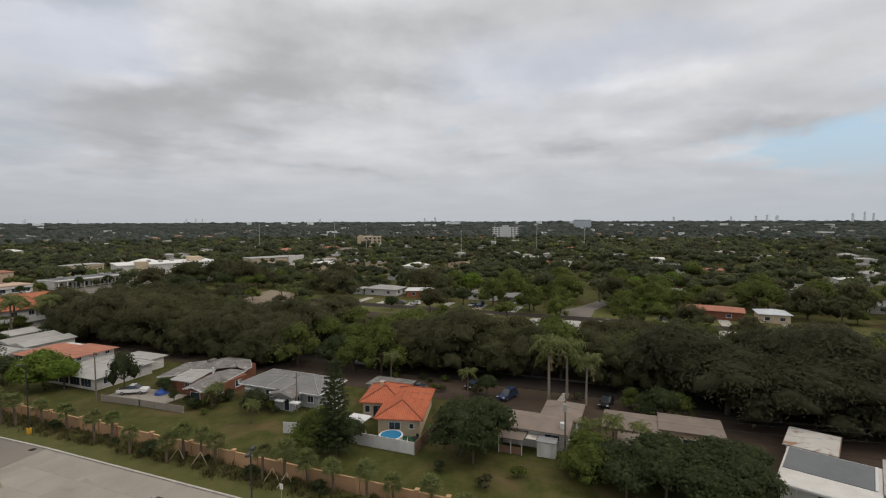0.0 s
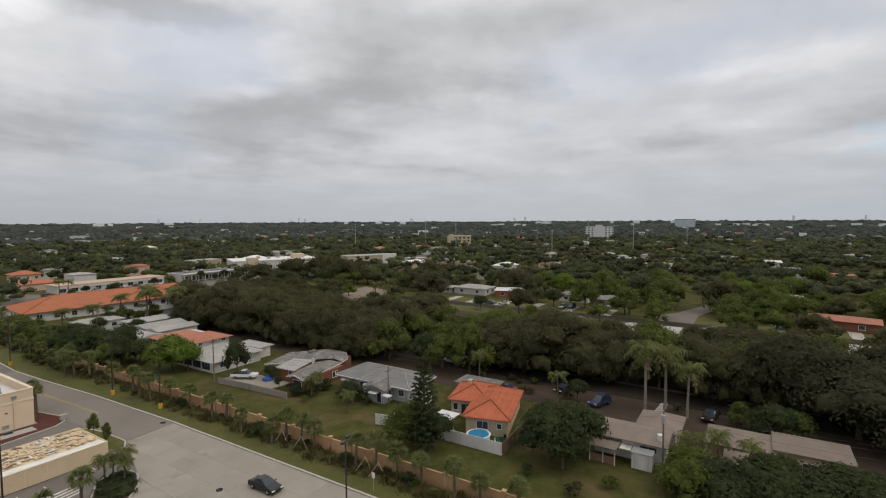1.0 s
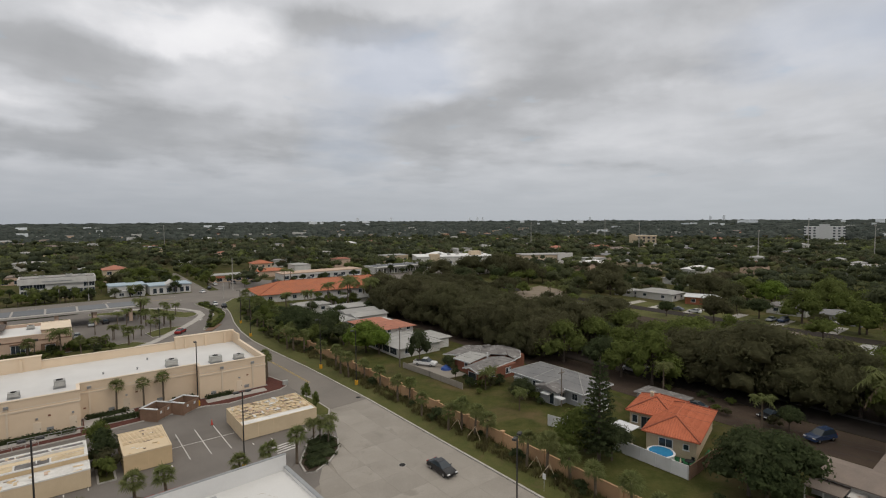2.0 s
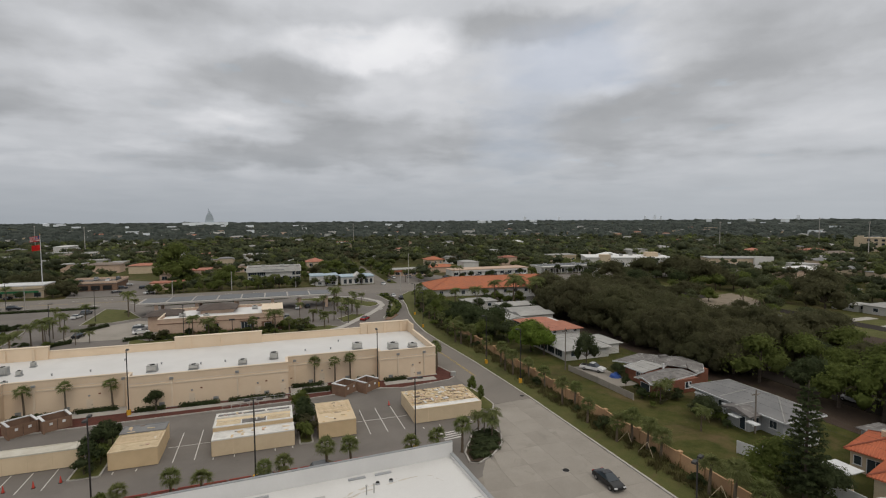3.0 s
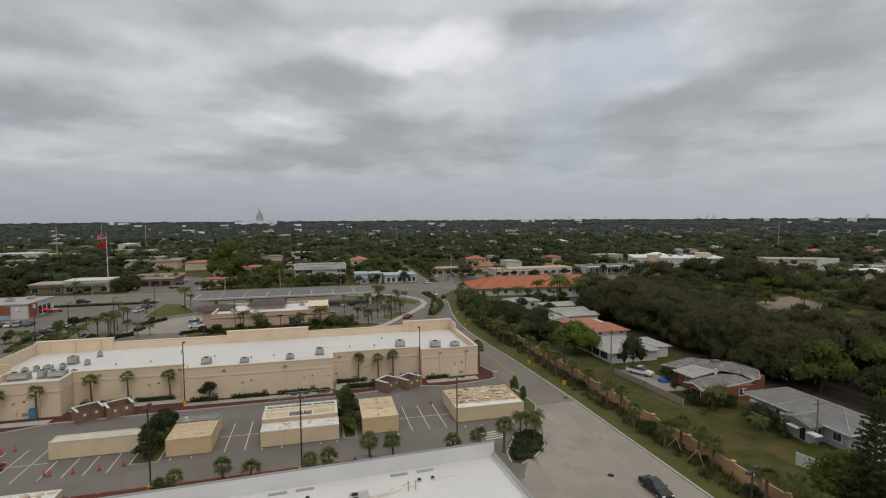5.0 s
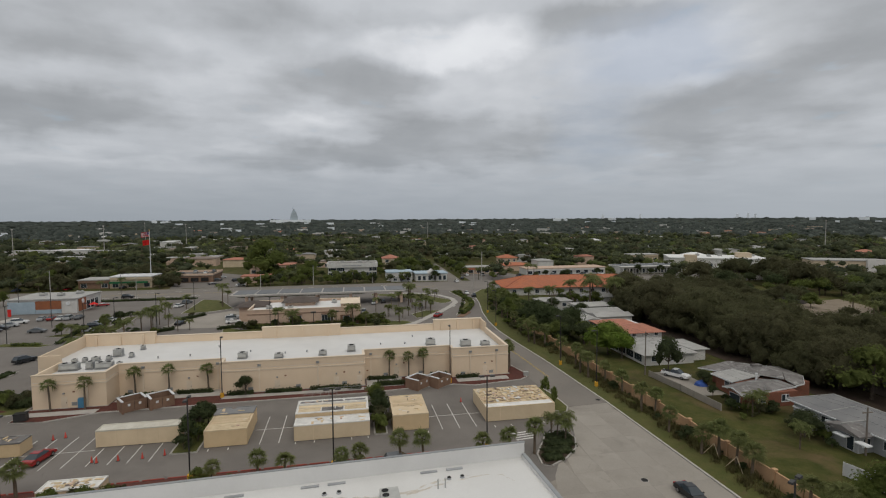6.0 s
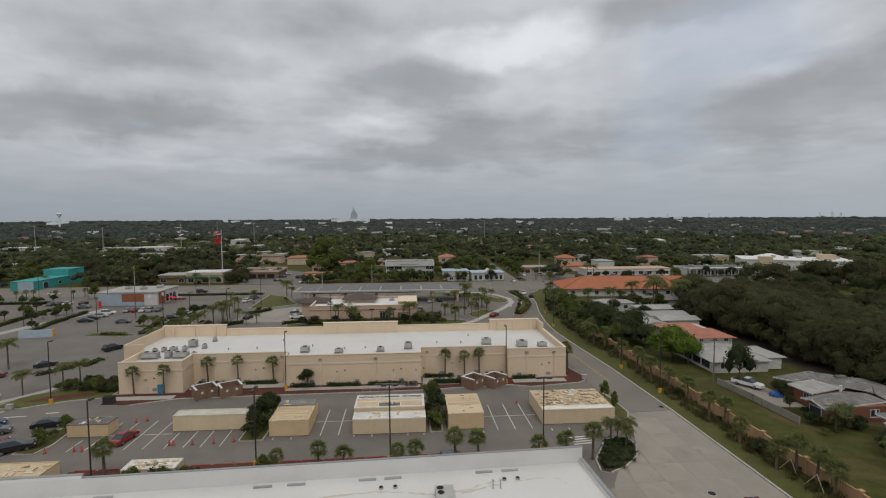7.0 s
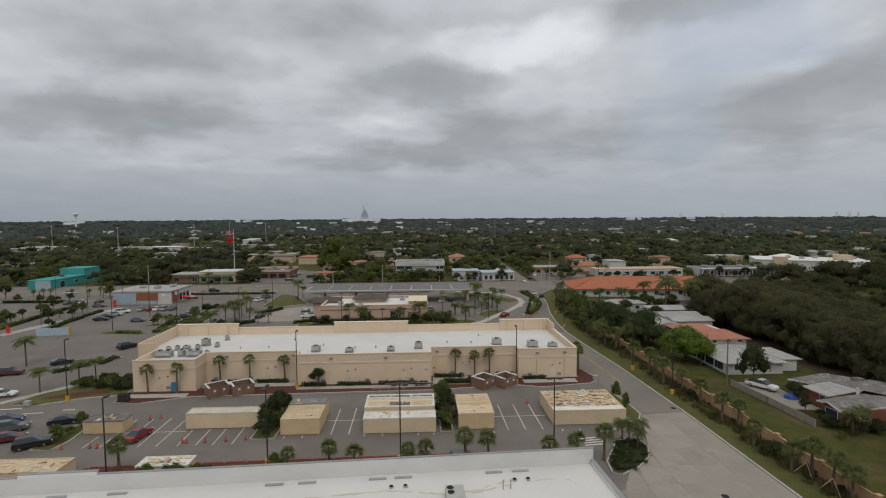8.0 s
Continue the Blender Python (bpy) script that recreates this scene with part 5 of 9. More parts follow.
def car(kind, colour, x, y, turn, z=0.02, note="parked on the asphalt", moving=False):
    near_by = math.hypot(x, y) < 128
    key = (kind, colour, near_by)
    m = pose(x, y, z, 0, 0, turn)
    if key in CAR_MASTER:
        c = copy_thing(CAR_MASTER[key], m)
    else:
        length, w, low, cab = CAR_KINDS[kind]
        c = thing(kind if kind != "suv" else "suv_car", "car", "car", 0, 0, 0)
        c.matrix_basis = m
        CAR_MASTER[key] = c
        part("body", loft(B(), low, w, 0.10), paint(colour), c)
        part("cabin_glass", loft(B(), cab, w - 0.16, 0.22), GLASS, c, "dark tinted windows")
        top = [p for p in cab if p[1] > 1.3]
        xa, xb, zt = top[0][0] + 0.08, top[-1][0] - 0.08, max(p[1] for p in top)
        part("roof_panel", box(B(), xa, -w / 2 + 0.30, zt - 0.05, xb, w / 2 - 0.30, zt + 0.03, 0.04), paint(colour), c)
        for sx in (-1, 1):
            for sy in (-1, 1):
                px_, py_ = sx * length * 0.30, sy * (w / 2 - 0.11)
                t = part("wheel", tube(B(), (px_, py_ - 0.11, 0.33), (px_, py_ + 0.11, 0.33), 0.33, None, 16), TYRE, c)
                if near_by:
                    part("rim", tube(B(), (px_, py_ + sy * 0.112, 0.33), (px_, py_ + sy * 0.125, 0.33), 0.2, None, 10), RIM, t)
        for sy in (-1, 1) if near_by else ():
            hl = 0.62 if kind == "sedan" else 0.78
            part("headlight", box(B(), length / 2 - 0.12, sy * w * 0.36 - 0.2, hl - 0.06, length / 2 + 0.015, sy * w * 0.36 + 0.2, hl + 0.08), HEADLAMP, c)
            part("tail_light", box(B(), -length / 2 - 0.015, sy * w * 0.37 - 0.18, hl + 0.1, -length / 2 + 0.1, sy * w * 0.37 + 0.18, hl + 0.26), TAIL_LAMP, c)
            part("mirror", box(B(), length * 0.16, sy * (w / 2 + 0.05) - 0.08, 0.98, length * 0.16 + 0.12, sy * (w / 2 + 0.05) + 0.08, 1.1), paint(colour), c)
        if kind == "pickup":
            part("load_bed", box(B(), -2.65, -0.78, 1.02, -0.85, 0.78, 1.085), DARK, c)
    kinds = {"sedan": "sedan", "suv": "sport utility vehicle", "pickup": "pickup truck"}[kind]
    return tagged(c, f"{colour} {kinds} {note}", "car", "cars")


car("sedan", "black", 39.8, 51.6, -90, note="standing on the pale concrete apron")
car("sedan", "red", -44.0, 77.2, 82, note="parked between painted lines beside a crate")
LOT_CARS = (
    ("suv", "black", -77.3, 132.6, 62), ("sedan", "black", -84.3, 118.9, 35), ("suv", "maroon", -90.0, 111.2, 12), ("sedan", "maroon", -93.6, 110.2, 12),
    ("sedan", "white", -80.6, 97.4, 10), ("suv", "grey", -66.2, 81.2, 20), ("sedan", "maroon", -63.6, 77.2, 20), ("suv", "black", -58.2, 75.0, 30), ("sedan", "black", -59.4, 83.6, 20),
    ("sedan", "blue", -69.5, 84.5, 20), ("suv", "grey", 6.0, 66.2, 5), ("sedan", "grey", -1.6, 66.0, 5),
)
WEST_CARS = (
    ("sedan", "black", -107.2, 169.9, 12), ("sedan", "black", -107.6, 173.8, 12), ("sedan", "silver", -107.4, 178.1, 12), ("suv", "white", -107.6, 183.0, 12), ("sedan", "grey", -93.8, 167.3, 8),
    ("sedan", "silver", -79.9, 165.5, 5), ("suv", "black", -79.6, 170.9, 5), ("sedan", "silver", -103.5, 187.6, 95), ("sedan", "red", -100.6, 187.6, 95), ("sedan", "white", -97.9, 187.5, 95),
    ("suv", "silver", -95.3, 187.4, 95), ("sedan", "grey", -92.6, 188.2, 95), ("sedan", "grey", -141.6, 204.4, 95), ("sedan", "black", -139.0, 205.0, 95), ("sedan", "white", -136.2, 205.4, 95),
    ("sedan", "maroon", -130.2, 205.6, 95), ("sedan", "grey", -124.4, 196.5, 8), ("sedan", "white", -79.0, 181.0, 60), ("sedan", "silver", -80.9, 176.0, 5), ("suv", "black", -95.4, 233.0, 2),
    ("sedan", "red", -96.6, 213.5, 20), ("sedan", "white", -159.9, 232.6, 2),
)
ROAD_CARS = (
    ("sedan", "white", -66.2, 205.0, 75), ("suv", "grey", -65.5, 212.3, 75), ("sedan", "white", -40.6, 178.1, 15), ("suv", "silver", -39.8, 174.6, 15), ("sedan", "white", -38.6, 169.6, 15),
    ("sedan", "black", -54.9, 170.6, 80), ("sedan", "silver", 7.8, 196.4, 90), ("suv", "silver", 3.6, 178.0, 90), ("sedan", "black", 11.8, 198.4, 90), ("sedan", "white", 53.6, 254.2, 92),
    ("sedan", "black", 59.2, 266.2, 84), ("sedan", "red", 28.6, 166.6, 57), ("sedan", "white", 49.5, 213.4, 85), ("suv", "black", 50.8, 205.0, 80),
)
GARDEN_CARS = (
    ("suv", "blue", 90.8, 23.0, 160), ("suv", "black", 93.6, 5.2, 170), ("sedan", "black", 94.6, 31.0, 165), ("sedan", "grey", 88.5, 41.0, 90), ("sedan", "silver", 99.8, 60.0, 90),
    ("pickup", "white", 66.8, 92.6, -60), ("sedan", "silver", 184.5, 61.2, 175), ("suv", "blue", 185.6, 58.1, 175), ("suv", "white", 194.5, 46.5, 175), ("sedan", "white", 180, 84, 90),
    ("sedan", "grey", 179.6, 90, 90), ("suv", "silver", 167, 10, 90), ("sedan", "grey", 179.6, -8, 90), ("pickup", "silver", 166.8, 0.5, 90),
)
for kind, colour, x, y, turn in LOT_CARS + WEST_CARS + ROAD_CARS + GARDEN_CARS:
    car(kind, colour, x, y, turn)
for kind, colour, x, y, turn in (("sedan", "black", -71.1, 271.2, 10), ("suv", "black", -72.5, 286.5, 10), ("sedan", "silver", -73.4, 300.6, 10), ("sedan", "black", -83.6, 314.0, 10), ("sedan", "white", -95.0, 332.0, 100), ("sedan", "white", -55.7, 262.7, 40), ("suv", "black", -62.1, 282.8, 20)):
    car(kind, colour, x, y, turn)
for i in range(6):
    rnd = random.Random(900 + i)
    car(rnd.choice(("sedan", "suv", "sedan")), rnd.choice(("white", "silver", "black", "grey", "red", "blue")), -230 + (i % 9) * 24 + rnd.uniform(-3, 3), 266 + (i // 13) * 9, rnd.choice((90, 270, 88)))


# ---- houses ----
def hip_roof(bm, x0, y0, x1, y1, z, rise, over=0.5, gable=False, thick=0.14):
    """A hipped (or gabled) roof over a rectangle, ridge along the longer side."""
    x0, y0, x1, y1 = x0 - over, y0 - over, x1 + over, y1 + over
    long_x = (x1 - x0) >= (y1 - y0)
    half = min(x1 - x0, y1 - y0) / 2
    cut = 0.0 if gable else half
    if long_x:
        a, b = (x0 + cut, (y0 + y1) / 2), (x1 - cut, (y0 + y1) / 2)
    else:
        a, b = ((x0 + x1) / 2, y0 + cut), ((x0 + x1) / 2, y1 - cut)
    e = [bm.verts.new((x, y, z)) for x, y in ((x0, y0), (x1, y0), (x1, y1), (x0, y1))]
    f = [bm.verts.new((x, y, z - thick)) for x, y in ((x0, y0), (x1, y0), (x1, y1), (x0, y1))]
    r = [bm.verts.new((*a, z + rise)), bm.verts.new((*b, z + rise))]
    if long_x:
        bm.faces.new((e[0], e[1], r[1], r[0])), bm.faces.new((e[2], e[3], r[0], r[1])), bm.faces.new((e[1], e[2], r[1])), bm.faces.new((e[3], e[0], r[0]))
    else:
        bm.faces.new((e[1], e[2], r[1], r[0])), bm.faces.new((e[3], e[0], r[0], r[1])), bm.faces.new((e[0], e[1], r[0])), bm.faces.new((e[2], e[3], r[1]))
    for i in range(4):
        j = (i + 1) % 4
        bm.faces.new((f[i], f[j], e[j], e[i]))
    bm.faces.new(f[::-1])
    return bm


def window(house, side, at, z0, w, h, x0, y0, x1, y1, kind="window", bars=1):
    """A framed window on one side ('w', 'e', 's', 'n') of a block; at runs along that side."""
    def slab(a0, a1, za, zb, d0, d1):
        if side == "w":
            return box(B(), x0 - d1, a0, za, x0 - d0, a1, zb)
        if side == "e":
            return box(B(), x1 + d0, a0, za, x1 + d1, a1, zb)
        if side == "s":
            return box(B(), a0, y0 - d1, za, a1, y0 - d0, zb)
        return box(B(), a0, y1 + d0, za, a1, y1 + d1, zb)
    fr = part(kind, slab(at - w / 2 - 0.08, at + w / 2 + 0.08, z0 - 0.08, z0 + h + 0.08, 0.004, 0.05), VINYL, house)
    n = bars + 1
    for i in range(n):
        a = at - w / 2 + w * i / n
        part("pane", slab(a + 0.03, a + w / n - 0.03, z0, z0 + h, 0.052, 0.07), GLASS, fr)
    if kind == "window":
        part("sill", slab(at - w / 2 - 0.15, at + w / 2 + 0.15, z0 - 0.16, z0 - 0.085, 0.004, 0.14), VINYL, fr)
    return fr


def block(house, x0, y0, x1, y1, h, wall):
    return part("wall", box(B(), x0, y0, -0.1, x1, y1, h), wall, house)


def tiles_on(house, x0, y0, x1, y1, z, rise, over, material, pitch=0.33):
    """Rows of barrel tiles running down a hip roof, and caps along its hips and ridge."""
    x0, y0, x1, y1 = x0 - over, y0 - over, x1 + over, y1 + over
    long_x = (x1 - x0) >= (y1 - y0)
    half = min(x1 - x0, y1 - y0) / 2
    bm = B()
    cx, cy = (x0 + x1) / 2, (y0 + y1) / 2
    sides = [((x0, y0), (1, 0), (0, 1), x1 - x0, y1 - y0), ((x1, y1), (-1, 0), (0, -1), x1 - x0, y1 - y0), ((x1, y0), (0, 1), (-1, 0), y1 - y0, x1 - x0), ((x0, y1), (0, -1), (1, 0), y1 - y0, x1 - x0)]
    for o, along, up, length, _ in sides:
        n = int(length / pitch)
        for i in range(n):
            u = (i + 0.5) * length / n
            reach = min(u, length - u, half)
            if reach < 0.15:
                continue
            steps = max(1, int(reach / 0.9))
            w = length / n * 0.30
            for s in range(steps):
                a0, a1 = reach * s / steps, reach * (s + 1) / steps
                ring = []
                for a, lift in ((a0, 0.10), (a1, 0.055)):
                    for k, hh in ((-w, 0.0), (0.0, 1.0), (w, 0.0)):
                        ring.append(bm.verts.new((o[0] + along[0] * (u + k) + up[0] * a, o[1] + along[1] * (u + k) + up[1] * a, z + rise * a / half + 0.005 + lift * hh)))
                bm.faces.new((ring[0], ring[1], ring[4], ring[3]))
                bm.faces.new((ring[1], ring[2], ring[5], ring[4]))
                bm.faces.new((ring[0], ring[2], ring[1]))
    part("roof_tiles", bm, material, house, "rows of barrel tiles", kind="stuff")
    if long_x:
        r0, r1 = (x0 + half, cy), (x1 - half, cy)
    else:
        r0, r1 = (cx, y0 + half), (cx, y1 - half)
    for c in ((x0, y0), (x1, y0), (x1, y1), (x0, y1)):
        r = min((r0, r1), key=lambda p: (p[0] - c[0]) ** 2 + (p[1] - c[1]) ** 2)
        part("hip_cap", tube(B(), (*c, z + 0.05), (*r, z + rise + 0.05), 0.12, None, 6), TILE_DARK, house, "darkened hip tiles")
    if math.dist(r0, r1) > 0.2:
        part("ridge_cap", tube(B(), (*r0, z + rise + 0.05), (*r1, z + rise + 0.05), 0.12, None, 6), material, house)


# house with the orange tile roof and the pool
oh = thing("tiled_house", "cream house with bright orange barrel tile roof", "house", 68.9, 30.9, 0, 15)
TILED = ((0.6, 0.6, 14.0, 7.3), (7.2, 5.0, 15.5, 11.6))
block(oh, *TILED[0], 2.75, HOUSE_CREAM)
block(oh, 7.2, 7.3, 15.5, 11.6, 2.75, HOUSE_CREAM)
part("roof", hip_roof(B(), *TILED[0], 2.85, 1.7, 0.6), TILE_ORANGE, oh, "orange tile roof")
part("roof", hip_roof(B(), *TILED[1], 2.86, 1.75, 0.6), TILE_ORANGE, oh, "orange tile roof")
tiles_on(oh, *TILED[0], 2.85, 1.7, 0.6, TILE_ORANGE)
tiles_on(oh, *TILED[1], 2.86, 1.75, 0.6, TILE_ORANGE)
window(oh, "w", 4.6, 1.05, 1.8, 1.1, *TILED[0])
window(oh, "w", 1.9, 1.3, 0.7, 0.7, *TILED[0], bars=0)
window(oh, "w", 8.9, 0.1, 1.8, 2.0, 7.2, 7.3, 15.5, 11.6, "glass_door")
window(oh, "w", 10.8, 1.0, 0.8, 1.1, 7.2, 7.3, 15.5, 11.6, bars=0)
part("chimney", box(B(), 11.2, 9.0, 3.6, 11.7, 9.5, 5.0), HOUSE_CREAM, oh)
aw = thing("patio_awning", "flat white metal patio awning on posts beside the house", "awning", 67.0, 41.4)
part("roof_sheet", box(B(), -1.7, -1.6, 2.3, 1.7, 1.8, 2.42), VINYL, aw)
for x, y in ((-1.5, -1.4), (-1.5, 1.6), (1.5, 1.6)):
    part("post", box(B(), x - 0.05, y - 0.05, -0.1, x + 0.05, y + 0.05, 2.3), VINYL, aw)
fl = thing("garage_annex", "flat dark grey roofed annex behind the tiled house", "annex")
block(fl, 82.4, 41.0, 86.8, 48.4, 2.3, HOUSE_GREY)
part("roof", box(B(), 81.9, 40.4, 2.32, 87.2, 48.9, 2.48), SHINGLE_OLD, fl)
sheet("pool_turf", [(64.0, 30.2), (74.3, 30.3), (74.3, 32.2), (69.4, 31.2), (67.6, 37.6), (64.0, 37.6)], 0.0, TURF, "bright green artificial turf round the pool", "artificial turf")
pool = thing("garden_pool", "round above-ground pool with white rim and blue water", "pool", 65.9, 34.9)
part("pool_wall", tube(B(), (0, 0, -0.1), (0, 0, 1.15), 1.75, None, 24), VINYL, pool)
part("rim", tube(B(), (0, 0, 1.15), (0, 0, 1.22), 1.88, None, 24), VINYL, pool, "white rim")
part("water", tube(B(), (0, 0, 1.1), (0, 0, 1.235), 1.6, None, 24), POOL_WATER, pool, "clear blue water")
for x, y in ((64.6, 38.6), (64.4, 31.4)):
    um = thing("closed_parasol", "folded cream garden parasol standing by the pool", "parasol", x, y)
    part("pole", tube(B(), (0, 0, -0.1), (0, 0, 2.1), 0.03, None, 6), UNIT_METAL, um)
    part("cloth", tube(B(), (0, 0, 0.7), (0, 0, 2.0), 0.2, 0.06, 8), STUCCO_TRIM, um)
    part("base", tube(B(), (0, 0, -0.1), (0, 0, 0.08), 0.28, None, 12), DARK, um)
gt = thing("garden_table", "dark round garden table with chairs beside the pool", "table", 67.2, 31.6)
part("tabletop", tube(B(), (0, 0, 0.7), (0, 0, 0.75), 0.55, None, 14), DARK, gt)
part("leg", tube(B(), (0, 0, -0.05), (0, 0, 0.7), 0.06, None, 6), DARK, gt)
for i in range(3):
    a = i * 2.1
    ch = thing("garden_chair", "dark metal garden chair by the pool table", "chair", 67.2 + 0.95 * math.cos(a), 31.6 + 0.95 * math.sin(a), 0, math.degrees(a), "garden chairs")
    part("seat", box(B(), -0.22, -0.22, 0.42, 0.22, 0.22, 0.47), DARK, ch)
    part("backrest", box(B(), 0.2, -0.22, 0.47, 0.25, 0.22, 0.9), DARK, ch)
    for sx in (-0.18, 0.18):
        for sy in (-0.18, 0.18):
            part("leg", tube(B(), (sx, sy, -0.04), (sx, sy, 0.42), 0.02, None, 5), DARK, ch)
ft = thing("pool_float", "bright pink inflatable pool float lying by the fence", "pool float", 71.6, 30.75, 0.0)
bm = B()
for i in range(12):
    a, b = 2 * math.pi * i / 12, 2 * math.pi * (i + 1) / 12
    tube(bm, (0.5 * math.cos(a), 0.5 * math.sin(a), 0.16), (0.5 * math.cos(b), 0.5 * math.sin(b), 0.16), 0.16, None, 8)
part("ring", bm, PINK_PLASTIC, ft)


def fence(pts, h, material, label, board=0.9, name="garden_fence"):
    f = thing(name, label, "fence")
    for (xa, ya), (xb, yb) in zip(pts, pts[1:]):
        a, b = Vector((xa, ya)), Vector((xb, yb))
        n = max(1, round((b - a).length / 2.2))
        d = (b - a).normalized()
        for i in range(n):
            p, q = a.lerp(b, i / n), a.lerp(b, (i + 1) / n)
            part("panel", ribbon(B(), [tuple(p + d * 0.07), tuple(q - d * 0.07)], 0.05, -0.05, h), material, f)
            part("post", box(B(), p.x - 0.07, p.y - 0.07, -0.1, p.x + 0.07, p.y + 0.07, h + 0.08), material, f)
            part("rail", ribbon(B(), [tuple(p + d * 0.07), tuple(q - d * 0.07)], 0.09, h, h + 0.06), material, f)
        part("post", box(B(), b.x - 0.07, b.y - 0.07, -0.1, b.x + 0.07, b.y + 0.07, h + 0.08), material, f)
    return f


fence([(63.6, 41.2), (63.6, 30.0)], 1.77, VINYL, "tall white vinyl privacy fence round the pool garden")
fence([(63.75, 29.85), (74.6, 30.1)], 1.75, BROWN_BRICK, "brown weathered wooden fence beside the pool garden")
fence([(62.8, 52.6), (63.6, 49.0), (64.4, 46.5)], 1.7, VINYL, "white vinyl fence section behind a tree")
fence([(76.4, 50.4), (64.6, 50.4)], 1.5, VINYL, "white vinyl fence between gardens")

# grey house
gh = thing("grey_house", "pale grey bungalow with a grey shingle hip roof and white trim", "house")
block(gh, 73.3, 53.6, 80.8, 70.4, 2.75, HOUSE_GREY)
block(gh, 70.6, 57.2, 73.3, 61.4, 2.4, HOUSE_GREY)
part("roof", hip_roof(B(), 73.3, 53.6, 80.8, 70.4, 2.85, 1.95, 0.8), SHINGLE_GREY, gh)
part("porch_roof", hip_roof(B(), 70.6, 57.2, 76.0, 61.6, 2.62, 0.7, 0.6, True), SHINGLE_OLD, gh, "stained low porch roof")
part("fascia", box(B(), 72.38, 52.8, 2.66, 72.48, 57.0, 2.86), VINYL, gh, "white painted fascia")
part("fascia", box(B(), 72.38, 62.2, 2.66, 72.48, 71.2, 2.86), VINYL, gh, "white painted fascia")
part("fascia", box(B(), 72.5, 52.68, 2.66, 81.6, 52.78, 2.86), VINYL, gh, "white painted fascia")
for a, b in (((72.5, 52.8, 2.88), (77.05, 57.35, 4.82)), ((81.6, 52.8, 2.88), (77.05, 57.35, 4.82)), ((72.5, 71.2, 2.88), (77.05, 66.65, 4.82)), ((81.6, 71.2, 2.88), (77.05, 66.65, 4.82)), ((77.05, 57.35, 4.82), (77.05, 66.65, 4.82)),
             ((70.0, 59.3, 3.6), (75.2, 59.3, 3.72)), ((72.9, 64.6, 3.0), (76.4, 62.4, 4.5))):
    part("ridge_cap", tube(B(), a, b, 0.09, None, 6), ROOF_WHITE_OLD, gh, "pale ridge cap")
for y in (56.0, 59.2):
    part("window_awning", box(B(), 69.4, y - 0.9, 1.9, 70.55, y + 0.9, 2.05, 0.05), VINYL, gh, "white metal window awning")
for y, w in ((68.6, 1.6), (64.6, 1.4), (55.2, 1.2)):
    window(gh, "w", y, 1.0, w, 1.1, 73.3, 53.6, 80.8, 70.4)
window(gh, "w", 58.3, 0.1, 1.0, 2.0, 70.6, 57.2, 73.3, 61.4, "door", 0)
window(gh, "s", 72.0, 0.9, 1.2, 1.1, 70.6, 57.2, 73.3, 61.4)
for y in (68.6, 62.8):
    part("window_awning", box(B(), 72.2, y - 1.0, 2.0, 73.28, y + 1.0, 2.2, 0.06), VINYL, gh, "white metal window awning")
part("gable_end", box(B(), 72.45, 71.1, 2.72, 72.6, 71.3, 3.5), VINYL, gh)

# house with stained grey roofs and brick walls
def roof_slab(corners, thick, material, house, label=""):
    """A roof plane of any outline: its upper corners, and a thickness straight down."""
    bm = B()
    up = [bm.verts.new(c) for c in corners]
    low = [bm.verts.new((c[0], c[1], c[2] - thick)) for c in corners]
    bm.faces.new(up)
    bm.faces.new(low[::-1])
    for k in range(len(up)):
        bm.faces.new((up[k - 1], low[k - 1], low[k], up[k]))
    bmesh.ops.recalc_face_normals(bm, faces=bm.faces)
    bmesh.ops.triangulate(bm, faces=[f for f in bm.faces if len(f.verts) > 4])
    return part("roof", bm, material, house, label)


def edge_board(a, b, high, material, house, label=""):
    """A fascia board hanging along a roof edge from a to b."""
    d = (Vector(b) - Vector(a)).normalized()
    o = Vector((d.y, -d.x, 0)).normalized() * 0.035
    bm = B()
    ring = [bm.verts.new(Vector(p) + q + Vector((0, 0, z))) for p in (a, b) for q, z in ((-o, 0.03), (o, 0.03), (o, -high), (-o, -high))]
    for f in ((0, 1, 2, 3), (7, 6, 5, 4), (0, 4, 5, 1), (1, 5, 6, 2), (2, 6, 7, 3), (3, 7, 4, 0)):
        bm.faces.new([ring[k] for k in f])
    bmesh.ops.recalc_face_normals(bm, faces=bm.faces)
    return part("fascia", bm, material, house, label)


sh = thing("brick_house", "brick house with several low stained grey roofs", "house")
block(sh, 67.2, 74.6, 78.4, 78.3, 2.55, BRICK_RED)
block(sh, 70.6, 78.3, 84.8, 85.4, 2.62, BRICK_RED)
block(sh, 72.6, 85.4, 79.6, 88.9, 2.5, BRICK_RED)
roof_slab([(66.3, 73.8, 2.72), (79.4, 75.9, 2.78), (77.8, 78.2, 3.42), (66.4, 76.5, 3.34)], 0.14, SHINGLE_OLD, sh, "stained grey shingle slope")
roof_slab([(66.4, 76.55, 3.34), (77.8, 78.25, 3.42), (76.0, 80.8, 2.92), (66.5, 78.9, 2.76)], 0.14, SHINGLE_OLD, sh, "stained grey shingle slope")
roof_slab([(69.6, 85.7, 2.78), (69.9, 80.3, 2.78), (77.0, 81.6, 3.2), (75.2, 86.3, 3.2)], 0.13, ROOF_WHITE_OLD, sh, "pale flat roof section")
roof_slab([(70.0, 90.0, 2.66), (73.4, 86.1, 2.66), (82.0, 88.6, 2.98), (78.8, 92.0, 2.98)], 0.13, SHINGLE_OLD, sh, "flat stained roof section")
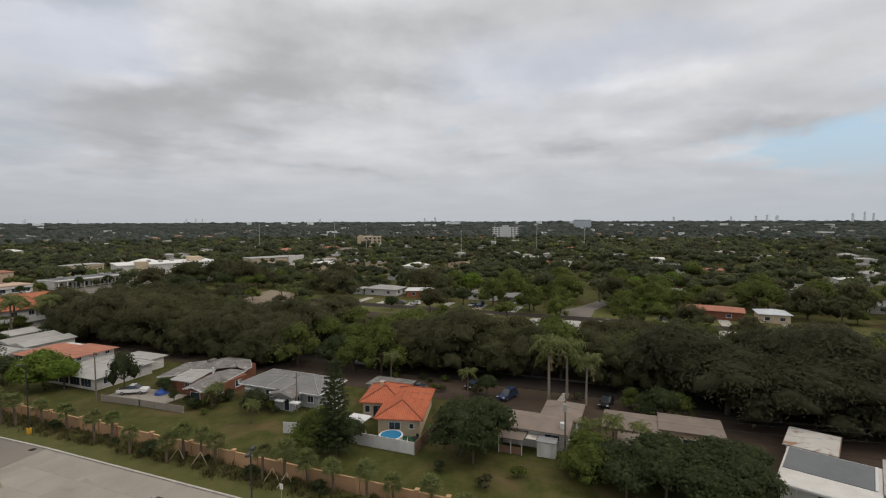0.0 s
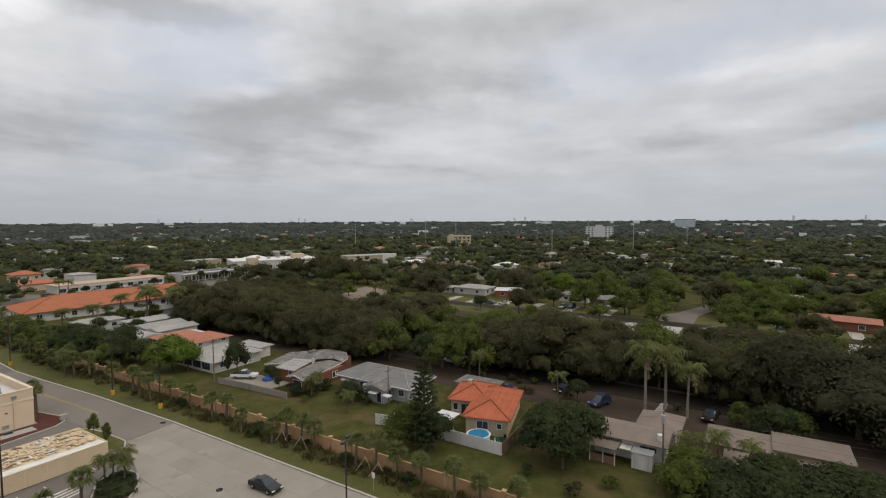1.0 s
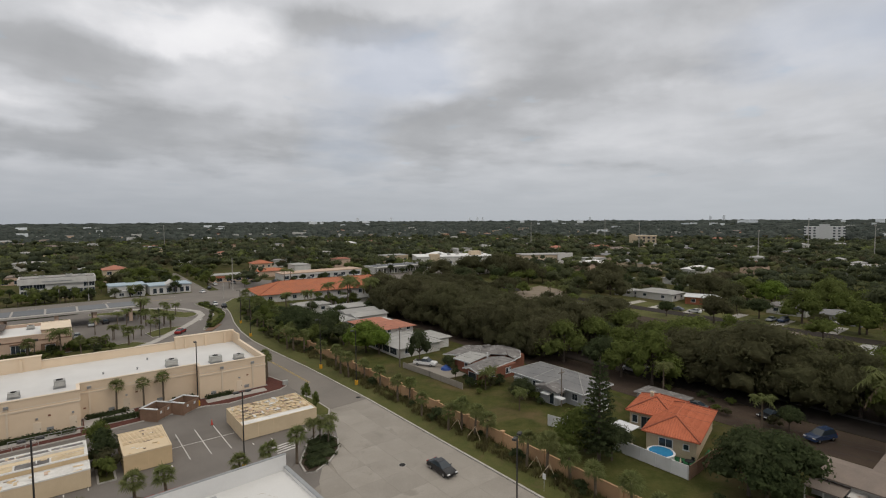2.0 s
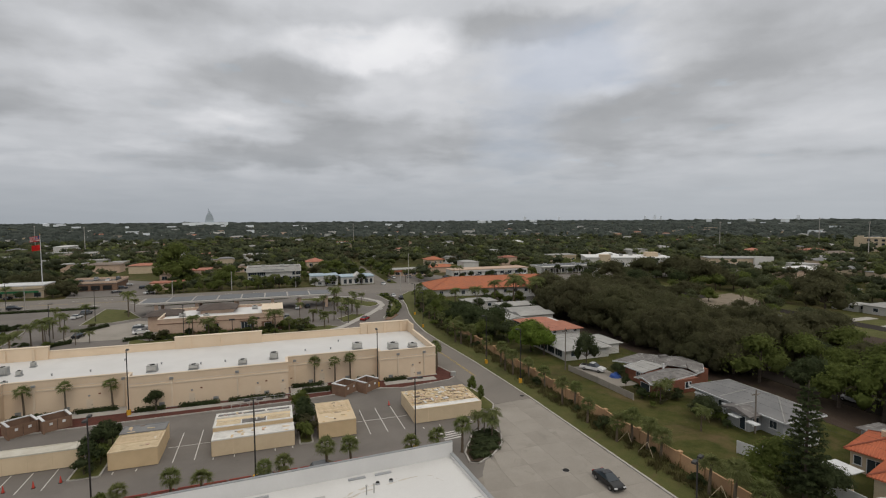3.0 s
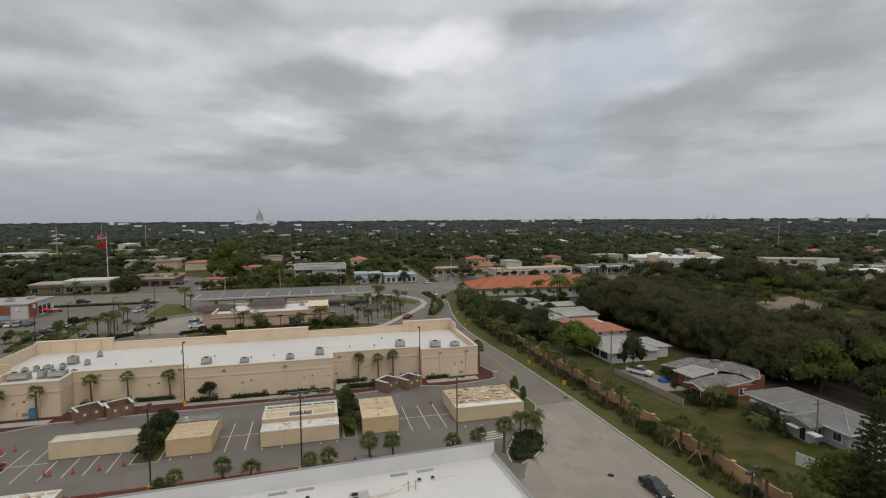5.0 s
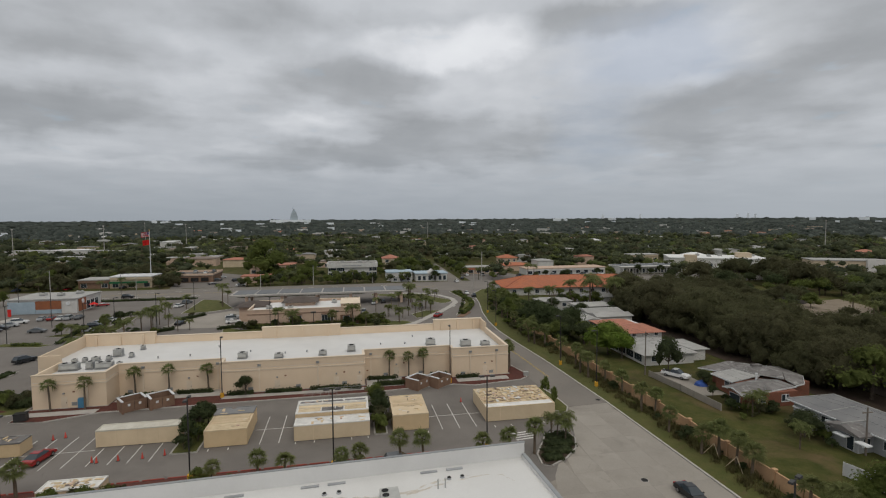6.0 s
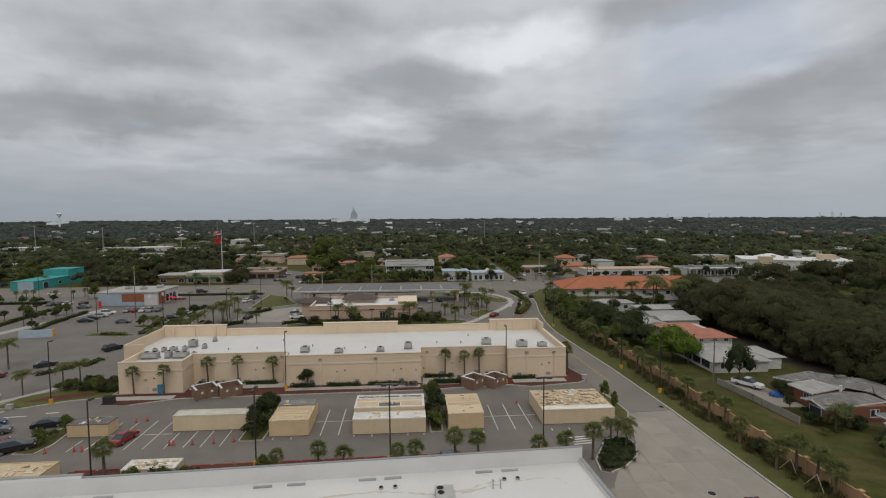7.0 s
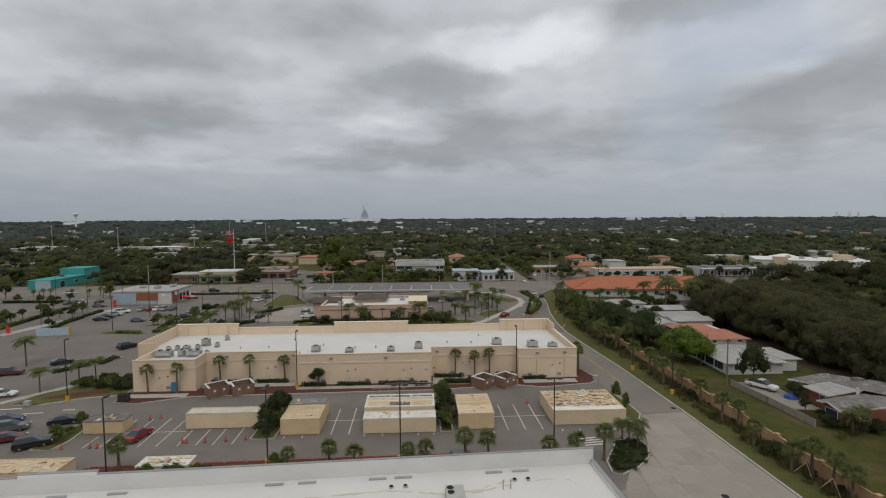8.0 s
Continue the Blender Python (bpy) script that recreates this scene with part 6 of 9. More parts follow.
roof_slab([(75.3, 86.5, 3.24), (77.1, 81.6, 3.3), (79.2, 78.3, 3.4), (82.0, 81.6, 3.5), (80.6, 87.4, 3.36)], 0.13, SHINGLE_OLD, sh, "flat stained roof section")
roof_slab([(79.5, 76.1, 2.86), (82.2, 76.9, 2.8), (86.2, 81.0, 2.78), (86.6, 87.0, 2.78), (80.7, 87.4, 3.34), (82.1, 81.6, 3.48), (79.3, 78.2, 3.38)], 0.13, SHINGLE_OLD, sh, "stained grey shingle slope")
for a, b in (((66.3, 73.8, 2.72), (79.4, 75.9, 2.78)), ((66.3, 73.8, 2.72), (66.4, 76.5, 3.34)), ((66.4, 76.5, 3.34), (66.5, 78.9, 2.76)), ((69.6, 85.7, 2.78), (69.9, 80.3, 2.78)), ((69.6, 85.7, 2.78), (75.2, 86.3, 3.2)),
             ((70.0, 90.0, 2.66), (73.4, 86.1, 2.66)), ((79.5, 76.1, 2.86), (82.2, 76.9, 2.8)), ((82.2, 76.9, 2.8), (86.2, 81.0, 2.78))):
    edge_board(a, b, 0.2, VINYL, sh, "white painted fascia")
for a, b in (((77.1, 81.65, 3.34), (79.2, 78.35, 3.44)), ((75.3, 86.4, 3.26), (77.05, 81.65, 3.32)), ((75.5, 80.8, 2.98), (77.0, 81.5, 3.24))):
    edge_board(a, b, 0.1, ROOF_WHITE_OLD, sh, "pale metal roof edge")
part("chimney", tube(B(), (75.2, 80.5, 2.7), (75.2, 80.5, 4.1), 0.2, 0.2, 10), VINYL, sh, "white vent chimney")
part("roof_hatch", box(B(), 79.6, 86.0, 3.3, 81.6, 87.0, 3.75, 0.05), SHINGLE_OLD, sh, "low dark roof hatch")
window(sh, "w", 76.5, 0.1, 2.3, 2.0, 67.2, 74.6, 78.4, 78.3, "garage_door", 0)
window(sh, "w", 82.4, 1.0, 1.1, 1.2, 70.6, 78.3, 84.8, 85.4)
window(sh, "s", 71.0, 0.9, 1.4, 1.1, 67.2, 74.6, 78.4, 78.3)
window(sh, "s", 75.8, 0.9, 1.4, 1.1, 67.2, 74.6, 78.4, 78.3)
for x, y, z in ((76.4, 84.2, 3.1), (81.2, 84.6, 3.3), (72.4, 75.4, 2.9)):
    part("vent_pipe", tube(B(), (x, y, z), (x, y, z + 0.8), 0.07, None, 6), UNIT_METAL, sh)
tp = thing("blue_tarp_pile", "pile covered with a crumpled blue tarpaulin", "tarpaulin", 68.6, 87.2)
bm = B()
bmesh.ops.create_icosphere(bm, subdivisions=2, radius=1.2)
for v in bm.verts:
    v.co = Vector((v.co.x, v.co.y, max(-0.1, v.co.z * 0.9))) * (1 + 0.35 * noise.noise(v.co * 1.7))
part("tarp", bm, BLUE_TARP, tp)
fence([(61.8, 94.4), (62.6, 85.2), (63.0, 74.8)], 1.15, CONCRETE, "low grey stained block garden wall", name="garden_wall")
sheet("yard_slab", [(64, 82), (70, 81.5), (70, 96), (63.6, 96.5)], -0.02, CONCRETE, "bare concrete yard behind a garden wall", "yard")

# two-level house with pinkish roof and its white annexes
ph = thing("pink_roof_house", "white two-level house with faded pinkish tile roof and annexes", "house")
block(ph, 69.5, 117.0, 80.0, 133.0, 3.6, HOUSE_WHITE)
block(ph, 65.2, 101.2, 77.6, 117.0, 2.38, HOUSE_WHITE)
block(ph, 77.0, 103, 82.0, 112, 2.4, HOUSE_WHITE)
part("roof", hip_roof(B(), 69.5, 117.0, 80.0, 126.4, 3.7, 1.2, 0.8), TILE_PINK, ph)
part("roof", hip_roof(B(), 69.0, 126.4, 79.0, 134.0, 3.4, 1.2, 0.8), TILE_PINK, ph)
part("roof", hip_roof(B(), 65.2, 101.2, 77.6, 112.0, 2.5, 0.7, 0.7), ROOF_WHITE_OLD, ph, "dull white annex roof")
part("roof", box(B(), 64.6, 112.72, 2.42, 78.2, 117.0, 2.56), ROOF_WHITE_OLD, ph, "white flat porch roof")
part("roof", box(B(), 78.45, 102.6, 2.42, 83.0, 112.6, 2.58), ROOF_WHITE_OLD, ph, "white flat annex roof")
for y in (119, 122.5, 126, 130):
    window(ph, "w", y, 2.7, 1.2, 0.75, 69.5, 117.0, 80.0, 133.0)
for x in (72, 75.5, 78.4):
    window(ph, "s", x, 2.75, 1.0, 0.7, 69.5, 117.0, 80.0, 133.0)
for y in (104, 107.5, 111, 114.4):
    window(ph, "w", y, 0.5, 3.0, 1.6, 65.2, 101.2, 77.6, 117.0, "screen_window", 2)
for x in (67.6, 72.5):
    window(ph, "s", x, 0.9, 1.6, 1.2, 65.2, 101.2, 77.6, 117.0)
wh = thing("white_roof_house", "long low house with dull white flat roofs", "house")
for x0, y0, x1, y1, h in ((68.5, 138.5, 74.5, 146, 2.5), (74.5, 141, 86, 147, 2.9), (75, 148.5, 87, 156, 2.8), (66, 147, 74, 156, 2.4)):
    block(wh, x0, y0, x1, y1, h, HOUSE_WHITE)
    part("roof", hip_roof(B(), x0, y0, x1, y1, h + 0.05, 0.75, 0.45, True), ROOF_WHITE_OLD, wh)
    window(wh, "s", (x0 + x1) / 2, 0.8, 2.2, 1.2, x0, y0, x1, y1)
    window(wh, "w", (y0 + y1) / 2, 0.8, 2.0, 1.2, x0, y0, x1, y1)

# brown roofed house with shed and porch
bh = thing("brown_roof_house", "weathered white house with brown-grey shingle roofs", "house")
block(bh, 72.4, 9.6, 77.6, 19.0, 2.7, HOUSE_WHITE)
block(bh, 77.6, 8.8, 84.4, 13.8, 2.7, HOUSE_WHITE)
part("roof", hip_roof(B(), 72.4, 9.6, 78.2, 19.0, 2.75, 0.8, 0.6, True), SHINGLE_BROWN, bh)
part("roof", hip_roof(B(), 77.4, 8.6, 84.6, 14.0, 2.8, 1.3, 0.5), SHINGLE_BROWN, bh)
part("porch_roof", box(B(), 69.0, 15.2, 2.1, 72.4, 19.0, 2.22), SHINGLE_BROWN, bh)
part("porch_screen", box(B(), 69.2, 15.4, -0.1, 69.3, 18.8, 1.0), BROWN_BRICK, bh)
part("lean_to", box(B(), 70.4, 13.6, 1.9, 72.4, 15.1, 2.0), RUST_ROOF, bh)
for y in (15.4, 17, 18.8):
    part("porch_post", box(B(), 69.05, y - 0.07, -0.1, 69.14, y + 0.07, 2.2), HOUSE_WHITE, bh)
window(bh, "w", 11.6, 1.5, 2.2, 0.7, 72.4, 9.6, 77.6, 19.0)
window(bh, "w", 16.5, 0.8, 1.8, 1.2, 72.4, 9.6, 77.6, 19.0)
sd = thing("garden_shed", "white metal garden shed with junk on its roof", "shed", 70.6, 12.0)
part("body", box(B(), -0.9, -1.3, -0.1, 0.9, 1.3, 2.1), HOUSE_WHITE, sd)
part("roof", box(B(), -1.0, -1.4, 2.1, 1.0, 1.4, 2.2), GREY_METAL, sd)
for y in (-0.85, 0.0, 0.85):
    part("batten", box(B(), -0.94, y - 0.03, 0.0, -0.902, y + 0.03, 2.0), GREY_METAL, sd)
part("door", box(B(), -0.95, -0.35, 0.0, -0.91, 0.35, 1.9), VINYL, sd)
wt = thing("water_tank", "white cylindrical tank on a stand beside the house", "tank", 73.4, 10.2)
part("tank", tube(B(), (0, 0, 2.6), (0, 0, 3.9), 0.4, None, 14), VINYL, wt)
part("stand", tube(B(), (0, 0, -0.1), (0, 0, 2.6), 0.3, None, 8), UNIT_METAL, wt)
fr_ = thing("flat_roof_house", "low house with pale brown flat roofs among trees", "house")
for x0, y0, x1, y1, h in ((77.0, -3.0, 83.4, 5.0, 2.7), (78.4, -11.4, 84.2, -3.0, 3.0), (72.2, -4.6, 77.0, 2.6, 2.4)):
    block(fr_, x0, y0, x1, y1, h, HOUSE_PINK)
    part("roof", box(B(), x0 - 0.5, y0 - 0.48, h + 0.02, x1 + 0.5, y1 - 0.02, h + 0.2), SHINGLE_BROWN, fr_)
    window(fr_, "w", (y0 + y1) / 2, 0.9, 1.8, 1.1, x0, y0, x1, y1)

# white house with rusty roof
rh = thing("rusty_roof_house", "white house with a rust-stained roof and a blue-grey rolled roof", "house", 67.6, -15.8, 0, -19)
block(rh, 1.2, -9.0, 11.8, 0.0, 2.5, HOUSE_WHITE)
part("roof", box(B(), 0.5, -9.3, 2.52, 12.4, 0.5, 2.7), HOUSE_WHITE, rh)
part("rolled_roof", box(B(), 5.0, -8.6, 2.7, 12.1, 0.25, 2.78), ROOF_BLUEGREY, rh, "blue-grey rolled roof")
part("roof_edge", box(B(), 5.0, -8.9, 2.7, 12.1, -8.62, 2.86), VINYL, rh, "white metal roof edge")
block(rh, 12.6, -4.6, 19.4, 0.7, 2.7, HOUSE_WHITE)
part("roof", box(B(), 12.45, -5.0, 2.72, 20.0, 1.1, 2.9), RUST_ROOF, rh, "white roof with rust stains")
part("fascia", box(B(), 12.45, -5.12, 2.62, 20.0, -5.01, 2.92), BROWN_BRICK, rh, "dark timber fascia")
block(rh, 5.0, -19.0, 14.6, -9.4, 2.6, HOUSE_WHITE)
part("roof", box(B(), 4.4, -19.6, 2.74, 15.2, -9.35, 2.92), ROOF_WHITE_OLD, rh)
for x in (1.6, 4.6, 7.6, 10.6):
    part("wall_batten", box(B(), 1.12, -x - 0.06, 0.0, 1.19, -x + 0.06, 2.5), VINYL, rh)
window(rh, "w", -4.6, 0.9, 2.0, 1.1, 1.2, -9.0, 11.8, 0.0)
part("fascia", box(B(), 0.38, -9.4, 2.42, 0.49, 0.5, 2.66), VINYL, rh)


def far_house(x, y, w, d, turn, wall, roof, h=2.8, rise=1.2, gable=False, flat=False, label="", storeys=1):
    f = thing("house", label or "low suburban house half hidden by trees", "house", x, y, -0.05, turn, "suburban houses")
    hh = h * storeys
    part("wall", box(B(), -w / 2, -d / 2, -0.1, w / 2, d / 2, hh), wall, f)
    if flat:
        part("roof", box(B(), -w / 2 - 0.4, -d / 2 - 0.4, hh + 0.01, w / 2 + 0.4, d / 2 + 0.4, hh + 0.25), roof, f)
    else:
        part("roof", hip_roof(B(), -w / 2, -d / 2, w / 2, d / 2, hh + 0.05, rise, 0.6, gable), roof, f)
    if math.hypot(x, y) < 250:
        for s in range(storeys):
            for side, a in (("w", -d / 4), ("w", d / 4), ("s", -w / 4), ("s", w / 4)):
                window(f, side, a, 1.0 + s * h, 1.5, 1.1, -w / 2, -d / 2, w / 2, d / 2, "window", 0)
    return f


for a in ((147, 115, 10, 11, 0, HOUSE_GREY, SHINGLE_GREY, 2.8, 1.0), (202, 109, 10, 16, 0, HOUSE_WHITE, ROOF_WHITE_OLD, 2.9, 1.3), (200, 122.5, 7, 9, 0, HOUSE_WHITE, ROOF_WHITE_OLD, 2.5, 0.3), (203, 91.5, 10, 12, 20, BRICK_ORANGE, VINYL, 2.9, 0.7),
          (240, 96, 10, 14, 0, HOUSE_PINK, SHINGLE_BROWN), (232, 148, 14, 10, 0, HOUSE_WHITE, ROOF_WHITE_OLD),
          (194, -24.5, 10, 17, -8, BRICK_RED, TILE_PINK, 2.9, 1.0), (192, -41, 9, 8.5, 0, HOUSE_CREAM, PALE_ROOF, 3.0, 1.1), (262, -60, 13, 26, 24, HOUSE_GREY, SHINGLE_GREY, 3.0, 2.2), (119, 50, 9, 10, 0, HOUSE_WHITE, ROOF_WHITE_OLD, 3.0, 0.8), (254, 126, 10, 14, 0, HOUSE_WHITE, ROOF_WHITE_OLD, 3.0, 1.0), (278, 120, 10, 12, 0, BRICK_RED, SHINGLE_BROWN, 3.2, 0.8), (307, -99, 12, 14, 0, HOUSE_WHITE, VINYL, 3.6, 0.8), (330, -36, 12, 18, 0, HOUSE_PINK, TILE_PINK, 4.4, 0.6), (200, 46, 10, 12, 0, HOUSE_GREY, SHINGLE_GREY), (205, 62, 10, 12, 0, HOUSE_WHITE, SHINGLE_OLD),
          (116, 3, 10, 13, 0, HOUSE_PINK, TILE_OLD), (150, 24, 10, 14, 0, HOUSE_WHITE, ROOF_WHITE_OLD), (152, 52, 10, 14, 0, HOUSE_PINK, SHINGLE_BROWN),
          (150, -20, 10, 16, 0, HOUSE_WHITE, ROOF_WHITE_OLD), (238, -15, 10, 10, 0, HOUSE_WHITE, ROOF_WHITE_OLD, 2.8, 0.9), (258, -11, 12, 14, 0, HOUSE_PINK, TILE_PINK), (226, -84, 12, 14, 0, HOUSE_WHITE, ROOF_WHITE_OLD)):
    far_house(*a)
for x, y, w, d, t in ((150, 172, 12, 10, 0), (96, 182, 14, 9, 10), (74, 176, 12, 9, 0), (84, 164, 13, 8, 0)):
    far_house(x, y, w, d, t, HOUSE_WHITE, ROOF_WHITE_OLD, 2.7, 0.8, flat=(x == 74))


# ---- bank, canopy, shops ----
bk = thing("bank_building", "rose-beige bank with flat roof, brown hip turrets and awnings", "bank")
block(bk, -32.5, 161.4, 2.2, 180.0, 4.6, HOUSE_PINK)
part("base_course", box(B(), -32.6, 161.3, -0.1, 2.3, 180.1, 1.1), BROWN_BRICK, bk)
part("roof_deck", box(B(), -32.0, 161.9, 4.6, 1.7, 179.5, 4.66), WHITE_ROOF, bk)
part("parapet", wall_run(B(), [(-32.5, 161.4), (2.2, 161.4), (2.2, 180), (-32.5, 180)], 4.6, 5.4, 0.3), HOUSE_PINK, bk)
part("coping", wall_run(B(), [(-32.6, 161.3), (2.3, 161.3), (2.3, 180.1), (-32.6, 180.1)], 5.4, 5.5, 0.45), STUCCO_TRIM, bk)
for x0, y0, x1, y1, z in ((-37.6, 170.5, -28.6, 180.5, 4.9), (-23.0, 170.5, -12.2, 179.5, 5.9)):
    block(bk, x0 + 0.6, y0 + 0.6, x1 - 0.6, y1 - 0.6, z, HOUSE_PINK)
    part("turret_roof", hip_roof(B(), x0, y0, x1, y1, z + 0.05, 1.3, 0.5), TURRET, bk, "dark brown shingle turret roof")
part("raised_parapet", box(B(), -4.0, 161.7, 5.5, 2.0, 172, 6.4), HOUSE_PINK, bk)
part("raised_coping", box(B(), -4.2, 161.5, 6.4, 2.2, 172.2, 6.55), STUCCO_TRIM, bk)
for x in (-18.1, -8.2):
    window(bk, "s", x, 0.9, 3.6, 2.2, -32.5, 161.4, 2.2, 180, "shop_window", 3)
    part("window_hood", box(B(), x - 2.0, 161.0, 3.3, x + 2.0, 161.38, 3.55), BROWN_BRICK, bk, "brown window hood")
part("trim_band", box(B(), -32.6, 161.25, 3.9, 2.3, 161.38, 4.1), BROWN_BRICK, bk)
part("entrance", box(B(), -4.2, 161.1, -0.05, -0.6, 161.39, 2.9), BROWN_BRICK, bk, "recessed brown entrance")
window(bk, "s", -2.3, 0.1, 2.0, 2.4, -32.5, 161.1, 2.2, 180, "glass_door")
for x in (-23.8, -18.7, -12.3, -5.4):
    bl = thing("short_lamp", "dark box-headed lamp on a thin post by the bank", "street lamp", x, 158.0, 0.1, 0, "lamps before the bank")
    part("post", tube(B(), (0, 0, -0.05), (0, 0, 4.4), 0.09, None, 6), BLACK_METAL, bl)
    part("lamp_head", box(B(), -0.8, -0.3, 4.4, 0.8, 0.3, 4.8, 0.03), BLACK_METAL, bl)
for x, y in ((-27, 168), (-20, 165), (-6.5, 175), (-2, 170)):
    roof_unit(x, y, 4.66, 1.6, 1.3, 1.1)

cp = thing("parking_canopy", "long pale flat canopy with skylight panels over parked cars", "canopy")
part("roof_slab", box(B(), -46, 196.5, 4.4, 22, 210, 5.0), KERB, cp)
for i in range(8):
    x = -45 + i * 8.3
    part("skylight_panel", box(B(), x, 198.6, 5.0, x + 7.7, 209.4, 5.12), ROOF_BLUEGREY, cp, "blue-grey roof panel")
for x in (-40, -27, -14, -1, 9, 19):
    for y in (198, 208.5):
        part("pillar", box(B(), x - 0.5, y - 0.5, -0.1, x + 0.5, y + 0.5, 4.3), HOUSE_PINK, cp)
for x, y, w in ((-30, 199, 4), (-10, 199, 4)):
    hedge(x, 207.5, x + w * 3, 209, 1.0, LEAF_GREEN)

rs = thing("corner_store", "flat pale store with a rust-orange panel and blue-grey front", "store")
block(rs, -121.5, 200.5, -99.2, 218.0, 5.0, HOUSE_WHITE)
part("roof", box(B(), -121.9, 200.1, 5.0, -98.8, 218.4, 5.4), ROOF_WHITE_OLD, rs)
part("front_panel", box(B(), -121.3, 200.2, 0.1, -112.5, 200.46, 4.4), PALE_BLUE, rs, "pale blue-grey front panel")
part("rust_panel", box(B(), -112.4, 200.15, 1.6, -104.2, 200.46, 4.6), RUST_PANEL, rs, "rust-orange wall panel")
part("lower_panel", box(B(), -112.4, 200.2, 0.1, -104.2, 200.46, 1.6), PALE_BLUE, rs)
part("side_panel", box(B(), -99.16, 201.5, 0.4, -98.95, 206.5, 5.0), RUST_PANEL, rs)
for y in (208.5, 211.5, 214.5):
    window(rs, "e", y, 0.4, 2.4, 3.0, -121.5, 200.5, -99.2, 218.0, "shop_window")
for x in (-102.0,):
    part("round_sign", tube(B(), (x, 200.46, 3.6), (x, 200.2, 3.6), 0.7, None, 18), VINYL, rs, "white round sign")
part("round_sign", tube(B(), (-98.9, 204, 3.9), (-98.7, 204, 3.9), 0.8, None, 18), VINYL, rs, "white round sign")
for x, y in ((-115, 210), (-108, 208), (-104, 213)):
    roof_unit(x, y, 5.4, 2.0, 1.6, 1.1)
um = thing("red_umbrella_table", "red market umbrella over an outdoor table", "umbrella", -96.5, 206.5)
part("canopy", tube(B(), (0, 0, 2.1), (0, 0, 2.8), 1.6, 0.1, 8), RED_CLOTH, um)
part("pole", tube(B(), (0, 0, -0.02), (0, 0, 2.2), 0.05, None, 6), UNIT_METAL, um)

tl = thing("teal_building", "bright teal painted warehouse with a taller rear part", "building")
block(tl, -190, 248.0, -179.5, 274, 4.2, TEAL)
block(tl, -193, 274, -180.5, 287, 7.4, TEAL)
part("front_face", box(B(), -186.5, 247.8, 0, -179.4, 247.98, 4.3), PALE_BLUE, tl, "pale blue end wall")
part("roof", box(B(), -190.2, 247.8, 4.2, -179.3, 274, 4.45), TEAL, tl)
part("roof", box(B(), -193.2, 273.9, 7.4, -180.3, 287.2, 7.65), TEAL, tl)
window(tl, "e", 256, 0.2, 3.0, 3.0, -190, 248, -179.5, 274, "roller_door", 0)
window(tl, "e", 266, 1.2, 2.2, 1.4, -190, 248, -179.5, 274)

of = thing("office_building", "two-storey pale concrete office block with dark ribbon windows", "office building")
block(of, -14, 290, 13.6, 304, 7.2, HOUSE_WHITE)
part("parapet", wall_run(B(), [(-14.6, 289.0), (14.2, 289.0), (14.2, 304.4), (-14.6, 304.4)], 5.5, 8.1, 0.4), HOUSE_WHITE, of)
part("roof_deck", box(B(), -13.9, 290.1, 7.2, 13.5, 303.9, 7.26), SHINGLE_OLD, of)
part("sign_bar", box(B(), -6, 288.9, 6.4, 5, 288.98, 6.8), GREY_METAL, of, "grey lettering bar")
for z in (0.6, 3.4):
    for i in (range(6) if z < 1 else (0, 1, 5)):
        window(of, "s", -11.5 + i * 4.6, z, 4.2, 1.9, -14, 290, 13.6, 304, "window", 3)
part("entrance_slab", box(B(), -11, 278, 0, 6, 280, 1.6), HOUSE_WHITE, of)
for x, y in ((-6, 297), (4, 299), (9, 295)):
    roof_unit(x, y, 7.26, 2.4, 1.8, 1.6)

ws = thing("white_shop", "low white shop with a gabled entrance and blue roof edge", "shop")
block(ws, 33, 262, 50, 274, 3.8, HOUSE_WHITE)
part("roof", box(B(), 32.6, 261.4, 3.82, 50.4, 274.4, 4.3), PALE_BLUE, ws)
bm = B()
v = [bm.verts.new(p) for p in ((39, 261.2, 3.8), (45, 261.2, 3.8), (42, 261.2, 6.2), (39, 268, 3.8), (45, 268, 3.8), (42, 268, 6.2))]
bm.faces.new((v[0], v[1], v[2])), bm.faces.new((v[3], v[5], v[4])), bm.faces.new((v[1], v[4], v[5], v[2])), bm.faces.new((v[0], v[2], v[5], v[3])), bm.faces.new((v[0], v[3], v[4], v[1]))
part("gable", bm, HOUSE_WHITE, ws, "white gabled entrance")
for x in (35, 37.6, 40.6, 43.4, 46.2, 48.6):
    window(ws, "s", x, 0.5, 1.6, 2.2, 33, 262, 50, 274, "shop_window", 0)
ws2 = thing("blue_grey_shop", "low pale blue shop with stepped flat roofs", "shop")
block(ws2, 18, 268, 32, 280, 4.2, HOUSE_WHITE)
part("roof", box(B(), 17.6, 267.6, 4.22, 32.3, 280.4, 4.7), PALE_BLUE, ws2)
block(ws2, 20, 262, 31, 266, 2.4, HOUSE_WHITE)
part("roof", box(B(), 19.8, 261.8, 2.42, 31.2, 266.2, 2.6), ROOF_WHITE_OLD, ws2)
for x in (22, 25.5, 29):
    window(ws2, "s", x, 0.6, 1.8, 1.2, 20, 262, 31, 266)

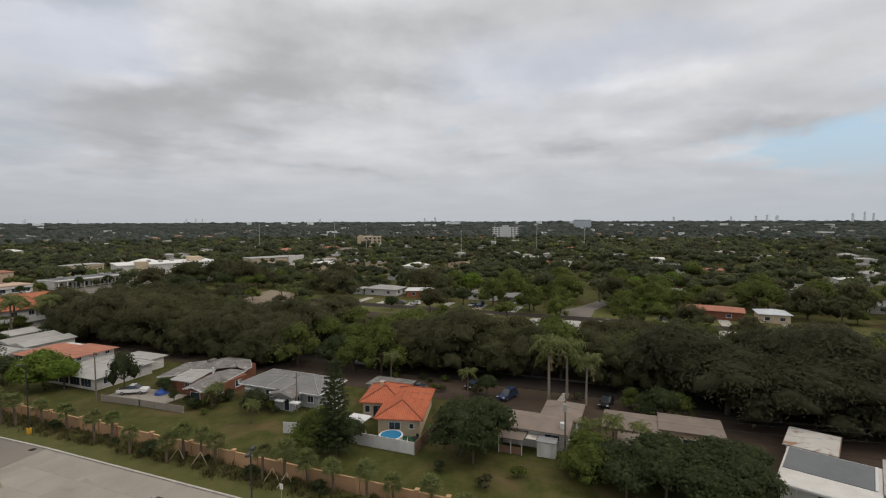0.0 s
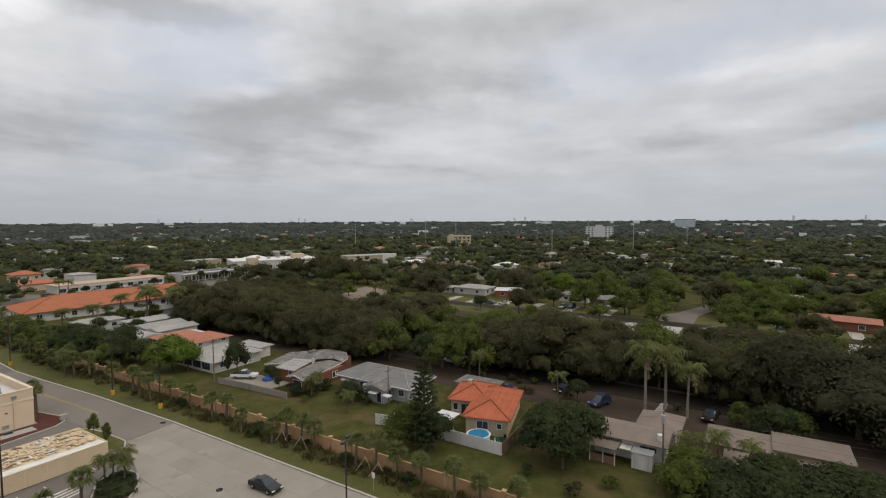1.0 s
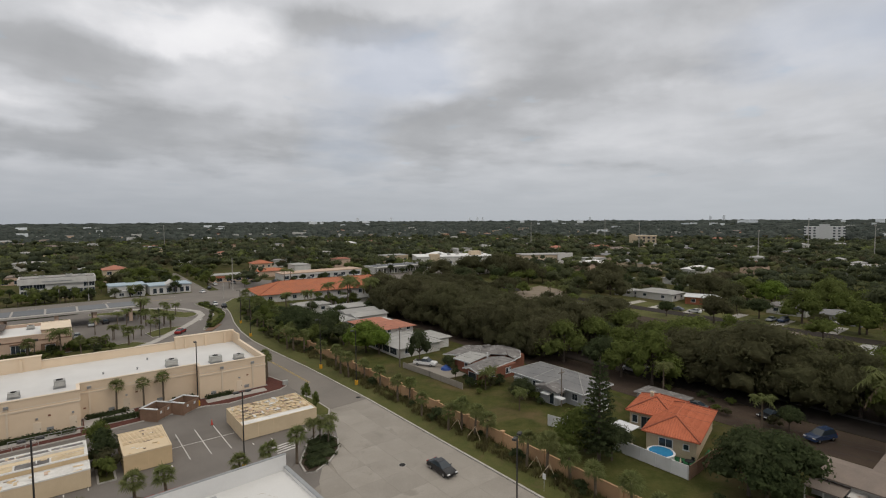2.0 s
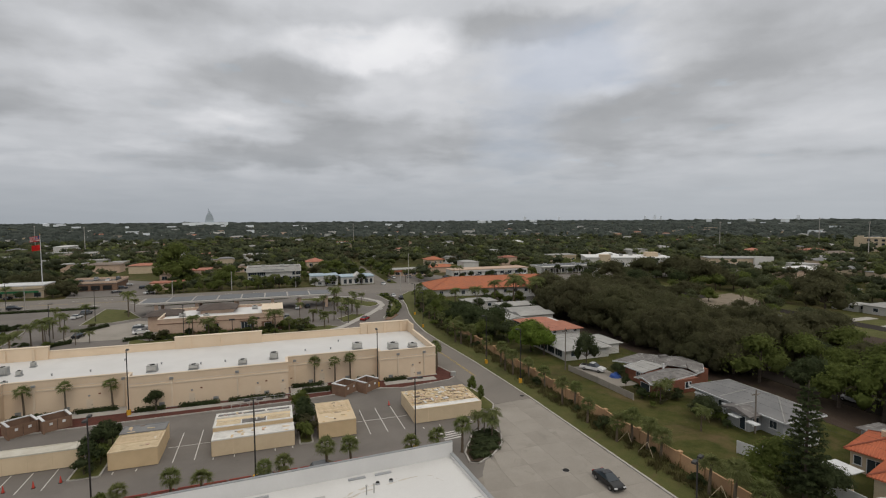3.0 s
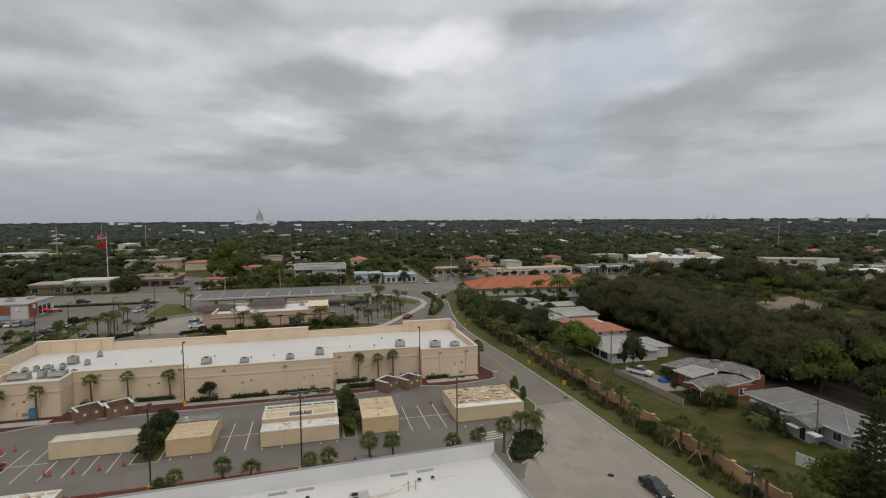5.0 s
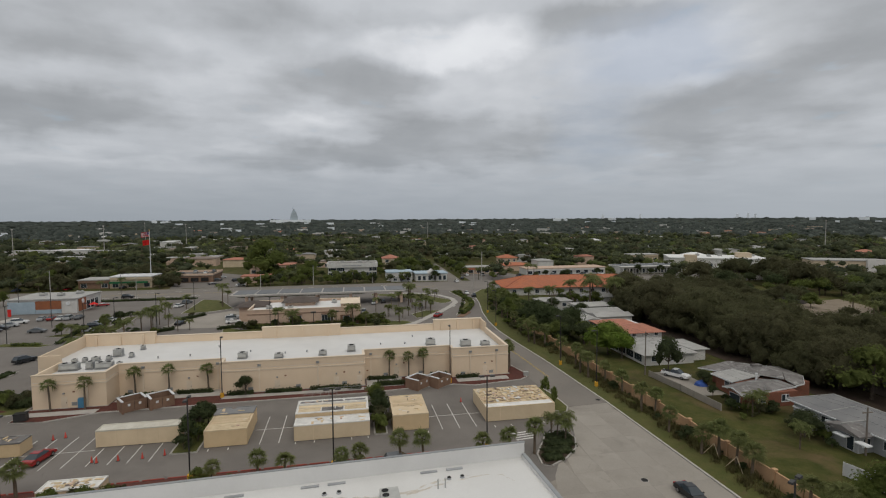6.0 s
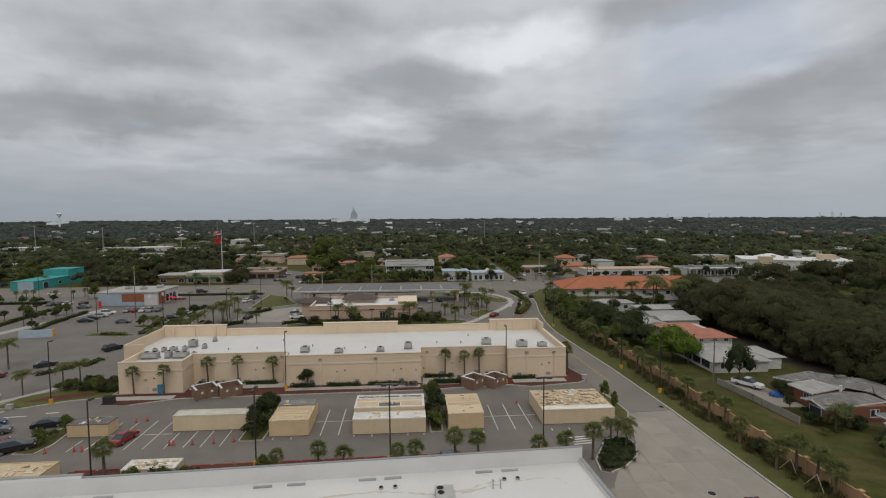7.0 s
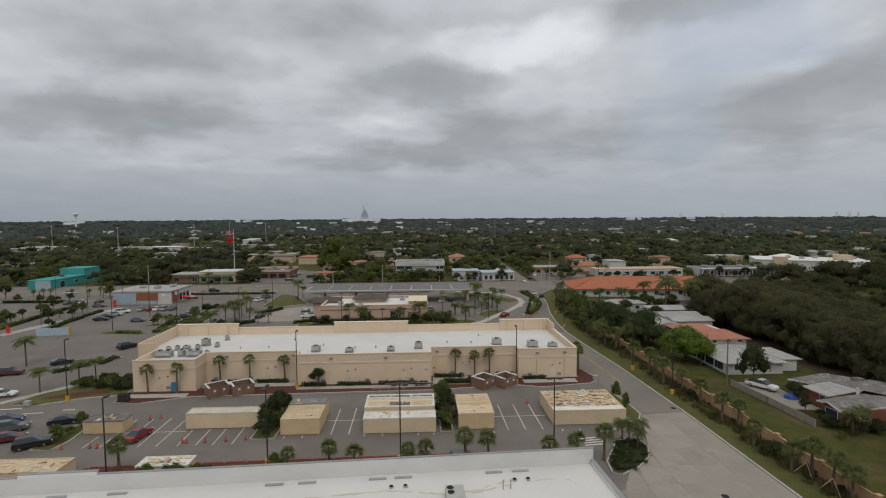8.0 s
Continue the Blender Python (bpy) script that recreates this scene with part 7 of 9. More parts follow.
th = thing("tall_villa", "beige two-storey villa with brown mansard roof", "house")
block(th, 19.8, 332, 31.0, 344, 6.8, HOUSE_CREAM)
part("roof", hip_roof(B(), 19.8, 332, 31, 344, 6.85, 2.2, 0.5), TILE_PINK, th)
for x in (22.6, 28):
    for z in (1, 4.2):
        window(th, "s", x, z, 2.2, 1.6, 19.8, 332, 31, 344)
ov = thing("yellow_villa", "cream two-storey villa with terracotta hip roof", "house")
block(ov, 98.5, 322, 110, 332, 6.4, HOUSE_CREAM)
part("roof", hip_roof(B(), 98.5, 322, 110, 332, 6.45, 2.0, 0.8), TILE_OLD, ov)
for x in (100.5, 104.3, 108):
    window(ov, "s", x, 3.9, 1.3, 1.4, 98.5, 322, 110, 332)
ov2 = thing("low_red_shop", "low shop with faded red tile roof beside the villa", "shop")
block(ov2, 92, 300, 112, 312, 3.4, HOUSE_PINK)
part("roof", hip_roof(B(), 92, 300, 112, 312, 3.45, 1.4, 0.6), TILE_OLD, ov2)
block(ov2, 66, 290, 90, 300, 3.6, HOUSE_PINK)
part("roof", box(B(), 65.6, 289.6, 3.62, 90.4, 300.4, 4.0), ROOF_WHITE_OLD, ov2)
part("fascia", box(B(), 65.8, 289.3, 2.4, 90, 289.58, 3.4), TILE_OLD, ov2, "red tile fascia")
for x in (70, 75, 80, 85):
    window(ov2, "s", x, 0.5, 2.6, 1.8, 66, 290, 90, 300, "shop_window")

ob_ = thing("long_tile_building", "long white building with a broad orange tile hip roof", "building", 64.0, 204.5, 0, -5)
block(ob_, 1.2, 1.2, 66, 23, 3.2, HOUSE_WHITE)
part("roof", hip_roof(B(), 1.2, 1.2, 66, 23, 3.3, 4.0, 1.2), TILE_OLD, ob_, "orange tile roof")
tiles_on(ob_, 1.2, 1.2, 66, 23, 3.3, 4.0, 1.2, TILE_OLD, 0.6)
for i in range(12):
    window(ob_, "s", 5 + i * 5, 0.8, 1.6, 1.5, 1.2, 1.2, 66, 23)
for i in range(4):
    window(ob_, "w", 4 + i * 4.6, 0.8, 1.6, 1.5, 1.2, 1.2, 66, 23)

# row of low shops behind the main road, and the white market hall
ar = thing("shop_arcade", "long low white shop arcade with columns and a pale flat roof", "shops", 156, 266, 0, 1)
block(ar, 0, 3, 42, 16, 4.0, HOUSE_WHITE)
part("roof", box(B(), -0.5, 0, 4.02, 42.5, 16.5, 4.5), HOUSE_WHITE, ar)
part("roof_deck", box(B(), 0.4, 3.4, 4.5, 41.6, 15.6, 4.56), ROOF_BLUEGREY, ar)
for i in range(11):
    part("column", box(B(), i * 4.1, 0.3, -0.1, i * 4.1 + 0.5, 0.8, 4.0), HOUSE_WHITE, ar)
for i in range(10):
    window(ar, "s", 2.3 + i * 4.1, 0.4, 2.8, 2.4, 0, 3, 42, 16, "shop_window")
for x in (6, 15, 27, 35):
    ru_ = roof_unit(0, 0, 0, 2.2, 1.8, 1.2)
    ru_.matrix_basis = ar.matrix_basis @ pose(x, 9, 4.56)
SHOPS = ((100, 276, 50, 12, 3.4, HOUSE_WHITE, HOUSE_PINK), (206, 340, 22, 12, 5.0, HOUSE_CREAM, ROOF_WHITE_OLD), (-117.5, 268, 19, 12, 5.4, HOUSE_CREAM, VINYL), (-132, 269, 14, 12, 4.0, BROWN_BRICK, ROOF_WHITE_OLD), (-58, 276, 14, 8, 3.2, HOUSE_PINK, TILE_PINK), (-62, 318, 26, 14, 5.0, HOUSE_PINK, TILE_PINK), (-30, 350, 20, 12, 4.0, HOUSE_PINK, SHINGLE_BROWN))
for x, y, w, d, h, wall, roof in SHOPS:
    s = thing("low_shop", "low flat-roofed shop building along the main road", "shop", x, y, -0.05, 0, "roadside shops")
    part("wall", box(B(), 0, 0, -0.1, w, d, h), wall, s)
    part("roof", box(B(), -0.4, -0.4, h + 0.01, w + 0.4, d + 0.4, h + 0.45), roof, s)
    part("fascia", box(B(), 0.2, -0.7, h - 1.1, w - 0.2, -0.42, h - 0.2), wall, s)
    for i in range(max(2, int(w / 5))):
        window(s, "s", 2.4 + i * (w - 4.8) / max(1, int(w / 5) - 1), 0.5, 2.6, 1.9, 0, 0, w, d, "shop_window")
aw2 = thing("shop_awning", "dark green fabric awning along a shop front", "awning")
part("awning_cloth", box(B(), -117.2, 266.0, 2.5, -100, 267.28, 3.3, 0.1), TURF, aw2)
for x in (-117, -111.5, -106, -100.3):
    part("awning_post", box(B(), x - 0.08, 266.1, -0.05, x + 0.08, 266.26, 2.5), DARK, aw2)
pd = thing("parking_deck", "brown two-level parking deck with cars on its roof", "parking garage")
block(pd, -96, 283, -74, 303, 3.4, BROWN_BRICK)
part("deck", box(B(), -96.3, 282.7, 3.4, -73.7, 303.3, 3.7), ASPHALT, pd)
for x0, y0, x1, y1 in ((-96.3, 282.7, -73.7, 283.0), (-96.3, 303.0, -73.7, 303.3), (-96.3, 283.0, -96.0, 303.0), (-74.0, 283.0, -73.7, 303.0)):
    part("deck_parapet", box(B(), x0, y0, 3.7, x1, y1, 4.7), HOUSE_PINK, pd)
# solid dark panels on the wall stand in for the bays' inner shade
for x in (-93, -88, -83, -78):
    part("opening", box(B(), x - 1.9, 282.6, 0.5, x + 1.9, 282.69, 2.6), DARK, pd, "dark panel for the shade inside a bay")
for i, (x, y) in enumerate(((-91, 290), (-86.5, 297), (-80, 292), (-77, 298))):
    car(("sedan", "suv")[i % 2], ("black", "silver", "white", "grey")[i], x, y, 95, 3.72, "parked on the upper deck")

mk = thing("market_hall", "large white flat-roofed hall with a tan entrance tower", "building", 208, 297, 0, -27)
block(mk, 0, 0, 58, 30, 6.2, HOUSE_WHITE)
part("roof", box(B(), -0.4, -0.4, 6.2, 58.4, 30.4, 6.6), WHITE_ROOF, mk)
part("tower", box(B(), 9, -2, -0.1, 16, 5, 8.4), HOUSE_CREAM, mk, "tan entrance tower")
part("penthouse", box(B(), 42, 8, 6.6, 50, 16, 9.6), HOUSE_CREAM, mk)
for x in (24, 32, 40, 50):
    window(mk, "s", x, 0.8, 3.2, 2.2, 0, 0, 58, 30)
for x, y in ((26, 14), (34, 20), (20, 20), (54, 22)):
    roof_unit_m = roof_unit(0, 0, 0, 2.4, 1.8, 1.4)
    roof_unit_m.matrix_basis = mk.matrix_basis @ pose(x, y, 6.6)
mk2 = thing("market_annex", "pale flat-roofed commercial annex", "building", 282, 262, 0, -27)
block(mk2, 0, 0, 40, 16, 6.0, HOUSE_CREAM)
part("roof", box(B(), -0.4, -0.4, 6.0, 40.4, 16.4, 6.5), ROOF_WHITE_OLD, mk2)
block(mk2, 28, -2, 40, 0, 7.4, HOUSE_WHITE)
for x in (5, 12, 19, 26):
    window(mk2, "s", x, 0.6, 3.4, 2.2, 0, 0, 40, 16)

bs = thing("blue_roof_shop", "low shop with a bright blue roof edge and white posts", "shop", 330, 190, 0, -48)
block(bs, 0, 4, 30, 14, 3.6, HOUSE_WHITE)
part("roof", box(B(), -0.5, 0, 3.62, 30.5, 14.5, 4.3), BLUE_BOX, bs, "blue painted roof edge")
part("roof_deck", box(B(), 0, 0.5, 4.3, 30, 14, 4.36), ROOF_BLUEGREY, bs)
for i in range(6):
    part("post", box(B(), i * 5.9, 0.3, -0.1, i * 5.9 + 0.4, 0.7, 3.62), VINYL, bs)
for i in range(5):
    window(bs, "s", 3 + i * 6, 0.5, 3.0, 2.2, 0, 4, 30, 14, "shop_window")
# flags
fp = thing("flag_pole", "tall white flag pole with two flags flying", "flag pole", -100.6, 272.8)
part("pole", tube(B(), (0, 0, -0.1), (0, 0, 28.0), 0.22, 0.1, 10), VINYL, fp)
part("ball", tube(B(), (0, 0, 28.0), (0, 0, 28.4), 0.22, 0.1, 8), YELLOW_BASE, fp)


def cloth(w, h, z, mat, name, rows=1, r0=0, label=""):
    bm = B()
    n = 12
    a = [bm.verts.new((-w * i / n, 0.35 * math.sin(i * 0.9) * i / n, z - 0.5 * i / n)) for i in range(n + 1)]
    b = [bm.verts.new((-w * i / n, 0.35 * math.sin(i * 0.9 + 0.3) * i / n, z - h - 0.6 * i / n)) for i in range(n + 1)]
    for i in range(n):
        bm.faces.new((a[i], b[i], b[i + 1], a[i + 1]))
    g = bmesh.ops.solidify(bm, geom=bm.faces[:], thickness=0.02)
    return part(name, bm, mat, fp, label)


for i in range(9):
    cloth(3.8, 0.25, 27.6 - i * 0.27, RED_CLOTH if i % 2 == 0 else WHITE_CLOTH, "flag_stripe", label="red stripe" if i % 2 == 0 else "white stripe")
cloth(1.6, 1.25, 27.62, BLUE_TARP, "flag_canton", label="blue flag field")
cloth(3.2, 2.5, 23.6, RED_CLOTH, "red_flag", label="plain red flag")

# signs and street furniture by the road
for x, y, h in ((66.7, 252.0, 16.0), (56.5, 228.5, 9.0), (-40, 228, 9.5), (-90, 228, 9.5), (10, 261, 9.5), (-20, 261, 9.5), (-140, 261, 10)):
    p = thing("street_pole", "tall pale concrete street pole with an arm", "street pole", x, y, 0, 0, "street poles")
    part("pole", tube(B(), (0, 0, -0.1), (0, 0, h), 0.2, 0.12, 8), KERB, p)
    part("arm", tube(B(), (0, 0, h - 0.6), (0, 2.2 if y < 240 else -2.2, h - 0.2), 0.06, None, 6), UNIT_METAL, p)
sg = thing("red_sign", "small red upright sign panel on the lot", "sign", -123.0, 152.0)
part("panel", box(B(), -0.5, -0.1, -0.05, 0.5, 0.1, 2.4), RED_CLOTH, sg)
sg = thing("red_sign", "small red upright sign panel beside parked cars", "sign", -118.5, 196.5)
part("panel", box(B(), -0.5, -0.1, -0.05, 0.5, 0.1, 2.6), RED_CLOTH, sg)
bb = thing("low_block_wall", "low blue-grey screen wall on the lot", "wall", -108, 148.6, 0, 8)
part("screen", box(B(), -4, -0.2, -0.05, 4.5, 0.2, 2.2), PALE_BLUE, bb)
part("end_post", box(B(), 4.55, -0.25, -0.05, 4.9, 0.25, 2.4), YELLOW_BASE, bb)
for x, y in ((-71.9, 92.0), (36.1, 99.6)):
    cb = thing("utility_box", "grey metal utility cabinet beside the kerb", "utility box", x, y, 0.1)
    part("cabinet", box(B(), -0.5, -0.3, 0, 0.5, 0.3, 0.8), UNIT_METAL, cb)
    part("lid", box(B(), -0.54, -0.34, 0.8, 0.54, 0.34, 0.86), UNIT_METAL, cb)
sgn = thing("small_post_sign", "white sign on a thin post in the verge", "sign", 46.6, 39.6, 0.1)
part("post", tube(B(), (0, 0, -0.1), (0, 0, 2.3), 0.03, None, 6), UNIT_METAL, sgn)
part("plate", box(B(), -0.02, -0.25, 1.6, 0.02, 0.25, 2.3), VINYL, sgn)

# distant blocks: white apartment tower, cream block, dark block, far skyline
ap = thing("white_apartment_tower", "white multi-storey apartment block rising over the trees", "apartment building", 880, 228, 0, 14)
part("wall", box(B(), -12, -23.5, 0, 12, 23.5, 20.5), VINYL, ap)
part("stair_tower", box(B(), -13, -6, 0, -8, 6, 24), VINYL, ap)
for z in range(5):
    for i in range(9):
        y = -22.4 + i * 5.6
        if abs(y) > 6.5:
            part("window", box(B(), -12.12, y - 1.3, 2 + z * 3.9, -12.0, y + 1.3, 4 + z * 3.9), GLASS, ap)
cb = thing("cream_block", "cream four-storey apartment block over the trees", "apartment building", 560, 325, 0, 28)
part("wall", box(B(), -8, -15, 0, 8, 15, 12.5), HOUSE_CREAM, cb)
part("roof", box(B(), -8.3, -15.3, 12.5, 8.3, 15.3, 13.2), HOUSE_CREAM, cb)
part("tower", box(B(), -9, 8, 0, -4, 13, 15), HOUSE_CREAM, cb)
for z in range(3):
    for i in range(5):
        part("window", box(B(), -8.12, -13.5 + i * 5.4, 2.0 + z * 3.9, -8.0, -11 + i * 5.4, 4.0 + z * 3.9), GLASS, cb)
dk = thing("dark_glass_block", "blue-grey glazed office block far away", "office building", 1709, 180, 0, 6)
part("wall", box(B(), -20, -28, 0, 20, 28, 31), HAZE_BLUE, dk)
part("roof", box(B(), -20.5, -28.5, 31, 20.5, 28.5, 32.5), ROOF_BLUEGREY, dk)


def far_tower(az, w, h, dist=4500, mat=None):
    """A tower on the skyline at an azimuth (degrees right of +y), w and h in metres."""
    a = radians(az)
    t = thing("skyline_tower", "pale haze-coloured tower block on the distant skyline", "tower", dist * math.sin(a), dist * math.cos(a), 0, -az, "skyline towers")
    part("shaft", box(B(), -w / 2, -w / 3, -1, w / 2, w / 3, h), mat or HAZE_TOWER, t)
    part("top", box(B(), -w / 4, -w / 6, h, w / 4, w / 6, h * 1.07), mat or HAZE_TOWER, t)


# ---- trees ----
def tree_parts(seed, r, h, leaves, size, leaf, bark=BARK, trunk=0.0, lobes=9, flat=0.62, name="tree", label="", category="tree", skirt=0, droop=0.0):
    """A broad tree: tapered trunk, limbs, and a crown of many leaf clumps in uneven lobes."""
    rnd = random.Random(seed)
    t = thing(name, label, category)
    stem = h * 0.36 if trunk == 0 else trunk
    bm = B()
    tube(bm, (0, 0, -0.2), (0.1, 0.05, stem), 0.05 * h * 0.62, 0.05 * h * 0.4, 8)
    L = []
    for i in range(lobes):
        a = 2 * math.pi * i / lobes + rnd.uniform(-0.4, 0.4)
        q = rnd.uniform(0.35, 0.68) if i % 3 else rnd.uniform(0.0, 0.3)
        x, y = r * q * math.cos(a), r * q * math.sin(a)
        lr = r * rnd.uniform(0.38, 0.58)
        lz = max(lr * flat * 0.7, h - lr * flat - h * 0.62 * (q ** 1.3) * rnd.uniform(0.35, 1.25))
        L.append((x, y, lz, lr, lr * rnd.uniform(0.85, 1.15), lr * flat))
        tube(bm, (0.1, 0.05, stem * rnd.uniform(0.75, 1.0)), (x * 0.85, y * 0.85, lz), 0.016 * h, 0.005 * h, 4)
    for i in range(skirt):
        a = 2 * math.pi * i / skirt + rnd.uniform(-0.3, 0.3)
        lr = r * rnd.uniform(0.26, 0.36)
        L.append((r * 0.72 * math.cos(a), r * 0.72 * math.sin(a), h * rnd.uniform(0.2, 0.4), lr, lr, lr * 1.1))
    part("trunk", bm, bark, t)
    part("crown", joined(clump_mesh(leaves, size, on_lobes(L), seed, 0.25, droop), lumps(L, seed, ICO2 if r > 4 and leaves > 2000 else ICO1, 0.60, 0.16)), leaf, t)
    return t


OAKS = [tree_parts(11 + i, 6.6, 10.5, 3900, 0.37, LEAF_OAK, lobes=15 + i, flat=0.85, skirt=9, droop=0.7, label="broad dull olive-green shade tree over the street", name="shade_tree") for i in range(4)]
WEEPS = [tree_parts(16 + i, 6.6, 10.5, 5200, 0.36, LEAF_OAK_SHADED, lobes=17 + i, flat=0.78, skirt=3, droop=0.7, label="broad weeping tree with shade-darkened foliage over the street", name="weeping_tree") for i in range(2)]
BACKS = [tree_parts(21 + i, 6.4, 10.0, 1050, 0.62, LEAF_OAK, lobes=10 + i, flat=0.8, droop=0.7, label="olive-green shade tree in the wooded block", name="wood_tree") for i in range(3)]
GREENS = [tree_parts(31 + i, 4.8, 9.0, 1500, 0.40, LEAF_GREEN, lobes=11 + i, flat=0.8, skirt=4, label="leafy green tree in a garden", name="garden_tree") for i in range(3)]
LIGHTS = [tree_parts(45, 4.4, 7.6, 2600, 0.34, LEAF_LIGHT, lobes=13, flat=0.8, label="bright green leafy tree behind the wall", name="bright_tree")]
DARKS = [tree_parts(51 + i, 4.4, 8.0, 1700, 0.36, LEAF_DARK, lobes=12 + i, flat=0.8, label="dense dark green tree among houses", name="dark_tree") for i in range(3)]
SMALL = [tree_parts(71 + i, 1.5, 3.4, 700, 0.2, (LEAF_DARK, LEAF_GREEN)[i], lobes=8, flat=0.9, label="small dark green tree in a kerbed bed", name="small_tree") for i in range(2)]
SHRUBS = [tree_parts(81 + i, 1.1, 1.5, 300, 0.2, (LEAF_DARK, LEAF_GREEN, LEAF_OAK)[i], lobes=5, flat=0.8, trunk=0.3, label="rough green shrub growing beside the wall", name="shrub", category="shrub") for i in range(3)]
LOWS = [tree_parts(91 + i, 4.0, 6.5, 760, 0.42, (LEAF_GREEN, LEAF_FAR, LEAF_GREEN)[i], lobes=7, flat=0.75, label="suburban tree among houses", name="suburban_tree") for i in range(3)]


def frond(bm, rnd, base, a, length, rise, droop, width, n=7):
    """A feather frond: an arched rib with leaflets hanging to both sides."""
    d = Vector((math.cos(a), math.sin(a), 0))
    side = Vector((-d.y, d.x, 0))
    last = Vector(base)
    pts = []
    for i in range(n + 1):
        u = i / n
        pts.append(Vector(base) + d * length * u * (1 - 0.18 * u) + Vector((0, 0, rise * math.sin(u * 1.6) - droop * u * u)))
    for i in range(n):
        p, q = pts[i], pts[i + 1]
        u = (i + 0.5) / n
        w = width * math.sin(math.pi * min(1, 0.12 + u * 0.9)) ** 0.7
        for s in (-1, 1):
            for k in (0.0, 0.5):
                e = p.lerp(q, k)
                f = p.lerp(q, k + 0.42)
                tip = e.lerp(q, 0.9) + side * s * w + Vector((0, 0, -w * rnd.uniform(0.3, 0.75)))
                bm.faces.new((bm.verts.new(e), bm.verts.new(f), bm.verts.new(tip)))
        a_, b_, c_ = bm.verts.new(p + side * 0.03), bm.verts.new(p - side * 0.03), bm.verts.new(q)
        bm.faces.new((a_, b_, c_))


def palm(seed, h, r, count, name, label, fan=False, trunk_r=0.16, bark=PALM_BARK, shaft=False, dry=0):
    rnd = random.Random(seed)
    p = thing(name, label, "palm tree")
    lean = (rnd.uniform(-0.25, 0.25), rnd.uniform(-0.25, 0.25))
    bm = B()
    for i in range(4):
        u, w = i / 4, (i + 1) / 4
        tube(bm, (lean[0] * u * u, lean[1] * u * u, h * u - 0.1), (lean[0] * w * w, lean[1] * w * w, h * w), trunk_r * (1.25 - 0.35 * u), trunk_r * (1.25 - 0.35 * w), 8)
    part("trunk", bm, bark, p)
    top = (lean[0], lean[1], h)
    if shaft:
        part("crownshaft", tube(B(), top, (lean[0], lean[1], h + 1.3), trunk_r * 0.9, trunk_r * 0.5, 8), LEAF_LIGHT, p, "smooth green crownshaft")
        top = (lean[0], lean[1], h + 1.2)
    bm = B()
    for i in range(count):
        a = 2 * math.pi * i * 0.381966 + rnd.uniform(-0.2, 0.2)
        up = rnd.uniform(0.15, 1.0)
        if fan:
            stem = 0.45 * r
            tilt = up * 2.3 - 1.0
            d = Vector((math.cos(a) * math.cos(tilt), math.sin(a) * math.cos(tilt), math.sin(tilt)))
            c = Vector(top) + d * stem
            s = Vector((-math.sin(a), math.cos(a), 0))
            n = s.cross(d)
            for k in range(9):
                b = (k - 4) * 0.33
                tip = c + (d * math.cos(b) + s * math.sin(b)) * r * 0.74 * rnd.uniform(0.8, 1.12) + Vector((0, 0, -0.18 * r * abs(k - 4) / 4 - 0.16 * r * rnd.uniform(0.5, 1.5)))
                e0 = c + (d * math.cos(b - 0.15) + s * math.sin(b - 0.15)) * r * 0.32
                e1 = c + (d * math.cos(b + 0.15) + s * math.sin(b + 0.15)) * r * 0.32
                bm.faces.new((bm.verts.new(c), bm.verts.new(e0), bm.verts.new(tip), bm.verts.new(e1)))
            v = [bm.verts.new(Vector(top) + s * 0.03), bm.verts.new(Vector(top) - s * 0.03), bm.verts.new(c)]
            bm.faces.new(v)
        else:
            frond(bm, rnd, top, a, r * rnd.uniform(0.85, 1.1), r * (0.15 + 0.5 * up), r * (0.75 - 0.35 * up), r * 0.34)
    part("fronds", bm, LEAF_PALM, p)
    if dry:
        bm = B()
        for i in range(dry):
            frond(bm, rnd, top, rnd.uniform(0, 6.28), r * 0.7, 0.0, r * 0.8, r * 0.18, 5)
        part("dry_fronds", bm, FROND_DRY, p, "dry brown hanging fronds")
    return p


SABAL = [palm(101 + i, 3.2 + 0.4 * i, 1.42, 32, "cabbage_palm", "cabbage palm with a round fan crown", True, 0.16, DRY_BARK) for i in range(3)]
LOTPALM = [palm(111 + i, 4.7 + 0.3 * i, 1.42, 20, "cabbage_palm", "slender cabbage palm beside the tan wall", True, 0.14, DRY_BARK) for i in range(2)]
ROYAL = [palm(121 + i, 9.6, 4.9, 22, "royal_palm", "tall royal palm with a pale smooth trunk", False, 0.24, PALM_BARK, True, 3) for i in range(2)]
FEATHER = [palm(131 + i, 4.8 + 0.8 * i, 2.9, 20, "feather_palm", "feather palm with arching fronds", False, 0.15, DRY_BARK, False, 0 if i else 2) for i in range(3)]

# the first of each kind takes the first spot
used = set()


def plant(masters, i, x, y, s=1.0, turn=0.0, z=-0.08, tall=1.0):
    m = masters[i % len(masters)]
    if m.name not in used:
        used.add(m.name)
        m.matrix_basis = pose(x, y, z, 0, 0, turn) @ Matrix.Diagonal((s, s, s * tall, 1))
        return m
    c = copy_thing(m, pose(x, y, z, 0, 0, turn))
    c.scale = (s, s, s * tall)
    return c


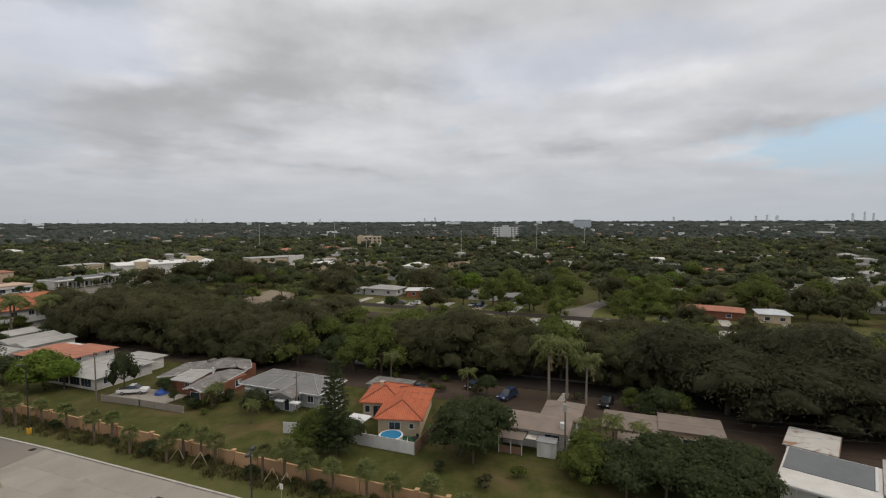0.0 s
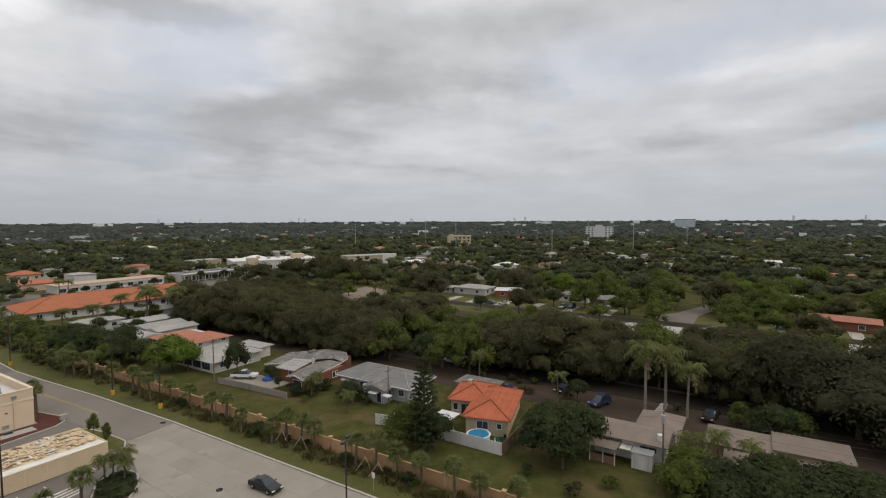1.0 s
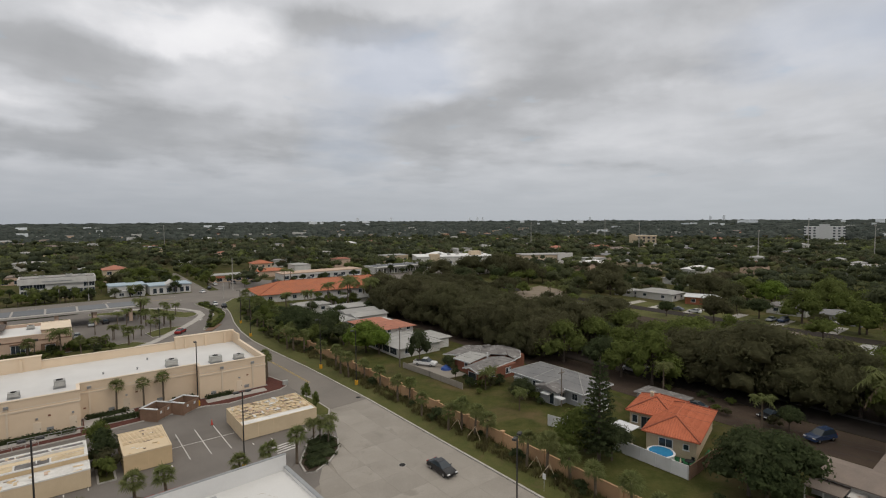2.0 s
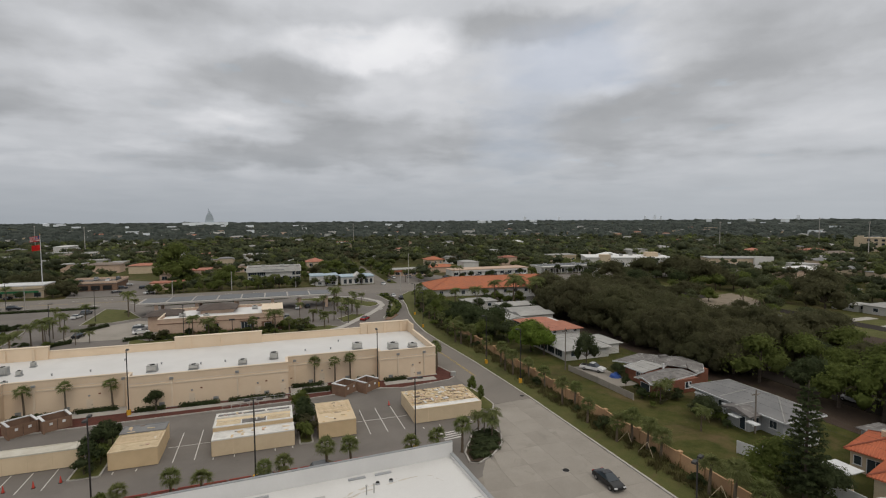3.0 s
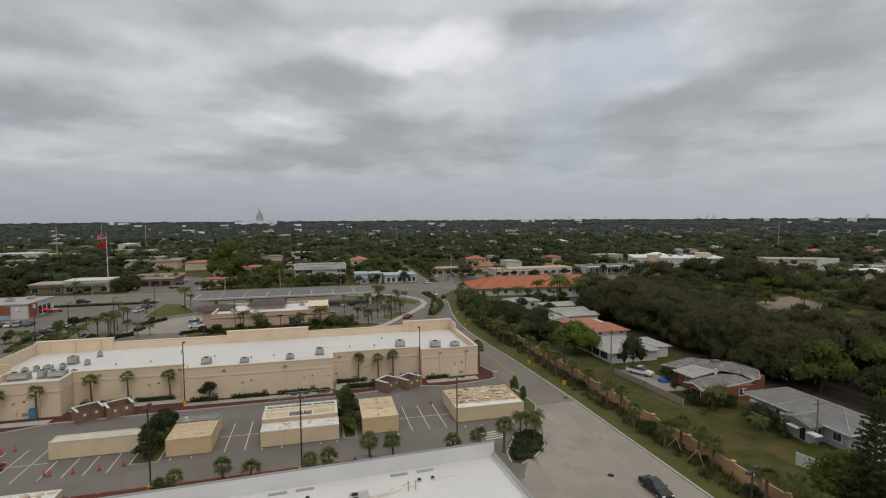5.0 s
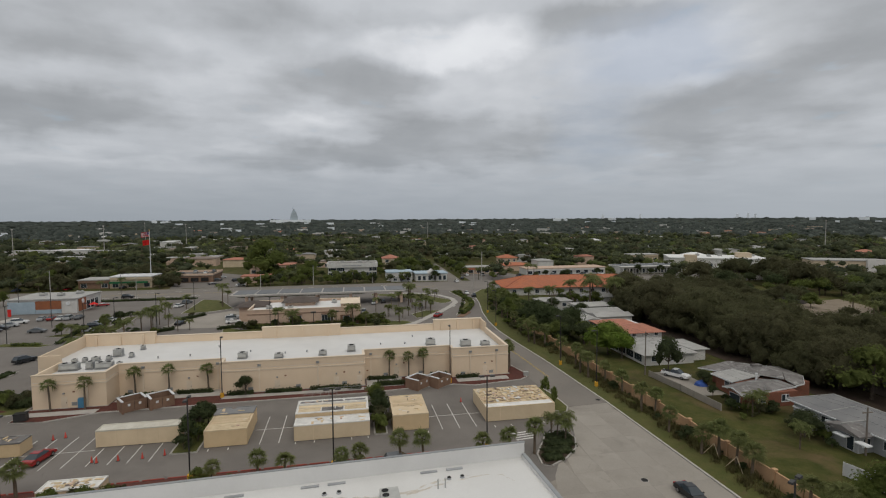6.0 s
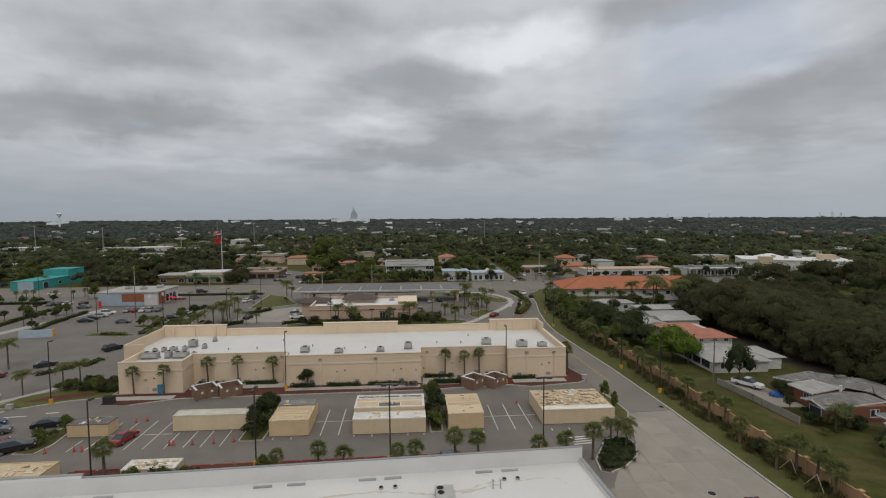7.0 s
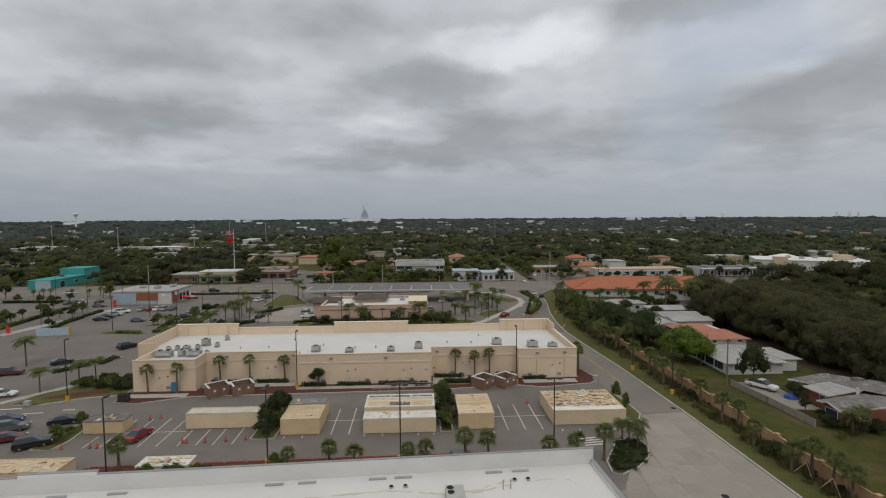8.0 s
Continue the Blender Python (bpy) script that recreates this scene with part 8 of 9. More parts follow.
TOWN_BLOCKS = ((-195, 246, -178, 289), (-15, 276, 15, 305), (16, 260, 52, 282), (19, 330, 32, 346), (64, 286, 114, 336), (98, 272, 152, 290), (204, 336, 230, 354), (154, 264, 202, 286), (200, 262, 276, 326), (280, 240, 328, 284),
               (-120, 266, -96, 282), (-142, 268, -120, 284), (-97, 281, -73, 305), (-60, 274, -42, 286), (-92, 262, -52, 338), (-64, 316, -34, 334), (-32, 348, -8, 364), (60, 200, 132, 236),
               (-300, 486, -262, 512), (-262, 474, -224, 500), (-118, 374, -96, 394), (-90, 360, -72, 380), (-172, 486, -150, 508), (-62, 452, -44, 470), (-24, 434, -6, 452))

rnd = random.Random(5)
# verge: palms, young staked palms, shrubs along the wall
for i, (x, y, s) in enumerate(((50.4, 85.5, 1.0), (49.2, 77.2, 1.0), (50.8, 75.6, 0.85), (48.6, 61.2, 0.95), (50.4, 60.0, 1.05), (50.8, 57.2, 0.9), (50.6, 54.3, 1.0), (49.6, 45.2, 1.0), (50.2, 42.2, 1.05), (50.8, 38.9, 1.05), (50.4, 34.8, 0.9),
                               (49.5, 29.5, 1.0), (50.3, 26.4, 0.9), (48.3, 99.0, 1.05), (48.5, 95.6, 1.05), (47.6, 124.7, 1.25), (46.8, 127.0, 1.2), (49.0, 121, 1.1), (48.5, 68.5, 0.9), (50.4, 92, 0.9), (49.6, 104, 1.0), (49, 111, 1.1), (49.5, 132, 1.2), (50.2, 21.5, 0.9), (49.4, 17, 0.9))):
    plant(SABAL, i, x, y, s * 1.08, rnd.uniform(0, 360), 0.08)


def rough_grass():
    """Rough arching grass in clumps all along the foot of the wall."""
    g = random.Random(8)
    bm = B()
    for i in range(230):
        cx, cy = 50.1 + g.uniform(-1.9, 1.1), 12 + i * 0.6 + g.uniform(-0.5, 0.5)
        big = g.uniform(0.6, 1.3)
        for k in range(70):
            a, q = g.uniform(0, 6.283), abs(g.gauss(0, 0.5)) * big
            x, y = cx + q * math.cos(a), cy + q * math.sin(a)
            hh, b = g.uniform(0.3, 0.95) * big, g.uniform(0, 6.283)
            lean, w = g.uniform(0.1, 0.45), g.uniform(0.05, 0.10)
            bm.faces.new([bm.verts.new((x + w * math.sin(b), y - w * math.cos(b), 0.05)), bm.verts.new((x - w * math.sin(b), y + w * math.cos(b), 0.05)),
                          bm.verts.new((x + lean * math.cos(b), y + lean * math.sin(b), 0.1 + hh))])
    tagged(part("rough_grass", bm, LEAF_TUFT), "rough olive grass along the foot of the wall", "grass", kind="stuff")


rough_grass()
for i in range(34):
    plant(SHRUBS, (2, 1, 2, 0)[i % 4], 50.3 + rnd.uniform(-1.3, 0.8), 13 + i * 4.0 + rnd.uniform(-1.2, 1.2), rnd.uniform(0.4, 0.78), rnd.uniform(0, 360), 0.08)
for x, y, s in ((50.0, 88, 1.2), (49.6, 65.5, 1.5), (50.1, 47.5, 1.1), (49.8, 36.5, 1.2)):
    plant(SHRUBS, 0, x, y, s, rnd.uniform(0, 360), 0.08)
for x, y in ((50.0, 60.5), (50.2, 56.5), (49.9, 41.5), (50.2, 44)):
    st = thing("tree_stake", "pair of pale wooden stakes propping a young palm", "stake", x, y, 0.1, 0, "tree stakes")
    for a in (0.6, 2.5, 4.6):
        part("brace", tube(B(), (0, 0, 1.7), (1.3 * math.cos(a), 1.3 * math.sin(a), 0.0), 0.04, None, 5), CRATE_PALE, st)
# lot and store palms
for i, (x, y, h) in enumerate(((-53.2, 97.2, 1.0), (-47.4, 96.7, 1.0), (-41.3, 102.2, 1.02), (-35.1, 101.6, 1.0), (-28.2, 102.2, 1.0), (7.2, 103.2, 1.0), (11.3, 102.9, 1.0), (14.5, 103.2, 1.0), (33.9, 104.6, 1.0), (35.2, 109.5, 0.9), (34.6, 106.0, 1.0))):
    plant(LOTPALM, i, x, y, h, rnd.uniform(0, 360), 0.1)
for i, (x, y, s) in enumerate(((-40.3, 66.0, 1.1), (-17.8, 64.0, 0.8), (-12.5, 65.5, 0.95), (-9.0, 63.4, 0.95), (-2.0, 63.6, 0.85), (0.6, 65.2, 0.95), (6.0, 66.2, 1.05), (9.1, 65.3, 1.0), (17.5, 65.1, 0.95), (21.0, 64.7, 1.0), (25.3, 66.0, 1.05))):
    plant(SABAL, i + 1, x, y, s, rnd.uniform(0, 360), 0.05)
for x, y, s in ((29.9, 70.9, 0.7), (31.8, 69.8, 0.78), (31.2, 68.6, 0.6), (30.6, 70.2, 0.65)):
    plant(FEATHER, 0, x, y, s * 0.9, rnd.uniform(0, 360), 0.1)
for x0, y0, x1, y1 in ((25.9, 63.0, 28.6, 65.0), (26.5, 64.7, 30.9, 66.9), (27.6, 66.7, 32.1, 69.0), (28.6, 68.8, 32.6, 71.3)):
    hedge(x0, y0, x1, y1, 0.6, LEAF_DARK, "low dark green ground cover under palms", name="ground_cover_hedge")


def hedge_row(a, b, w, h, material, label):
    """A hedge that runs obliquely from a to b."""
    n = math.hypot(b[0] - a[0], b[1] - a[1])
    hd = hedge(-n / 2, -w / 2, n / 2, w / 2, h, material, label, 0.0, 0.36)
    hd.matrix_basis = pose((a[0] + b[0]) / 2, (a[1] + b[1]) / 2, 0.05, 0, 0, math.degrees(math.atan2(b[1] - a[1], b[0] - a[0])))
    return hd


for i, (a, b) in enumerate((((-169.5, 208.6), (-144.5, 207.9)), ((-130.2, 157.9), (-131.5, 173.3)), ((-131.5, 173.3), (-132.8, 190.9)), ((-112.7, 150.7), (-116.2, 166.7)), ((-116.2, 166.7), (-116.5, 185.1)), ((-90.9, 150.5), (-83.4, 149.6)), ((-79.4, 150.2), (-81.5, 163.2)), ((-81.5, 163.2), (-81.9, 182.4)), ((-81.9, 182.4), (-78, 191)))):
    hedge_row(a, b, 1.5, 0.7 if i in (5, 6) else 1.0, LEAF_GREEN if i % 2 else LEAF_DARK, "clipped green hedge between parking rows")
for i, (x, y) in enumerate(((-168.6, 222.8), (-165.2, 224.0), (-160.9, 222.1), (-152.4, 222.9), (-143.8, 220.7), (-141.8, 225.1))):
    plant(SABAL, i, x, y, 0.8, i * 70, 0.0)
for i, (x, y, s) in enumerate(((-177.5, 219.1, 1.9), (-134.5, 219.8, 1.8), (-136.2, 174.6, 1.1), (-139.4, 187.0, 1.0), (-137.8, 191.3, 1.2), (-136, 167.3, 1.4), (-113.9, 155.9, 1.1), (-125.5, 176.6, 0.9), (-120.2, 175.2, 1.0))):
    plant(SMALL, i, x, y, s, i * 50, 0.0)
for x, y, s in ((-35.0, 62.8, 0.85), (-31.6, 63.2, 0.8), (-15.5, 63.5, 0.7), (13.2, 64.6, 0.6), (-24.6, 78.0, 1.2), (-24.3, 81.6, 1.45), (-24.6, 85.6, 1.25), (4.0, 82.4, 1.15), (4.1, 85.5, 1.25), (3.8, 89.5, 1.2), 
                (-55.5, 76.2, 0.85), (-55.4, 81.6, 0.8), (-20.7, 98.6, 1.2), (-19.5, 64.5, 0.9)):
    plant(SMALL, int(x) % 2, x, y, s, rnd.uniform(0, 360), 0.05)
for i, (x, y, s) in enumerate(((3.9, 78.2, 1.6), (4.1, 80.2, 1.8), (3.7, 84, 1.7), (4.1, 87.4, 1.9), (3.9, 91, 1.6), (-24.9, 76.8, 1.4), (-23.8, 79.4, 1.7), (-24.9, 82.2, 1.8), (-24.0, 86, 2.0), (-55.7, 79.2, 0.8), (-56.2, 77.4, 0.7))):
    plant(SHRUBS, i + 1, x, y, s, i * 53, 0.1, tall=1.15)
for i, (x, y, s) in enumerate(((57.5, 129, 1.0), (56.5, 135.5, 1.1), (60.5, 122, 0.8), (55.5, 141, 1.05), (61, 132, 1.1), (56.0, 147, 1.05), (60, 151, 0.9))):
    plant(DARKS, i, x, y, s, i * 71)
for x, y, s in ((35.6, 87.4, 0.62), (35.2, 82.2, 0.5), (36.2, 84.6, 0.45)):
    plant(SMALL, 1, x, y, s, rnd.uniform(0, 360), 0.1, tall=1.8)
for i, (x, y, s) in enumerate(((-62.5, 101.0, 1.4), (-60.4, 100.0, 1.3), (-64.6, 102.4, 1.4), (-66.8, 101.6, 1.1), (-59.2, 102, 1.3))):
    plant(SHRUBS, i + 1, x, y, s, i * 83, 0.1, tall=1.3)
for i, (x, y) in enumerate(((-36.2, 63.6), (-33.2, 63.9), (-29.6, 64.2), (-28.0, 64.0))):
    plant(SHRUBS, 1 + i % 2, x, y, 0.95, i * 60, 0.1, tall=1.5)
# corner by the store's west end
for x, y, s in ((-74.8, 99.0, 0.75), (-91.5, 117.5, 1.05), (-69.6, 102.5, 0.8), (-67.0, 103.6, 0.85), (-63.0, 127, 0.9), (-66, 130, 0.9)):
    plant(FEATHER, 1, x, y, s, rnd.uniform(0, 360), 0.0)
for i in range(16):
    plant(SHRUBS, i, -66.5 + rnd.uniform(-3.5, 6), 102.5 + rnd.uniform(-2.5, 2.5), rnd.uniform(0.8, 1.5), rnd.uniform(0, 360), 0.05)
for a, b in (((-81.6, 112.2), (-77.2, 117.0)), ((-75.4, 118.0), (-74.4, 123.0))):
    hedge_row(a, b, 2.0, 0.6, LEAF_DARK, "low dark hedge on the drive island")
hd1 = hedge(-61.4, 99.0, -57.6, 104.4, 1.6, LEAF_DARK)

# lot trees in the west, by the bank and the main road
for i in range(30):
    x, y = rnd.choice(((-134 + rnd.uniform(-1, 1), rnd.uniform(161, 190)), (-168 + rnd.uniform(0, 25), 209.6), (-118 + rnd.uniform(-6, 6), rnd.uniform(150, 192)), (-82 + rnd.uniform(-4, 8), rnd.uniform(160, 164)), (-74.6 + rnd.uniform(-2, 2), rnd.uniform(164, 186)), (rnd.uniform(-170, -130), rnd.uniform(150, 200))))
    plant(SMALL, i, x, y, rnd.uniform(0.7, 1.3), rnd.uniform(0, 360), 0.0)
for i in range(40):
    x, y = rnd.choice(((rnd.uniform(-36, 16), rnd.uniform(153.5, 159)), (rnd.uniform(-60, -46), rnd.uniform(165, 215)), (rnd.uniform(20, 38), rnd.uniform(164, 215)), (rnd.uniform(-72, -58), rnd.uniform(150, 166))))
    if not (30 < x < 42 and 160 < y < 192):
        plant((SHRUBS, SHRUBS, SABAL, FEATHER)[i % 4], i, x, y, rnd.uniform(0.8, 1.3), rnd.uniform(0, 360), 0.05)
for i in range(12):
    u = i / 11
    plant(SHRUBS, i, 37 + 10.5 * math.sin(u * 1.4) + rnd.uniform(-0.5, 0.5), 169 + 50 * u, rnd.uniform(0.7, 1.1), rnd.uniform(0, 360), 0.1)
for x, y, s in ((30, 205, 1.2), (33, 200, 1.2), (24, 212, 1.1), (27, 184, 1.2), (24, 180, 1.2), (14, 184, 1.2), (8, 180, 1.1), (17, 190, 1.2), (21, 190, 1.1), (12, 170, 1.1), (-62, 200, 1.3), (-50, 212, 1.2), (-64, 176, 1.2), (-57.6, 168, 1.1), (-77, 152, 1.2), (-69, 152, 1.2), (-73, 149, 1.1), (-65, 148, 1.0)):
    plant(FEATHER, int(x), x, y, s * 0.64, rnd.uniform(0, 360), 0.0)
for i in range(64):
    x = rnd.uniform(-225, 30)
    if -90 < x < -52 or -19 < x < 18:
        continue
    plant((GREENS, LOWS, DARKS)[i % 3], i, x, rnd.uniform(281, 300) if abs(x) > 20 else rnd.uniform(259, 262), rnd.uniform(0.6, 1.0), rnd.uniform(0, 360))
for i in range(44):
    x = rnd.uniform(-230, 44) if i < 34 else rnd.uniform(66, 200)
    if not -92 < x < -52:
        plant((LOWS, FEATHER, SMALL, DARKS)[i % 4], i, x, rnd.uniform(259.5, 264.5), (0.7, 0.95, 1.7, 0.6)[i % 4] * rnd.uniform(0.8, 1.15), rnd.uniform(0, 360))
plant(GREENS, 0, -50, 300, 2.7, 0, tall=0.95)
for i in range(18):
    plant((OAKS, DARKS, BACKS)[i % 3], i, rnd.uniform(-205, -100), rnd.uniform(288, 330), (0.95, 1.35, 1.1)[i % 3] * rnd.uniform(0.8, 1.2), rnd.uniform(0, 360))
for i, (x, y, s) in enumerate(((-95.5, 268, 0.62), (-91, 270, 0.7), (-86.5, 266.5, 0.5), (-135.5, 266, 0.6), (-141, 269, 0.8), (-147, 270, 0.7))):
    plant((BACKS, OAKS)[i % 2], i, x, y, s, i * 71)
for i in range(26):
    x, y = rnd.uniform(62, 205), rnd.choice((rnd.uniform(259, 263), rnd.uniform(289.5, 300), rnd.uniform(313, 335)))
    if not any(a - 2 < x < c + 2 and b - 3 < y < d + 2 for a, b, c, d in TOWN_BLOCKS) or y < 264:
        plant((SMALL, FEATHER, LOWS, GREENS)[i % 4], i, x, y, (1.5, 1.0, 0.7, 0.6)[i % 4] * rnd.uniform(0.8, 1.2), rnd.uniform(0, 360))
for i in range(9):
    car(("sedan", "suv")[i % 2], ("white", "silver", "black", "grey")[i % 4], 66 + i * 9.5 + rnd.uniform(-2, 2), 270.5 if i > 2 else 280, 90, note="parked before the roadside shops")
for i in range(34):
    x = rnd.uniform(-58, 17)
    plant((FEATHER, SMALL, GREENS, LOWS)[i % 4], i, x, rnd.uniform(258.8, 268), (0.9, 1.6, 0.5, 0.75)[i % 4] * rnd.uniform(0.8, 1.2), rnd.uniform(0, 360))
for i in range(12):
    plant((GREENS, DARKS)[i % 2], i, 47.4 - (i % 2) * 2 if i < 6 else 62.5 + (i % 2) * 2, 284 + (i % 6) * 13, rnd.uniform(0.7, 1.0), rnd.uniform(0, 360))
for i in range(46):
    x, y = rnd.uniform(-230, 44), rnd.uniform(264, 325)
    if not -95 < x < -50 and not any(a - 4 < x < c + 4 and b - 6 < y < d + 3 for a, b, c, d in TOWN_BLOCKS):
        plant((LOWS, LOWS, GREENS, BACKS)[i % 4], i, x, y, (1.2, 1.0, 0.95, 0.75)[i % 4] * rnd.uniform(0.8, 1.3), rnd.uniform(0, 360))
for i in range(22):
    y = rnd.uniform(138, 200)
    plant((SABAL, SMALL, SHRUBS, DARKS)[i % 4], i, 48.0 + (y - 140) * 0.13 + rnd.uniform(1.0, 5.5), y, (1.3, 1.5, 1.6, 0.55)[i % 4] * rnd.uniform(0.8, 1.2), rnd.uniform(0, 360), 0.05)
for a, b in zip(((37.6, 168.4), (41.6, 176), (45.2, 185.5), (46.8, 196), (46.4, 206)), ((41.6, 176), (45.2, 185.5), (46.8, 196), (46.4, 206), (44.9, 218))):
    hedge_row(a, b, 1.7, 1.0, LEAF_GREEN, "thick green hedge along the road median")
plant(GREENS, 1, 34, 298, 1.5, 0, tall=0.8)
for i, (x, y, s) in enumerate(((-8.5, 284, 1.35), (-5, 285, 1.2), (-1.5, 284, 1.4), (2, 285, 1.3), (5.5, 284, 1.25), (16, 286, 1.7), (-17, 286, 1.4))):
    plant(SMALL, i, x, y, s, i * 40)

for i, (x, y) in enumerate(((-62.0, 167.9), (-61.4, 171.6), (-62.8, 180.8), (-63.5, 186.4), (-69.3, 196.4), (-52.3, 160.2), (-49.4, 161.6), (11.6, 168.5), (14.4, 172.2), (16.4, 166.0), (18.7, 169.6), (20.8, 167.3), (24.2, 177.3), (26.4, 181.5), (28.3, 182.5))):
    plant(FEATHER if i < 7 else (SABAL, FEATHER)[i % 2], i, x, y, 0.8 if i < 5 else 0.6 if i < 7 else 0.68, i * 47, 0.05)
for i, (x, y, s) in enumerate(((-24.1, 160, 1.5), (-17.9, 160.2, 1.9), (-17, 159.6, 1.6), (-2.2, 158.9, 1.6), (2.4, 160.4, 1.8), (-30.8, 158.3, 1.8), (-34, 157.4, 1.7), (5.5, 161, 1.7), (8.8, 162, 1.6), (-0.4, 158.4, 1.4))):
    plant(SHRUBS, i, x, y, s, i * 61, 0.1, tall=1.2)
for a, b in (((-112, 224.4), (-90, 224.4)), ((-89, 224.4), (-66, 224.4)), ((-48, 224.2), (-22, 224.2)), ((-20, 224.2), (4, 224.2))):
    hedge_row(a, b, 1.6, 0.8, LEAF_DARK, "low clipped hedge along the main road")
for a, b in (((-58.7, 159.7), (-54.3, 163.2)), ((-56.9, 177.2), (-51.5, 185.2)), ((-40.9, 160), (-34.5, 162.9))):
    hedge_row(a, b, 1.4, 1.0, LEAF_DARK, "clipped green hedge beside the bank parking")

# gardens behind the wall
def norfolk(x, y, h):
    """A conifer with whorls of level boughs."""
    t = thing("tall_conifer", "tall narrow conifer with whorls of level branches", "conifer", x, y, -0.08)
    part("trunk", tube(B(), (0, 0, -0.1), (0, 0, h), 0.28, 0.04, 8), BARK, t)
    L, bm = [], B()
    r_ = random.Random(3)
    for i in range(17):
        u = i / 17
        z = 1.6 + (h - 2.0) * u
        reach = (1 - u) ** 0.7 * 2.3 + 0.35
        for k in range(6):
            a = k * 1.047 + i * 0.5 + r_.uniform(-0.2, 0.2)
            tube(bm, (0, 0, z), (reach * math.cos(a), reach * math.sin(a), z + 0.25 * reach), 0.05, 0.015, 4)
            for s in (0.4, 0.7, 0.98):
                L.append((reach * s * math.cos(a), reach * s * math.sin(a), z + 0.22 * reach * s, 0.16 + 0.13 * reach, 0.16 + 0.13 * reach, 0.16))
    part("branchwork", bm, BARK, t)
    part("needles", clump_mesh(7500, 0.22, on_lobes(L), 77), LEAF_DARK, t)


norfolk(58.9, 40.2, 15.0)
plant(GREENS, 0, 58.6, 44.6, 0.68, 10, tall=0.9)
plant(GREENS, 1, 59.8, 43.0, 0.8, 80)
plant(DARKS, 0, 60.5, 39.2, 0.72, 30)
for i, (x, y, s) in enumerate(((65.8, 23.6, 1.0), (68.2, 20.4, 1.05), (69, 25, 0.95), (64.4, 21.2, 0.8), (71.6, 23.2, 0.85))):
    plant(DARKS, i, x, y, s, i * 67)
for i, (x, y, s) in enumerate(((64.6, 5.6, 0.72), (67, 2.5, 0.9), (68.5, -3.0, 1.15), (66.5, -7, 1.1), (70, -9.5, 1.1), (63.4, -3.4, 0.95), (62.4, 1.0, 0.75), (69, 6.0, 0.8), (61.0, -8.0, 0.95), (72.5, -13.0, 0.9), (64.8, -12.0, 0.95), (66.4, 8.0, 0.5))):
    plant(GREENS if y > 5.5 else DARKS, i, x, y, s, i * 41, tall=0.72 if x > 66 else 0.85)
for i, (x, y, s) in enumerate(((73.2, 6.2, 0.9), (74.4, 3.2, 0.85), (72.5, -0.6, 0.8), (71, 7.2, 0.7), (88, 30, 0.9), (91, 48, 0.9))):
    plant(FEATHER, i, x, y, s, i * 61)
for i, (x, y, s) in enumerate(((91.6, 15.3, 1.0), (95.0, 12.5, 0.92), (92.4, 8.7, 0.76))):
    plant(ROYAL, i, x, y, s, i * 50)
for x, y, s in ((61.6, 111.5, 1.1), (63.4, 108, 0.85), (60.5, 114.5, 0.8)):
    plant(LIGHTS, 0, x, y, s, rnd.uniform(0, 360), tall=1.05)
plant(DARKS, 1, 66.4, 94.5, 0.62, 20, tall=1.75)
plant(SHRUBS, 1, 62.9, 14.4, 1.1, 0)
for i, (x, y, s) in enumerate(((64.9, 74.8, 1.25), (66.6, 72.9, 1.1), (68.6, 72.6, 1.2), (71.4, 72.6, 1.2), (69.6, 61.6, 1.1), (69.4, 66.6, 1.1), (68.6, 59.4, 0.9))):
    plant(SHRUBS, i, x, y, s, i * 47, tall=1.2)
for i, (x, y, s) in enumerate(((66.0, 80.6, 0.75), (69.8, 64.8, 0.7))):
    plant(SMALL, i, x, y, s, i * 47)
fb = tree_parts(301, 1.5, 2.0, 420, 0.17, BLOSSOM, lobes=6, flat=0.8, trunk=0.4, name="flowering_shrub", label="shrub covered in white blossom beside the grey house", category="shrub")
fb.matrix_basis = pose(70.6, 64.2, -0.08)
for i in range(30):
    x, y = rnd.choice(((rnd.uniform(63.5, 70), rnd.uniform(52, 73)), (rnd.uniform(54, 62), rnd.uniform(84, 150)), (rnd.uniform(64, 72), rnd.uniform(70, 76)), (rnd.uniform(56, 62), rnd.uniform(12, 30))))
    chance = rnd.random()
    if chance < 0.8:
        big, turn = rnd.uniform(0.7, 1.5), rnd.uniform(0, 360)
        if chance < 0.4:
            plant(SHRUBS, i, x, y, big * 0.8, turn)
for i, (x, y, s) in enumerate(((66.4, 71.6, 0.6), (68.0, 63.2, 0.55), (66.6, 78, 0.5), (69, 72.8, 0.55), (69.4, 87.5, 0.4), (70, 66.5, 0.5), (63.8, 60, 0.5))):
    plant((FEATHER, DARKS, SMALL)[i % 3], i, x, y, s if i % 3 else 0.7, i * 33)
for x0, x1, y in ((-33, -24, 158.9), (-22, -14, 159.4), (-12, -2, 159.8), (2, 10, 160.2)):
    hedge(x0, y - 0.8, x1, y + 0.8, 1.5, LEAF_GREEN, "green hedge in front of the bank")
